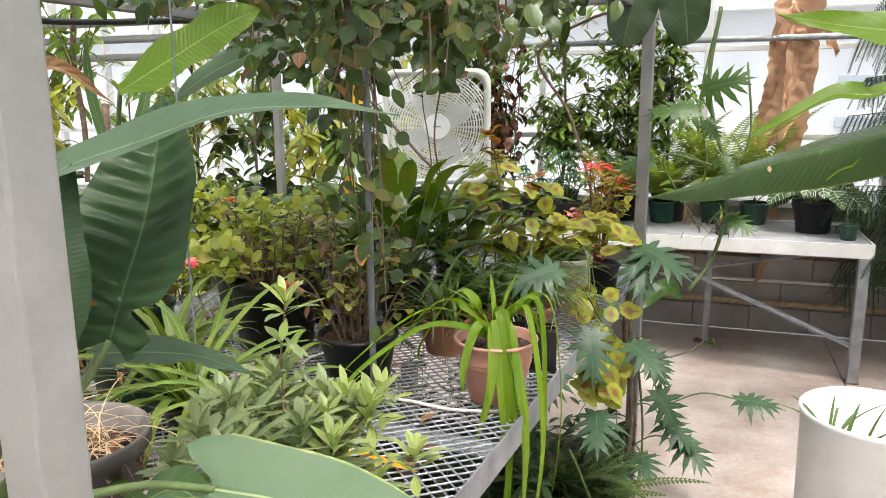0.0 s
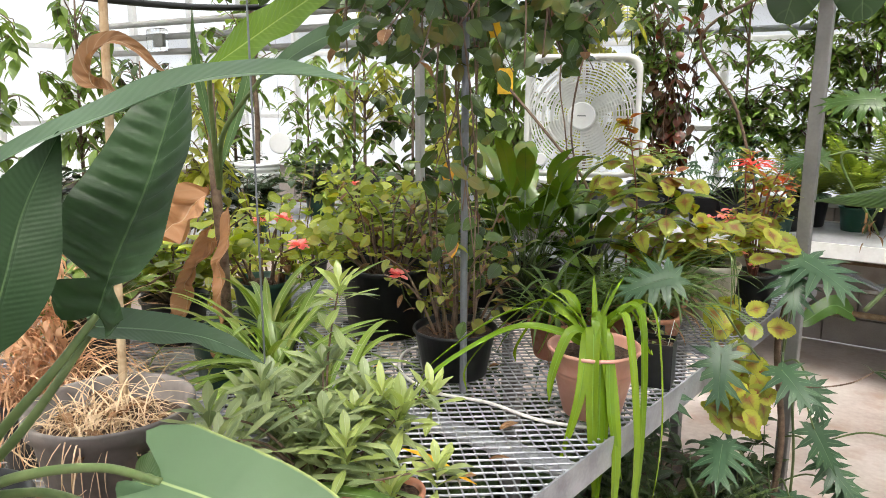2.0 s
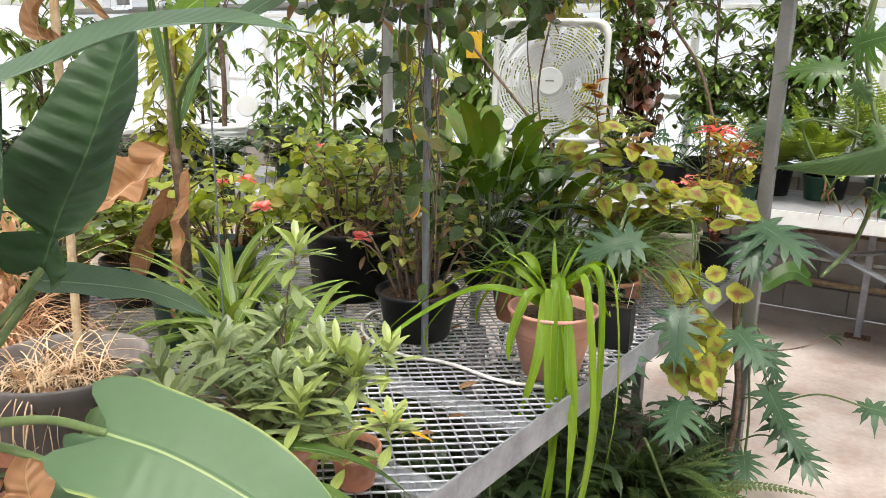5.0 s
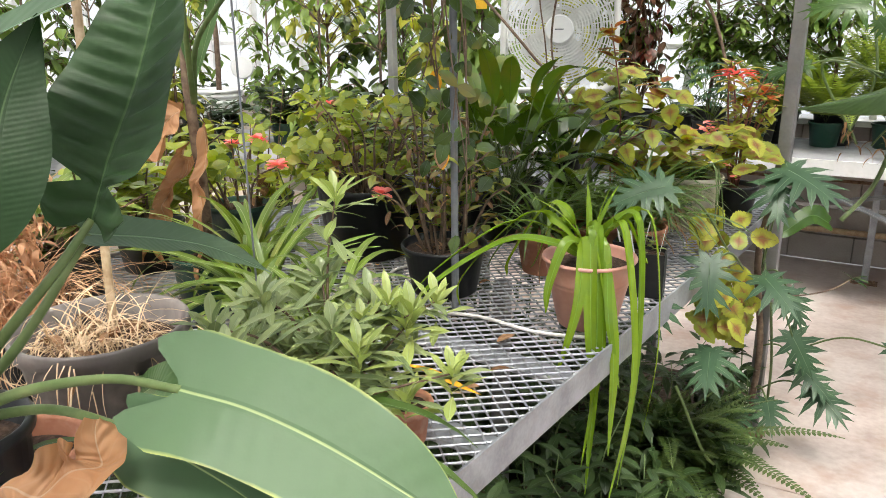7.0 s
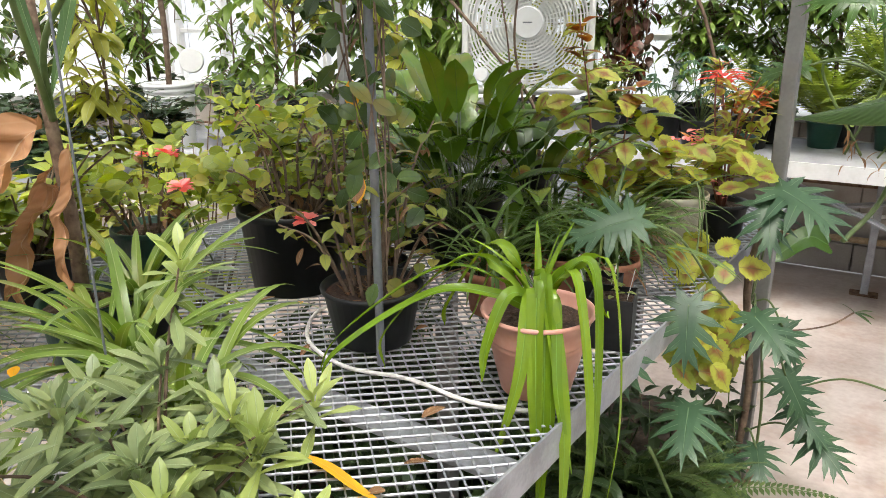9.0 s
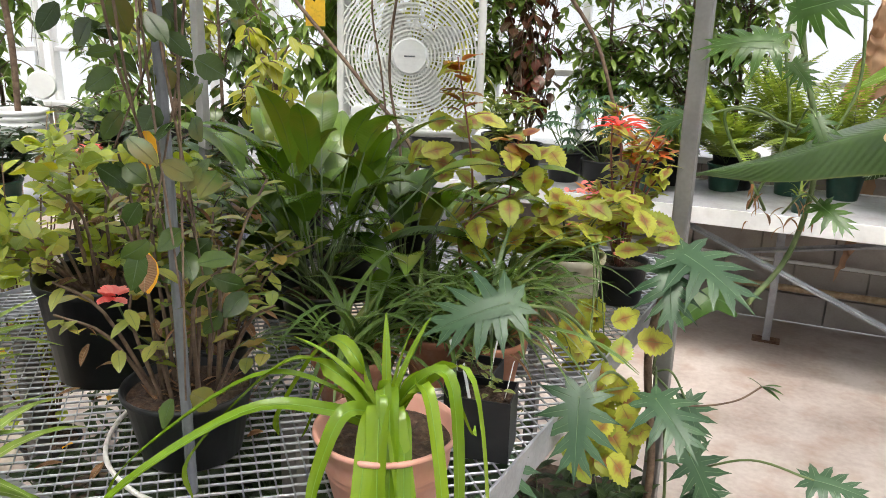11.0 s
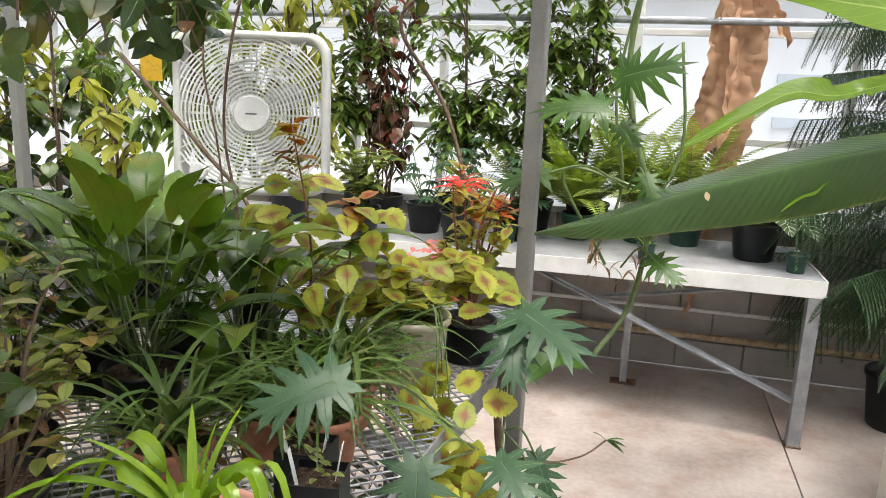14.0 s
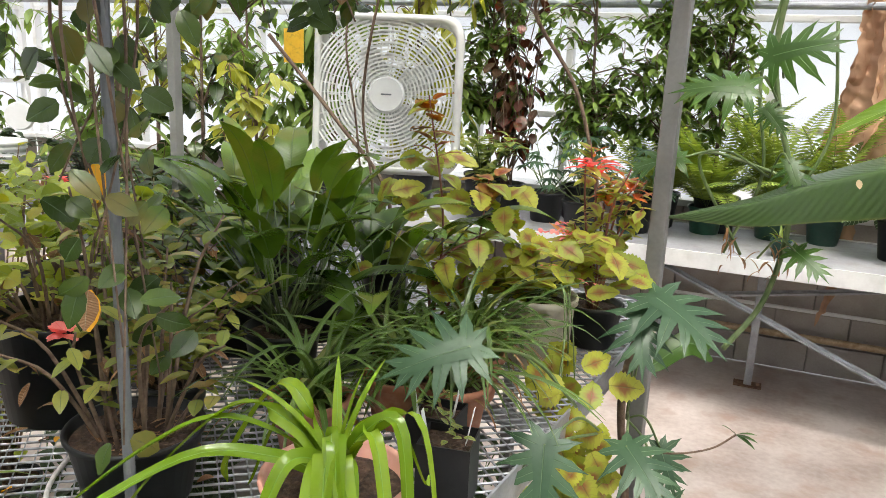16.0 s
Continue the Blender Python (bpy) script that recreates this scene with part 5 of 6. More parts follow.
ROOT = (-0.457, 1.015, 1.152)
big_leaf(p, "leaf", rel([(-0.46, 1.05, 1.555), (-0.353, 1.132, 1.626), (-0.253, 1.181, 1.665), (-0.156, 1.227, 1.70), (-0.049, 1.247, 1.706), (0.065, 1.266, 1.696)]), 0.088, (0.35, -0.3, 1.0), L_BLUE, "lance", 0.25, 0.03, 0, 50,
         "long blue-green pointed leaf", rel([ROOT, (-0.45, 0.98, 1.3), (-0.46, 1.05, 1.555)]))
big_leaf(p, "leaf", rel([(-0.317, 1.162, 1.399), (-0.310, 1.191, 1.469), (-0.313, 1.243, 1.551), (-0.331, 1.299, 1.637), (-0.361, 1.359, 1.721)]), 0.2, (0.15, -0.95, 0.3), L_RIB, "hooked", 0.35, 0.02, 0.1, 110,
         "dark ribbed leaf with a hooked lobe", rel([ROOT] + [(-0.373, 1.048, 1.259), (-0.328, 1.109, 1.342), (-0.317, 1.162, 1.399)]), r=0.006, pucker=0.022)
big_leaf(p, "leaf", rel([(-0.357, 1.182, 1.371), (-0.326, 1.256, 1.351), (-0.298, 1.326, 1.323), (-0.238, 1.376, 1.281)]), 0.075, (0.2, -0.5, 0.95), L_BLUE, "heart", 0.2, 0.03, 0.2, 36,
         "", rel([ROOT, (-0.38, 1.08, 1.25), (-0.357, 1.182, 1.371)]))
big_leaf(p, "leaf", rel([(-0.122, 1.105, 1.247), (-0.045, 1.128, 1.233), (0.037, 1.150, 1.204), (0.128, 1.163, 1.169), (0.204, 1.168, 1.140)]), 0.145, (-0.1, -0.6, 0.8), L_HEART, "long_heart", 0.06, 0.015, 0.36, 80,
         "pale green heart-shaped leaf", rel([ROOT] + [(-0.322, 1.044, 1.220), (-0.217, 1.088, 1.244), (-0.122, 1.105, 1.247)]), r=0.006, pucker=0.004)
big_leaf(p, "leaf", rel([(-0.205, 1.098, 1.178), (-0.134, 1.104, 1.161), (-0.056, 1.112, 1.137), (0.026, 1.111, 1.115)]), 0.11, (-0.1, -0.6, 0.8), L_HEART, "heart", 0.12, 0.04, 0.3, 40, "", rel([ROOT] + [(-0.324, 1.069, 1.186), (-0.205, 1.098, 1.178)]))
big_leaf(p, "leaf", rel([(-0.46, 1.02, 1.45), (-0.5, 1.05, 1.6), (-0.52, 1.1, 1.75)]), 0.11, (0.6, -0.9, 0.1), L_RIB, "heart", 0.12, 0.03, 0.2, 30, "", rel([ROOT, (-0.46, 1.02, 1.45)]))
big_leaf(p, "leaf", rel([(-0.314, 1.018, 1.382), (-0.312, 1.050, 1.469), (-0.330, 1.091, 1.548), (-0.332, 1.146, 1.637)]), 0.11, (0.8, -0.6, 0.1), L_RIB, "lance", 0.2, 0.02, 0, 40, "", rel([ROOT] + [(-0.386, 1.014, 1.260), (-0.314, 1.018, 1.382)]))
big_leaf(p, "leaf", rel([(-0.40, 0.98, 1.36), (-0.33, 0.94, 1.33), (-0.27, 0.92, 1.27)]), 0.09, (0.5, -0.8, 0.5), L_RIB, "heart", 0.12, 0.03, 0.2, 30, "", rel([ROOT, (-0.4, 0.98, 1.36)]))
big_leaf(p, "leaf", rel([(-0.3, 1.18, 1.16), (-0.22, 1.16, 1.2), (-0.14, 1.15, 1.17)]), 0.06, (0.3, -0.6, 0.7), L_PHIL, "lance", 0.3, 0.05)
big_leaf(p, "dead_leaf", rel([(-0.255, 0.966, 1.152), (-0.204, 0.992, 1.163), (-0.175, 1.030, 1.176), (-0.194, 1.054, 1.209)]), 0.085, (0.3, -0.7, 0.6), L_RUSSET, "paddle", 0.4, 0.22, 0, 50, "curled dry russet leaf", crumple=0.03)

p = thing("red_clay_pot", (-0.451, 1.097, BZ), "red-brown clay pot of bare soil with dry scraps", "plant pot")
pot_parts(p, 0.085, 0.065, 0.201, CLAY, 0.03, 0.006)
strap_clump(p, "leaves", 5, (0.12, 0.22), (0.01, 0.016), L_GRASS, (0, 0, 0.16), (0.8, 1.8), (0.4, 1.0), 0.03)

# cord, litter and a fallen leaf on the bench
pts = smooth_path([(-0.03, 2.235, 0.005), (-0.18, 2.2, 0.005), (-0.34, 2.22, 0.005), (-0.5, 2.2, 0.005), (-0.66, 2.27, 0.005), (-0.75, 2.42, 0.005), (-0.7, 2.55, 0.005)], 8)
c = tubes("rope", [[(q, 0.0048) for q in pts]], ROPE, None, "", 8)
c.location.z = BZ
tagged(c, "white cord lying across the mesh bench", "rope")
L = thing("fallen_leaves", (0, 0, BZ), "fallen yellow and brown leaves on the bench", "leaf litter", kind="stuff")
Lf, Ly = Leaves(), Leaves()
Ly.along([(-0.36, 1.88, 0.012), (-0.28, 1.87, 0.016), (-0.2, 1.85, 0.012), (-0.14, 1.84, 0.01)], 0.022, UP, "lance", 12)
for i in range(60):
    (Ly if i % 4 == 0 else Lf).blade((uni(-1.5, -0.15), uni(1.4, 3.3), uni(0.004, 0.012)), rand_dir(0.05), UP, uni(0.03, 0.06), uni(0.015, 0.028), "oval", 0.4, 4, 0.3)
Lf.build("brown_leaves", L_DRY, L)
Ly.build("yellow_leaves", L_YELLOW, L)

# ---- climbing philodendron on the grey post, and plants below the bench ----
p = thing("lobed_philodendron", (0.15, 3.35, 0), "climbing philodendron with deeply lobed blue-green leaves", "climbing plant")


def lobed_leaf(root, at, d, up, L, mat, origin, bend=0.5, base=None, width=0.8, label=""):
    at = Vector(at) - Vector(origin)
    Lf = Leaves()
    Lf.lobed(at, d, up, L * 0.92, 5, width + 0.2, bend)
    Lf.build("leaf", mat, root, label)
    if base:
        b = Vector(base) - Vector(origin)
        mid = (at + b) / 2 + Vector((0, 0, 0.05))
        pts = smooth_path([b, mid, at], 6)
        tubes("stalk", [[(q, 0.0035) for q in pts]], GREENSTEM, root, "", 6)


O = (0.15, 3.35, 0)
PV = (0.16, 3.53, 0.7)
for at, d, up, L, b in (((0.0, 2.62, 1.19), (-0.75, -0.6, -0.2), (0.25, -0.6, 0.8), 0.19, (0.1, 3.1, 0.9)), ((0.23, 3.33, 1.13), (0.9, -0.6, -0.25), (0.1, -0.5, 1), 0.25, PV), ((0.2, 3.3, 1.09), (0.25, -0.8, -0.7), (0.2, -0.8, 0.6), 0.19, PV),
                        ((0.10, 2.82, 0.93), (0.15, -0.6, -0.7), (0.2, -0.9, 0.5), 0.19, (0.15, 3.2, 0.8)), ((0.02, 2.62, 0.86), (-0.2, -0.6, -0.7), (0.2, -0.9, 0.5), 0.14, (0.15, 3.2, 0.8)), ((0.13, 2.8, 0.66), (0.15, -1, -0.25), (0.0, -0.5, 1), 0.2, (0.15, 3.3, 0.3)),
                        ((0.22, 3.15, 0.8), (0.7, -0.7, -0.3), (0.1, -0.5, 1), 0.2, PV), ((0.3, 3.45, 0.5), (0.6, -0.3, -0.8), (0.3, -0.8, 0.5), 0.19, PV), ((0.34, 3.5, 0.36), (0.8, -0.5, -0.4), (0.1, -0.5, 1), 0.19, (0.17, 3.53, 0.4)),
                        ((0.25, 3.4, 0.24), (0.3, -1, -0.3), (0.1, -0.6, 1), 0.17, (0.17, 3.53, 0.2)), ((0.4, 3.5, 0.28), (0.7, -0.6, -0.3), (0.1, -0.6, 1), 0.19, (0.17, 3.53, 0.2)), ((0.16, 3.36, 0.2), (0.1, -1, -0.2), (0.1, -0.6, 1), 0.16, (0.17, 3.53, 0.1)),
                        ((0.27, 3.5, 0.64), (0.5, -0.5, -0.8), (0.3, -0.8, 0.5), 0.16, PV), ((0.62, 3.4, 0.54), (1, -0.1, 0.05), (0, -0.4, 1), 0.17, (0.3, 3.5, 0.42))):
    lobed_leaf(p, at, d, up, L, L_LOBED, O, 0.5, b)
vine = smooth_path([(0.02, 0.13, 0.0), (0.04, 0.15, 0.4), (0.0, 0.12, 0.8), (0.06, 0.1, 1.12)], 8)
tubes("main_stem", [[(q, 0.012) for q in vine]], BARK, p, "thick ringed brown stem", 8)
run = smooth_path([(0.02, 0.15, 0.62), (0.15, 0.1, 0.66), (0.25, 0.1, 0.7), (0.31, 0.134, 0.741)], 6)
tubes("runner", [[(q, 0.003) for q in run]], BARK, p)
Lf = Leaves()
for a in (0.2, 0.9, -0.5, 2.0):
    Lf.blade((0.31, 0.134, 0.741), (math.cos(a), -0.3, math.sin(a) * 0.5), UP, 0.06, 0.018, "lance", 0.4, 4, 0.2)
Lf.build("runner_leaves", L_LOBEDB, p)
tubes("aerial_root", [[(q, 0.005) for q in smooth_path([(-0.1, -0.6, 0.55), (0.0, -0.4, 0.2), (0.07, 0.1, 0.03), (0.09, 0.14, 0.3), (0.06, 0.15, 0.6)], 8)]], GREENSTEM, p, "pale yellow-green root")

u = thing("shade_plants", (-0.5, 2.4, 0), "dark leafy ground plants under the bench", "plants", kind="stuff")
tw = []
for i in range(460):
    x, y = uni(-0.9, 0.62), uni(-1.2, 1.2)
    x += 0.09 * y if x > 0.3 else 0
    h = uni(0.2, 0.62) * (1.0 if x < 0.45 else 0.75)
    tw.append(smooth_path([(x, y, 0), (x + uni(-0.05, 0.05), y + uni(-0.08, 0.05), h * 0.6), (x + uni(-0.1, 0.08), y + uni(-0.14, 0.1), h)], 3))
twig_mesh(u, tw, 0.003, GREENSTEM)
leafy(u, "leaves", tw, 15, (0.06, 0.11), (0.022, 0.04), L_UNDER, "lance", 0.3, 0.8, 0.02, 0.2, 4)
bm = bmesh.new()
bmesh.ops.create_grid(bm, x_segments=50, y_segments=60, size=0.5, matrix=Matrix.Diagonal((1.95, 3.1, 1, 1)))
for q in bm.verts:
    e = max(abs(q.co.x) / 0.975, abs(q.co.y) / 1.55)
    q.co.z = 0.004 + max(0, 0.9 - e) * 0.05 + uni(0, 0.004)
    q.co.x += uni(-0.02, 0.02) + 0.0
soil = thing("soil_patch", (-0.86, 2.45, 0), "dark soil and litter on the floor under the bench", "soil", kind="structure")
part("soil", bm, EARTH, soil)
Lf = Leaves()
for i in range(260):
    a = uni(-1.2, 0.45)
    Lf.blade((uni(-0.3, 1.04), uni(-0.9, 1.1), uni(0.006, 0.03)), rand_dir(0.1), UP, uni(0.03, 0.08), uni(0.006, 0.02), "lance", uni(0, 1), 3, 0.3)
Lf.build("dead_leaves", L_DRY, soil, "brown dead leaves", "stuff")


def fern(root, name, n, L, mat, base=(0, 0, 0), lift=(0.5, 1.3), bend=(0.8, 1.8), leaflet=0.05, turn=(0, 6.283), gap=0.013, kind=""):
    Lf, mids = Leaves(), []
    for i in range(n):
        a, e, ln, b = uni(*turn), uni(*lift), uni(*L), uni(*bend)
        d = Vector((math.cos(a) * math.cos(e), math.sin(a) * math.cos(e), math.sin(e)))
        side = d.cross(UP).normalized()
        q, m = Vector(base), int(ln / gap)
        rot = Matrix.Rotation(-b / m, 3, side)
        mid = []
        for k in range(m):
            s = k / m
            mid.append((q.copy(), 0.0016))
            if k > m * 0.12:
                w = leaflet * math.sin(math.pi * min(1, 0.15 + s * 0.9)) ** 0.7
                nor = side.cross(d)
                for sg in (-1, 1):
                    Lf.blade(q, side * sg + d * 0.35, nor, w, gap * 0.9, "lance", 0.3, 2, 0.1)
            q = q + d * gap
            d = rot @ d
        mids.append(mid[::3])
    tubes("frond_ribs", mids, GREENSTEM, root, "", 4)
    return Lf.build(name, mat, root, "", kind)


p = thing("shade_fern", (-0.06, 3.1, 0), "airy dark fern growing under the bench edge", "fern")
fern(p, "fronds", 60, (0.4, 0.78), L_FERNDARK, (0, 0, 0.02), (0.9, 1.5), (0.6, 1.7), 0.05, (3.3, 6.6), 0.016)

# ---- box fan hung from the crossbar ----
f = thing("box_fan", (-0.752, 3.70, 1.315), "aged white plastic box fan hanging among plants", "fan")
f.rotation_euler = (radians(-5), 0, radians(20))
FW, FH, FD, RC = 0.50, 0.53, 0.105, 0.065


def rounded(w, h, r, n=8):
    out = []
    for cx, cz, a0 in ((w / 2 - r, h - r, 0), (-w / 2 + r, h - r, 90), (-w / 2 + r, r, 180), (w / 2 - r, r, 270)):
        for k in range(n + 1):
            a = radians(a0 + 90 * k / n)
            out.append((cx + r * math.cos(a), cz + r * math.sin(a)))
    return out


rings = []
for w, h, r, y, dz in ((FW - 0.05, FH - 0.05, RC, 0.004, 0.025), (FW - 0.05, FH - 0.05, RC, -0.012, 0.025), (FW - 0.035, FH - 0.035, RC, -0.02, 0.0175), (FW - 0.01, FH - 0.01, RC, -0.012, 0.005), (FW, FH, RC, 0.0, 0), (FW, FH, RC, FD, 0), (FW - 0.05, FH - 0.05, RC, FD, 0.025), (FW - 0.05, FH - 0.05, RC, 0.004, 0.025)):
    rings.append([(x, y, z + dz) for x, z in rounded(w, h, r)])
n = len(rings[0])
vs = [q for r in rings for q in r]
fs = [(i * n + k, i * n + (k + 1) % n, (i + 1) * n + (k + 1) % n, (i + 1) * n + k) for i in range(len(rings) - 1) for k in range(n)]
mesh_object("housing", vs, fs, FANP, f)
for y, nm in ((-0.008, "front_grille"), (FD - 0.008, "rear_grille")):
    bm = bmesh.new()
    cz = FH / 2
    for k in range(17 if y < 0 else 5):
        r = 0.06 + k * (0.0125 if y < 0 else 0.04)
        for j in range(48):
            a, b = 2 * math.pi * j / 48, 2 * math.pi * (j + 1) / 48
            q0, q1 = (r * math.cos(a), cz + r * math.sin(a)), (r * math.cos(b), cz + r * math.sin(b))
            if abs(q0[0]) < FW / 2 - 0.024 and abs(q0[1] - cz) < FH / 2 - 0.024:
                bar(bm, (q0[0], y, q0[1]), (q1[0], y, q1[1]), 0.0035, 0.006)
    for k in range(40 if y < 0 else 12):
        a = 2 * math.pi * k / (40 if y < 0 else 12)
        rr = min((FW / 2 - 0.026) / max(abs(math.cos(a)), 1e-3), (FH / 2 - 0.026) / max(abs(math.sin(a)), 1e-3))
        bar(bm, (0.05 * math.cos(a), y + 0.003, cz + 0.05 * math.sin(a)), (rr * math.cos(a), y + 0.003, cz + rr * math.sin(a)), 0.005, 0.004)
    part(nm, bm, FANP, f)
bm = bmesh.new()
bmesh.ops.create_cone(bm, cap_ends=True, segments=32, radius1=0.062, radius2=0.055, depth=0.014, matrix=Matrix.Translation((0, -0.012, FH / 2)) @ Matrix.Rotation(radians(90), 4, "X"))
part("hub_cap", bm, WHITEP, f)
bm = bmesh.new()
box(bm, (0, -0.0195, FH / 2), (0.036, 0.001, 0.005))
part("badge", bm, INK, f, "plain grey badge strip")
bm = bmesh.new()
bmesh.ops.create_cone(bm, cap_ends=True, segments=24, radius1=0.028, radius2=0.024, depth=0.02, matrix=Matrix.Translation((-0.17, -0.02, 0.075)) @ Matrix.Rotation(radians(90), 4, "X"))
part("knob", bm, WHITEP, f)
for k in range(4):
    a = 2 * math.pi * k / 4 + 0.5
    Lf = Leaves()
    c, s = math.cos(a), math.sin(a)
    Lf.along([(0.04 * c, FD / 2, FH / 2 + 0.04 * s), (0.12 * c, FD / 2, FH / 2 + 0.12 * s), (0.19 * c, FD / 2, FH / 2 + 0.19 * s)], 0.1, (-s * 0.5, -1, c * 0.5), "paddle", 8)
    Lf.build("blade", FANP, f)
for x in (-0.2, 0.2):
    tubes("hanging_cord", [[((x, 0.05, FH - 0.01), 0.003), ((x * 0.9, -0.02, 0.76), 0.003)]], DARKHOSE, f, "black hanging cord")

# vine stems and cables in front of the fan
c = thing("bare_vine", (0, 0, 0), "thin dark bare vine stems hanging before the fan", "climbing plant")
for ctrl, r in (([(-0.5, 3.3, 2.05), (-0.58, 3.3, 1.8), (-0.64, 3.35, 1.55), (-0.6, 3.35, 1.3), (-0.6, 3.35, 1.0)], 0.004), ([(-0.62, 3.3, 2.05), (-0.68, 3.32, 1.75), (-0.66, 3.35, 1.5), (-0.62, 3.38, 1.0)], 0.003), ([(-1.0, 3.4, 1.75), (-0.75, 3.4, 1.5), (-0.58, 3.4, 1.3), (-0.56, 3.4, 1.0)], 0.006),
                ([(0.2, 3.5, 2.06), (-0.1, 3.9, 2.05), (-0.35, 4.0, 1.9), (-0.2, 4.1, 1.6), (-0.05, 4.1, 1.1)], 0.007)):
    tubes("stem", [[(q, r) for q in smooth_path(ctrl, 8)]], BARK, c)
for x, y, z, s in ((-1.189, 3.804, 1.79, 1.0), (-0.62, 2.7, 1.93, 0.7)):
    k = thing("sticky_card", (x, y, z), "yellow sticky insect card hanging on a wire", "insect trap", "yellow cards")
    bm = bmesh.new()
    box(bm, (0, 0, -0.06 * s), (0.075 * s, 0.0015, 0.12 * s), radians(14))
    part("card", bm, YELLOWCARD, k)
    tubes("wire", [[((0, 0, -0.005), 0.0012), ((0, 3.55 - y, 2.09 - z) if y > 3 else (0.07, 0.05, 0.125), 0.0012)]], GALV, k)

# ---- banana by the aisle ----
b = thing("banana_plant", (1.72, 3.95, 0), "tall banana plant with long green leaves", "banana plant")
pot_parts(b, 0.2, 0.15, 0.3, BLACKP, 0.03, 0.008)
tubes("trunk", [[((0, 0, 0.25), 0.07), ((0, 0.02, 0.8), 0.06), ((0.02, 0.03, 1.5), 0.05), ((0.02, 0.03, 1.95), 0.035)]], GREENSTEM, b, "", 12)


def relb(c):
    return [(x - 1.72, y - 3.95, z) for x, y, z in c]


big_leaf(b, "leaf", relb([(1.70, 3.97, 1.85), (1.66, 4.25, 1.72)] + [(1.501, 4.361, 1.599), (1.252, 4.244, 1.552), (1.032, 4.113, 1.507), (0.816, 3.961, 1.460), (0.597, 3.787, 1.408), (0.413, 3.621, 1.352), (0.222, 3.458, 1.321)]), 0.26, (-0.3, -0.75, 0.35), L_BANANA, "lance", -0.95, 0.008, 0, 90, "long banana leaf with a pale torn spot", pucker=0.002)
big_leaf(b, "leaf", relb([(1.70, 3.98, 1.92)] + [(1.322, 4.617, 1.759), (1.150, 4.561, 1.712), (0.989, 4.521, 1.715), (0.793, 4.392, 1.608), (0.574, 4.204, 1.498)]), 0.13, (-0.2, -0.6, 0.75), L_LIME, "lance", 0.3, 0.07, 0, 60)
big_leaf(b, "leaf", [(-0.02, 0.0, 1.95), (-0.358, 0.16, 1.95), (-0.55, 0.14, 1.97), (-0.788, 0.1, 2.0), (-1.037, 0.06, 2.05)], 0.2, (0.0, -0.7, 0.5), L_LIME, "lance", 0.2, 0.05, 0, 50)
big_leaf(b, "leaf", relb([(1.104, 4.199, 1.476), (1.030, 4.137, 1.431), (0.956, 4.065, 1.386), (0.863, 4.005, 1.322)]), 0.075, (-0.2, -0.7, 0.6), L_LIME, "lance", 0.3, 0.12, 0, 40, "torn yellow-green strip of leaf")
sp = Leaves()
sp.blade((-1.052, -0.245, 1.433), (0.3, 0.0, -1), (-0.2, -0.75, 0.45), 0.026, 0.016, "oval", 0.1, 4, 0.1)
sp.build("torn_spot", L_STRAW, b, "pale torn spot")

# hanging lobed vine to the right of the post
h = thing("hanging_lobed_vine", (0.45, 3.9, 0), "hanging vine with bright lobed leaves and pale stems", "climbing plant")
O = (0.45, 3.9, 0)
for ctrl, r in (([(0.0, 0, 2.08), (-0.03, 0, 1.8), (0.0, 0, 1.6), (0.06, -0.02, 1.4), (0.07, 0, 1.2), (0.03, 0, 1.0), (-0.06, -0.1, 0.87)], 0.009), ([(0.0, 0, 2.08), (-0.06, 0, 1.7), (-0.02, 0, 1.4), (-0.1, 0, 1.15)], 0.005), ([(0.12, 0, 1.85), (0.15, 0, 1.55), (0.08, -0.02, 1.35)], 0.005), ([(0.06, 0, 1.4), (-0.2, -0.05, 1.45), (-0.05, 0, 1.15)], 0.005)):
    tubes("stem", [[(q, r) for q in smooth_path(ctrl, 8)]], GREENSTEM, h, "", 7)
for at, d, up, L in (((0.42, 3.6, 1.74), (1, -0.3, 0.35), (-0.1, -0.9, 0.5), 0.2), ((0.36, 3.55, 1.66), (-1, -0.2, 0.0), (0, -0.7, 0.7), 0.2), ((0.42, 3.7, 1.6), (0.5, -0.5, -0.5), (0, -0.8, 0.5), 0.11), ((0.55, 3.8, 1.2), (0.6, -0.5, -0.3), (0, -0.6, 0.8), 0.14), ((0.2, 3.7, 1.45), (-1, -0.3, -0.2), (0, -0.6, 0.8), 0.17), ((0.5, 3.8, 1.45), (0.3, -0.5, -0.6), (0, -0.8, 0.5), 0.12)):
    lobed_leaf(h, at, d, up, L, L_LOBEDB, O, 0.5, (0.45, 3.88, at[2] - 0.05))
big_leaf(h, "leaf", [(-0.1, -0.12, 0.86), (-0.16, -0.2, 0.9), (-0.24, -0.26, 0.84), (-0.28, -0.28, 0.82)], 0.085, (0.0, -0.8, 0.6), L_LOBEDB, "heart", 0.15, 0.06, 0.2)
Lf = Leaves()
for k in range(26):
    Lf.blade((uni(-0.1, 0.1), uni(-0.05, 0.05), uni(1.1, 1.25)), rand_dir(-0.2), UP, uni(0.04, 0.1), uni(0.004, 0.012), "lance", 1.2, 5, 0.4)
Lf.build("dry_root_tangle", L_DRY, h, "curled dry brown roots", "stuff")

# ---- plants on the wall bench ----
def bench_plant(name, x, y, label, r=0.09, h=0.13, pot=BLACKP, z=TZ, cat="potted plant", group=""):
    q = thing(name, (x, y, z), label, cat, group)
    pot_parts(q, r, r * 0.76, h, pot, 0.014, 0.004)
    return q


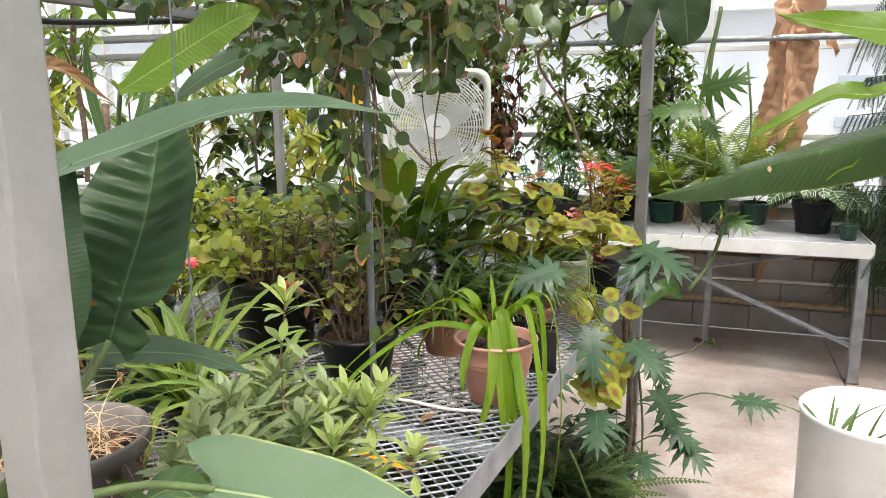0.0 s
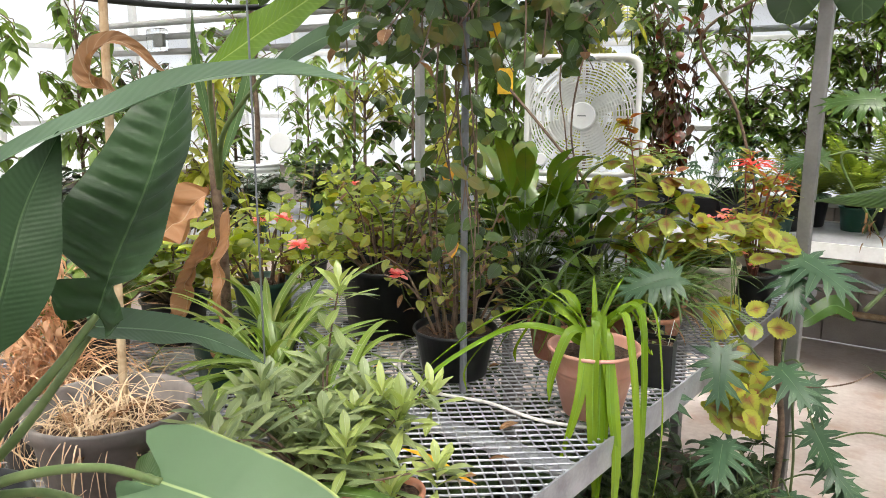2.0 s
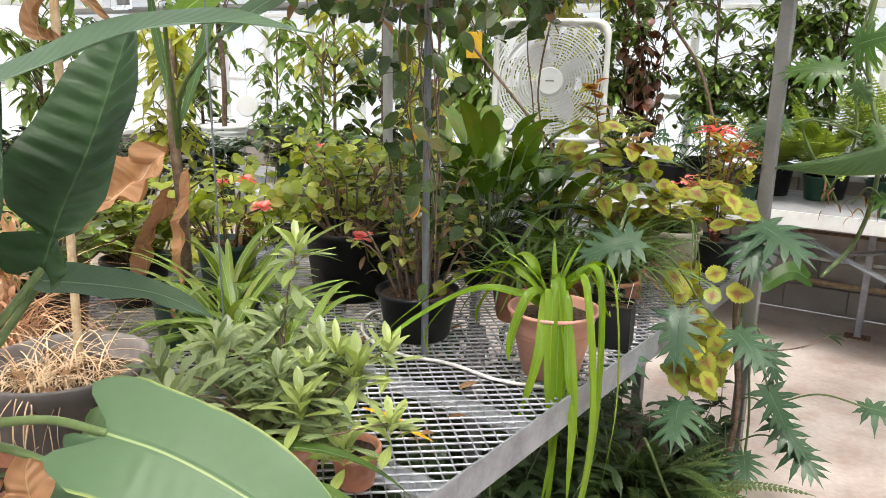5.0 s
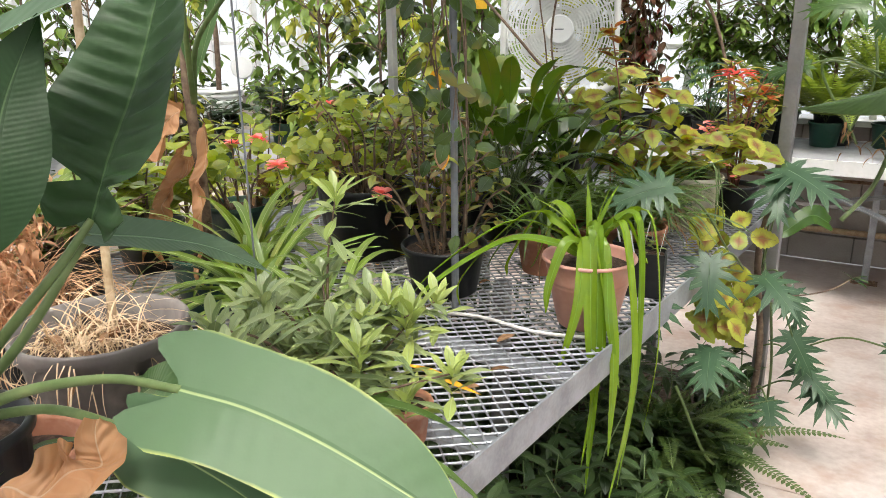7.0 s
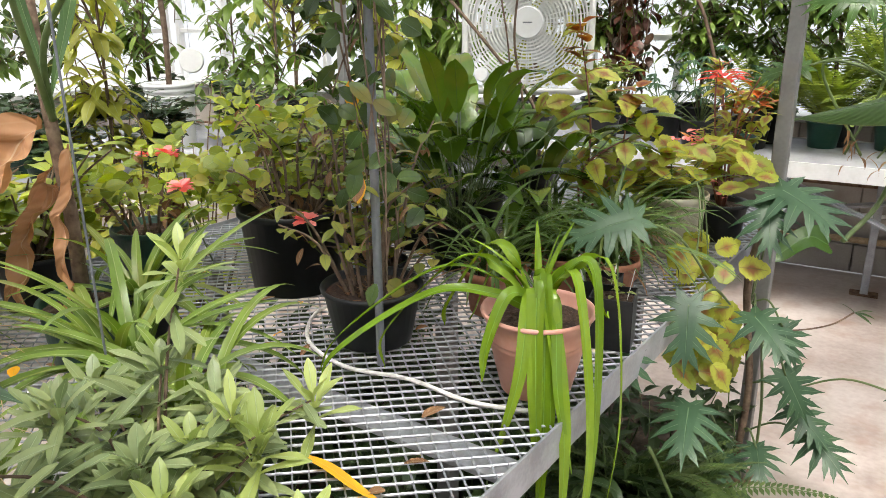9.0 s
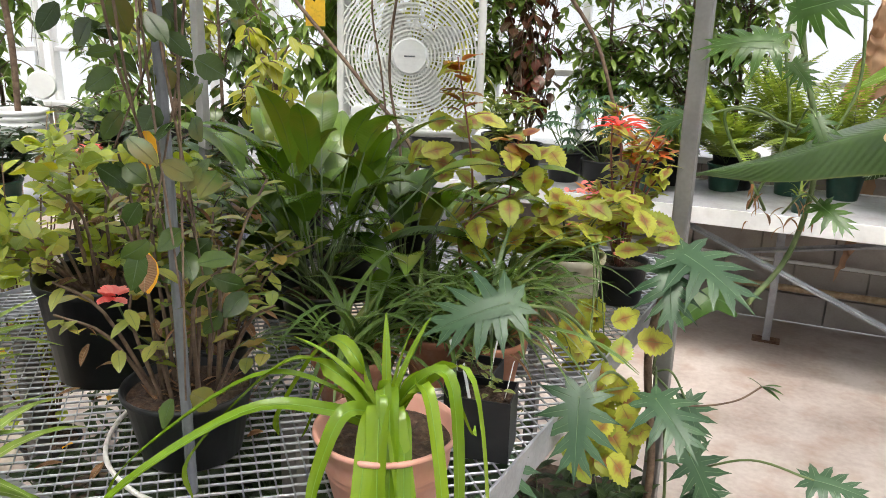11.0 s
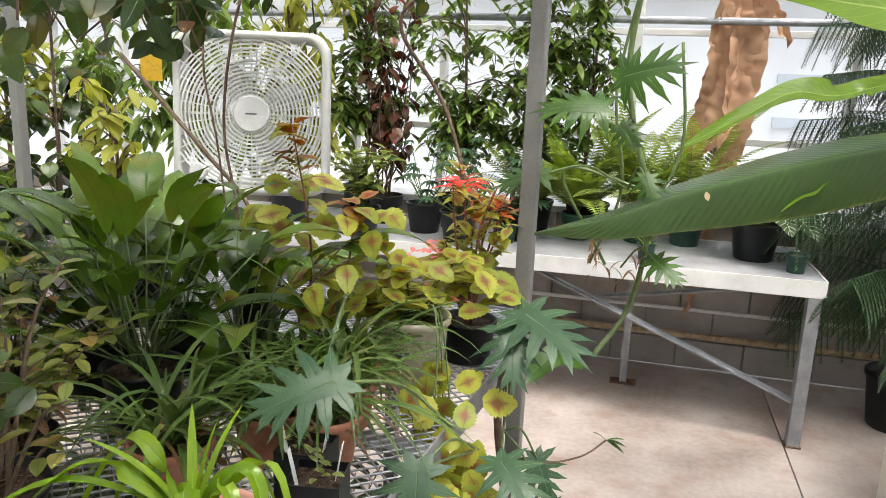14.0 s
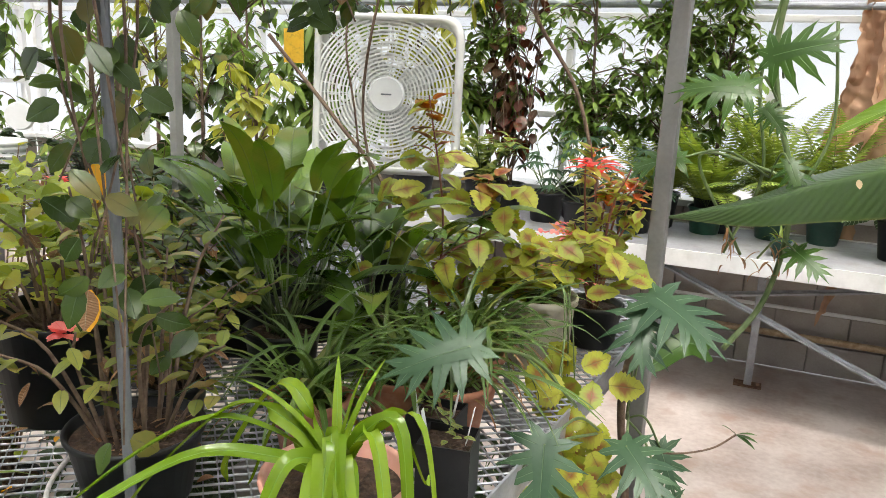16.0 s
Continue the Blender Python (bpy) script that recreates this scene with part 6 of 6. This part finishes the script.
for x, y, n in ((0.16, 5.8, 34), (0.5, 5.86, 30), (-0.12, 5.84, 20), (0.76, 5.88, 18)):
    q = bench_plant("boston_fern", x, y, "arching light green fern in a pot", 0.1, 0.15, GREENP, group="ferns")
    fern(q, "fronds", n, (0.5, 0.9), L_FERN, (0, 0, 0.14), (0.7, 1.5), (0.5, 1.5), 0.085, gap=0.022)
q = bench_plant("veined_anthurium", 1.1, 5.66, "white-veined dark heart-leaved plant in a black pot", 0.13, 0.2)
for i in range(15):
    a, e = i * 2.4, uni(0.2, 1.2)
    t = Vector((math.cos(a) * math.cos(e) * 0.2, math.sin(a) * math.cos(e) * 0.2 - 0.04, 0.2 + 0.16 * math.sin(e)))
    d = Vector((math.cos(a), math.sin(a) - 0.3, -0.7)).normalized()
    big_leaf(q, "leaf", [t, t + d * 0.09, t + d * 0.17 + Vector((0, 0, -0.02))], 0.135, Vector((math.cos(a) * 0.5, -0.9, 0.6)), L_VEINED, "heart", 0.1, 0.03, 0.25, 14, "", [(0, 0, 0.17), t * 0.6 + Vector((0, 0, 0.14)), t], r=0.003)
q = bench_plant("small_pot", 1.27, 5.42, "small green pot on the bench corner", 0.055, 0.095, GREENP)
strap_clump(q, "shoot", 4, (0.02, 0.04), (0.004, 0.006), L_GRASS, (0, 0, 0.08))
for x, y, r, h, m in ((0.55, 5.4, 0.05, 0.09, GREENP), (-0.2, 5.5, 0.06, 0.1, GREENP)):
    q = bench_plant("small_pot", x, y, "small dark plastic pot with young plants", r, h, m, group="small dark pots")
    strap_clump(q, "shoot", 14, (0.08, 0.16), (0.006, 0.012), L_FERN, (0, 0, h - 0.02), (0.5, 1.6), (0.6, 1.4))
q = bench_plant("variegated_plant", -1.0, 5.36, "cream-edged variegated plant in a pot", 0.11, 0.16)
tw = twigs_from((0, 0, 0.14), 16, (0.06, 0.22), (0.12, 0.36), 0.5)
twig_mesh(q, tw, 0.004, GREENSTEM)
leafy(q, "leaves", tw, 11, (0.06, 0.1), (0.04, 0.06), L_CREAM, "oval", 0.4, 0.6, 0.015)
for x, y, s in ((-0.45, 5.42, 1.0), (-0.2, 5.6, 0.9), (-0.7, 5.6, 0.9)):
    q = bench_plant("palmate_plant", x, y, "pale blue-green palmate-leaved plant in a black pot", 0.11, 0.17, group="palmate plants")
    Lf, st = Leaves(), []
    for i in range(17):
        a, e = uni(0, 6.28), uni(0.4, 1.4)
        t = Vector((math.cos(a) * math.cos(e), math.sin(a) * math.cos(e), math.sin(e))) * uni(0.2, 0.45) * s + Vector((0, 0, 0.15))
        st.append([((0, 0, 0.14), 0.003), (t, 0.002)])
        for k in range(7):
            g2 = a + (k - 3) * 0.5
            Lf.blade(t, (math.cos(g2), math.sin(g2), -0.2), UP, uni(0.07, 0.1), 0.02, "lance", 0.5, 4, 0.15)
    for j in st:
        tubes("stalk", [j], GREENSTEM, q, "", 5)
    Lf.build("foliage", L_LOBED, q, "", "stuff")

q = bench_plant("maroon_vine", -1.0, 5.78, "maroon and green leaved vine climbing a cane", 0.11, 0.17)
tw = [smooth_path([(uni(-0.04, 0.04), 0, 0.15), (uni(-0.12, 0.12), uni(-0.1, 0.05), 0.6), (uni(-0.2, 0.2), uni(-0.1, 0.08), uni(0.9, 1.5))], 6) for _ in range(11)]
twig_mesh(q, tw, 0.005, BARK)
leafy(q, "leaves", tw, 16, (0.06, 0.11), (0.04, 0.07), L_MAROON, "oval", -0.4, 0.6, 0.03, 0.15, 4, 0.3, 0.05)


def small_tree(x, y, base, label, top, n, spread, mat, L, W, shape="lance", pot=(0.13, 0.2, BLACKP), hang=0.3, per=15, lean=0.0, low=0.35):
    q = thing("potted_tree", (x, y, base), label, "small tree", "small trees along the glazing")
    pot_parts(q, pot[0], pot[0] * 0.78, pot[1], pot[2], 0.02, 0.005)
    trunk = smooth_path([(0, 0, pot[1] - 0.03), (uni(-0.04, 0.04), 0, top * 0.4), (lean, uni(-0.05, 0.05), top)], 6)
    tubes("trunk", [[(k, 0.013 * (1.1 - 0.7 * i / len(trunk))) for i, k in enumerate(trunk)]], BARK, q, "", 8)
    tw = []
    for i in range(int(n * 1.35)):
        s = uni(low, 1.0)
        k = trunk[min(int(s * (len(trunk) - 1)), len(trunk) - 1)]
        a = uni(0, 6.28)
        t = k + Vector((math.cos(a) * uni(0.3, 1) * spread, math.sin(a) * uni(0.3, 1) * spread * 0.6, uni(-0.05, 0.3)))
        tw.append(smooth_path([k, (k + t) / 2 + Vector((0, 0, 0.06)), t, t + Vector((uni(-0.05, 0.05), 0, -uni(0.02, 0.15)))], 3))
    twig_mesh(q, tw, 0.004, BARK, "branchwork")
    per = int(per * 1.35)
    leafy(q, "crown", tw, per, (L[0] * 1.15, L[1] * 1.15), (W[0] * 1.2, W[1] * 1.2), mat, shape, 0.0, 0.5, 0.025, 0.15, 4, hang, 0, 0.15, "", "stuff")
    return q


small_tree(-0.55, 5.8, TZ, "slender fig tree with small glossy leaves in a pot", 1.45, 44, 0.34, L_FICUS, (0.06, 0.1), (0.022, 0.036))
small_tree(-0.12, 5.85, TZ, "bushy fig tree with hanging leaves in a pot", 1.5, 46, 0.32, L_FICUS, (0.06, 0.11), (0.022, 0.036))
small_tree(0.2, 5.9, TZ, "slender fig tree with small glossy leaves in a pot", 1.35, 26, 0.24, L_FICUS, (0.06, 0.1), (0.022, 0.034), low=0.55)
small_tree(-1.55, 5.6, TZ, "light green tree with long drooping leaves", 1.3, 30, 0.32, L_PALE, (0.09, 0.17), (0.025, 0.045), hang=0.8, per=9)
small_tree(-2.1, 5.5, TZ, "light green tree with long drooping leaves", 1.35, 34, 0.4, L_FICUS, (0.1, 0.18), (0.03, 0.05), hang=0.8, per=9)
small_tree(-2.8, 5.6, TZ, "slender tree with drooping leaves in a pot", 1.3, 26, 0.4, L_FICUS, (0.08, 0.15), (0.025, 0.045), hang=0.6, per=9)
small_tree(-1.2, 5.9, TZ, "bushy fig tree with hanging leaves in a pot", 1.4, 36, 0.3, L_FICUS, (0.07, 0.12), (0.024, 0.04))
small_tree(-1.75, 4.35, 0.0, "pale yellow-leaved young tree in a pot", 1.55, 18, 0.22, L_PALE, (0.08, 0.13), (0.035, 0.06), "oval", hang=0.6, per=5, low=0.6)
small_tree(-2.3, 4.6, 0.0, "tall thin tree with sparse round leaves", 2.1, 26, 0.4, L_VINE, (0.07, 0.12), (0.05, 0.08), "oval", hang=0.6, per=5, low=0.45)

# overhead creeper and yellow fern along the crossbar behind the fan
q = thing("crossbar_creeper", (0, 3.58, 2.09), "yellow-green fern and thin creeper along the crossbar", "climbing plant")
fern(q, "fronds", 12, (0.2, 0.32), L_PALE, (-0.55, 0.05, 0.02), (-0.2, 0.6), (0.6, 1.4), 0.05, (3.3, 6.2), 0.016)
tw = [smooth_path([(x, 0, 0), (x + 0.1, uni(-0.1, 0.1), -0.03), (x + uni(0, 0.2), uni(-0.1, 0.1), -uni(0.05, 0.22))], 3) for x in [uni(-1.6, -0.1) for _ in range(22)]]
twig_mesh(q, tw, 0.002, BARK)
leafy(q, "leaves", tw, 8, (0.04, 0.07), (0.02, 0.035), L_VINE, "oval", -0.3, 0.5, 0.02, 0.15, 4, 0.4)

# dry hanging leaf sheath against the glazing
d = thing("dry_leaf_sheath", (0.86, 6.1, 0), "large tan dried banana leaf hanging at the glazing", "dried leaf")
for c, w in (([(0.05, -0.02, 2.45), (0.06, -0.04, 2.1), (0.02, -0.05, 1.7), (-0.1, -0.08, 1.3)], 0.3), ([(0.07, -0.05, 2.3), (0.0, -0.08, 1.9), (-0.06, -0.1, 1.55), (-0.2, -0.1, 1.25)], 0.16), ([(0.08, -0.06, 2.2), (0.1, -0.1, 1.8), (0.08, -0.12, 1.4), (0.0, -0.06, 1.1)], 0.16), ([(0.04, -0.0, 1.35), (0.02, -0.02, 0.9), (0.0, -0.02, 0.6), (-0.05, -0.03, 0.34)], 0.075), ([(0.1, -0.04, 2.3), (0.25, -0.06, 2.12), (0.34, -0.06, 1.95)], 0.07)):
    big_leaf(d, "sheath", c, w, (0.15, -1, 0.1), L_SHEATH, "paddle", 0.9, 0.16, 0, 80, crumple=0.018)
tubes("core", [[((0.06, 0.0, 2.7), 0.03), ((0.06, -0.01, 1.9), 0.035), ((0.03, -0.01, 1.0), 0.02)]], DRYSTALK, d, "", 10)

# norfolk pine at the bench corner
t = thing("norfolk_pine", (1.92, 5.7, 0), "dark norfolk pine with drooping needle branches", "pine tree")
pot_parts(t, 0.18, 0.14, 0.3, BLACKP, 0.03, 0.006)
tubes("trunk", [[((0, 0, 0.25), 0.03), ((0, 0, 1.2), 0.024), ((0, 0, 2.3), 0.012)]], BARK, t, "", 8)
Lf, mids = Leaves(), []
for lv in range(8):
    z = 0.55 + lv * 0.24
    for k in range(7):
        a = k * 0.9 + lv * 0.5
        ln = uni(0.65, 0.95) * (1.0 - lv * 0.05)
        dvec = Vector((math.cos(a), math.sin(a) * 0.8, 0.28)).normalized()
        pth = smooth_path([(0, 0, z), Vector((0, 0, z)) + dvec * ln * 0.5, Vector((0, 0, z - 0.12)) + dvec * ln], 12)
        mids.append([(q, 0.004) for q in pth])
        for j, q in enumerate(pth[4:]):
            for sg in (-1, 1):
                sd = (Vector((-dvec.y * sg, dvec.x * sg, -0.8)) + dvec * 0.4).normalized()
                r = q.copy()
                tw = [(r.copy(), 0.003)]
                for w in range(int(uni(0.16, 0.3) / 0.018)):
                    for s2 in (-1, 1):
                        Lf.blade(r, sd + dvec * 0.9 * s2, UP, 0.026, 0.008, "needle", 0.2, 1, 0.1)
                    r = r + sd * 0.018
                    sd = (sd + Vector((0, 0, -0.1))).normalized()
                tw.append((r.copy(), 0.002))
                mids.append(tw)
tubes("branchwork", mids, L_PINE, t, "", 4)
Lf.build("needles", L_PINE, t, "", "stuff")

# ---- things on the far west bench ----
w = thing("white_bucket", (-3.170, 4.048, TZ), "white plastic bucket holding a bare thin trunk", "bucket")
mesh_object("bucket", *lathe([(0.115, 0), (0.118, 0.004), (0.135, 0.29), (0.142, 0.295), (0.142, 0.305), (0.137, 0.31), (0.137, 0.325), (0.144, 0.33), (0.144, 0.345), (0.138, 0.352), (0.148, 0.358), (0.148, 0.375), (0.138, 0.377), (0.133, 0.37), (0.128, 0.3)]), WHITEP, w)
mesh_object("soil", *lathe([(0.128, 0.318), (0.06, 0.324), (0.01, 0.326)]), SOIL, w)
tr = smooth_path([(0, 0, 0.31), (0.02, 0, 0.7), (-0.03, 0.02, 1.1), (0.05, 0, 1.6)], 6)
tubes("trunk", [[(q, 0.016) for q in tr]], BARK, w, "", 8)
tw = twigs_from((0.0, 0.0, 1.0), 10, (0.15, 0.4), (0.0, 0.5), 0.5)
twig_mesh(w, tw, 0.004, BARK, "branchwork")
leafy(w, "leaves", tw, 7, (0.08, 0.12), (0.05, 0.07), L_FICUS, "oval", 0, 0.5, 0.03, 0.15, 4, 0.4)
k = thing("hanging_disc", (-2.876, 3.972, 1.365), "white round disc hanging on a wire", "disc")
bm = bmesh.new()
bmesh.ops.create_cone(bm, cap_ends=True, segments=32, radius1=0.068, radius2=0.062, depth=0.03, matrix=Matrix.Rotation(radians(42), 4, "Z") @ Matrix.Rotation(radians(86), 4, "X"))
part("disc", bm, WHITEP, k)
tubes("wire", [[((0, 0, 0.06), 0.001), ((0, 0, 1.0), 0.001)]], GALV, k)
for x, y, r in ((-2.75, 3.0, 0.3), (-2.7, 3.55, 0.34), (-2.95, 4.4, 0.32), (-3.3, 3.2, 0.34), (-3.3, 2.4, 0.34), (-2.8, 2.4, 0.3), (-3.8, 3.0, 0.34), (-3.7, 4.4, 0.3)):
    q = bench_plant("ivy_plant", x, y, "dense dark ivy spilling round its pot", 0.11, 0.14, GREENP, TZ, "potted plant", "ivy pots")
    tw = twigs_from((0, 0, 0.12), 26, (0.06, r), (0.0, 0.26), 0.8)
    twig_mesh(q, tw, 0.003, BARK)
    leafy(q, "leaves", tw, 11, (0.05, 0.08), (0.045, 0.07), L_IVY, "heart", 0.3, 0.6, 0.03, 0.12, 3, 0, 0.05, 0.2)
for x, y, top, sp in ((-3.6, 2.6, 1.5, 0.4), (-4.1, 3.4, 1.4, 0.4), (-3.0, 2.0, 1.3, 0.35), (-3.9, 4.5, 1.3, 0.4)):
    small_tree(x, y, TZ, "thin-stemmed tree with sparse leaves on the far bench", top, 24, sp, L_FICUS, (0.08, 0.16), (0.03, 0.05), hang=0.5, per=7)
for x, y in ((-2.65, 1.95), (-2.9, 1.4), (-2.5, 1.0)):
    q = bench_plant("grassy_plant", x, y, "tall arching grassy plant in a pot", 0.14, 0.3, GREENP, 0.0, "potted plant", "grassy plants")
    strap_clump(q, "leaves", 90, (0.9, 1.5), (0.012, 0.024), L_SPIDER, (0, 0, 0.28), (0.8, 2.2), (1.0, 1.5), 0.05, 10)
    strap_clump(q, "dead_leaves", 30, (0.5, 1.0), (0.01, 0.02), L_STRAW, (0, 0, 0.28), (1.0, 2.8), (0.8, 1.45), 0.05, 10)
for x, y, top, sp, m in ((-2.55, 3.2, 1.1, 0.3, L_PALE), (-2.45, 4.2, 1.2, 0.35, L_FICUS), (-3.3, 5.3, 1.2, 0.4, L_PALE), (-4.0, 5.4, 1.3, 0.45, L_FICUS), (-4.6, 4.2, 1.3, 0.45, L_VINE), (-4.7, 2.8, 1.4, 0.45, L_FICUS), (-3.7, 1.7, 1.2, 0.4, L_PALE)):
    small_tree(x, y, TZ if x > -4.1 and 1.9 < y < 4.7 and x < -2.6 else (TZ if y > 5.2 and x > -3.6 else 0.0), "leafy young tree among the far pots", top + (0.0 if x > -4.1 and 1.9 < y < 4.7 and x < -2.6 else 0.6), 26, sp, m, (0.07, 0.15), (0.03, 0.05), hang=0.5, per=8)
# more green between the benches
for x, y, m in ((-1.95, 3.1, L_GERAN), (-1.5, 3.45, L_UNDER), (-1.1, 3.55, L_LILY), (-1.45, 2.1, L_GERAN), (-1.35, 1.75, L_SPIDER)):
    inb = x > -1.68
    q = bench_plant("leafy_plant", x, y, "leafy green plant crowded among the pots", 0.11, 0.15, BLACKP, BZ if inb else 0.0, "potted plant", "crowded leafy plants")
    tw = twigs_from((0, 0, 0.12), 24, (0.08, 0.3), (0.1, 0.32) if inb else (0.4, 1.25), 0.5)
    twig_mesh(q, tw, 0.004, BARK)
    leafy(q, "leaves", tw, 10, (0.05, 0.09), (0.035, 0.055), m, "oval", 0.3, 0.6, 0.03, 0.15, 4)

# ---- aisle ----
w = thing("white_drum", (0.906, 2.643, 0), "tall white plastic drum holding cut leaves", "container")
mesh_object("drum", *lathe([(0.165, 0), (0.168, 0.005), (0.182, 0.828), (0.187, 0.833), (0.188, 0.846), (0.184, 0.85), (0.178, 0.846), (0.172, 0.7)]), WHITEP, w)
mesh_object("contents", *lathe([(0.172, 0.7), (0.1, 0.705), (0.01, 0.71)]), EARTH, w)
strap_clump(w, "cut_leaves", 12, (0.15, 0.26), (0.008, 0.014), L_GRASS, (-0.06, 0.0, 0.71), (0.3, 1.4), (0.7, 1.4), 0.06)
k = thing("cream_cabinet", (1.83, 4.62, 0), "low cream painted cabinet beside the aisle", "cabinet")
bm = bmesh.new()
box(bm, (0, 0, 0.36), (0.46, 0.4, 0.72), 0, 0.008)
part("body", bm, CREAMBOARD, k)
bm = bmesh.new()
box(bm, (0, -0.206, 0.37), (0.42, 0.012, 0.64), 0, 0.003)
part("door", bm, CREAMBOARD, k)

# overhead hose, and a glass jar lamp under the pipes
hs = thing("overhead_hose", (0, 0, 2.0), "black hose slung under the trellis beam", "hose")
tubes("hose", [[(q, 0.011) for q in smooth_path([(-1.75, 1.3, 0.05), (-1.72, 1.8, -0.02), (-1.66, 2.4, -0.03), (-1.58, 3.0, 0.02), (-1.5, 3.5, 0.05)], 8)]], DARKHOSE, hs, "", 8)
for y in (1.6, 2.2, 2.8):
    tubes("hook", [[((-1.70 + 0.1 * (y - 1.6), y, -0.03), 0.002), ((-1.68 + 0.1 * (y - 1.6), y, 0.06), 0.002)]], GALV, hs)
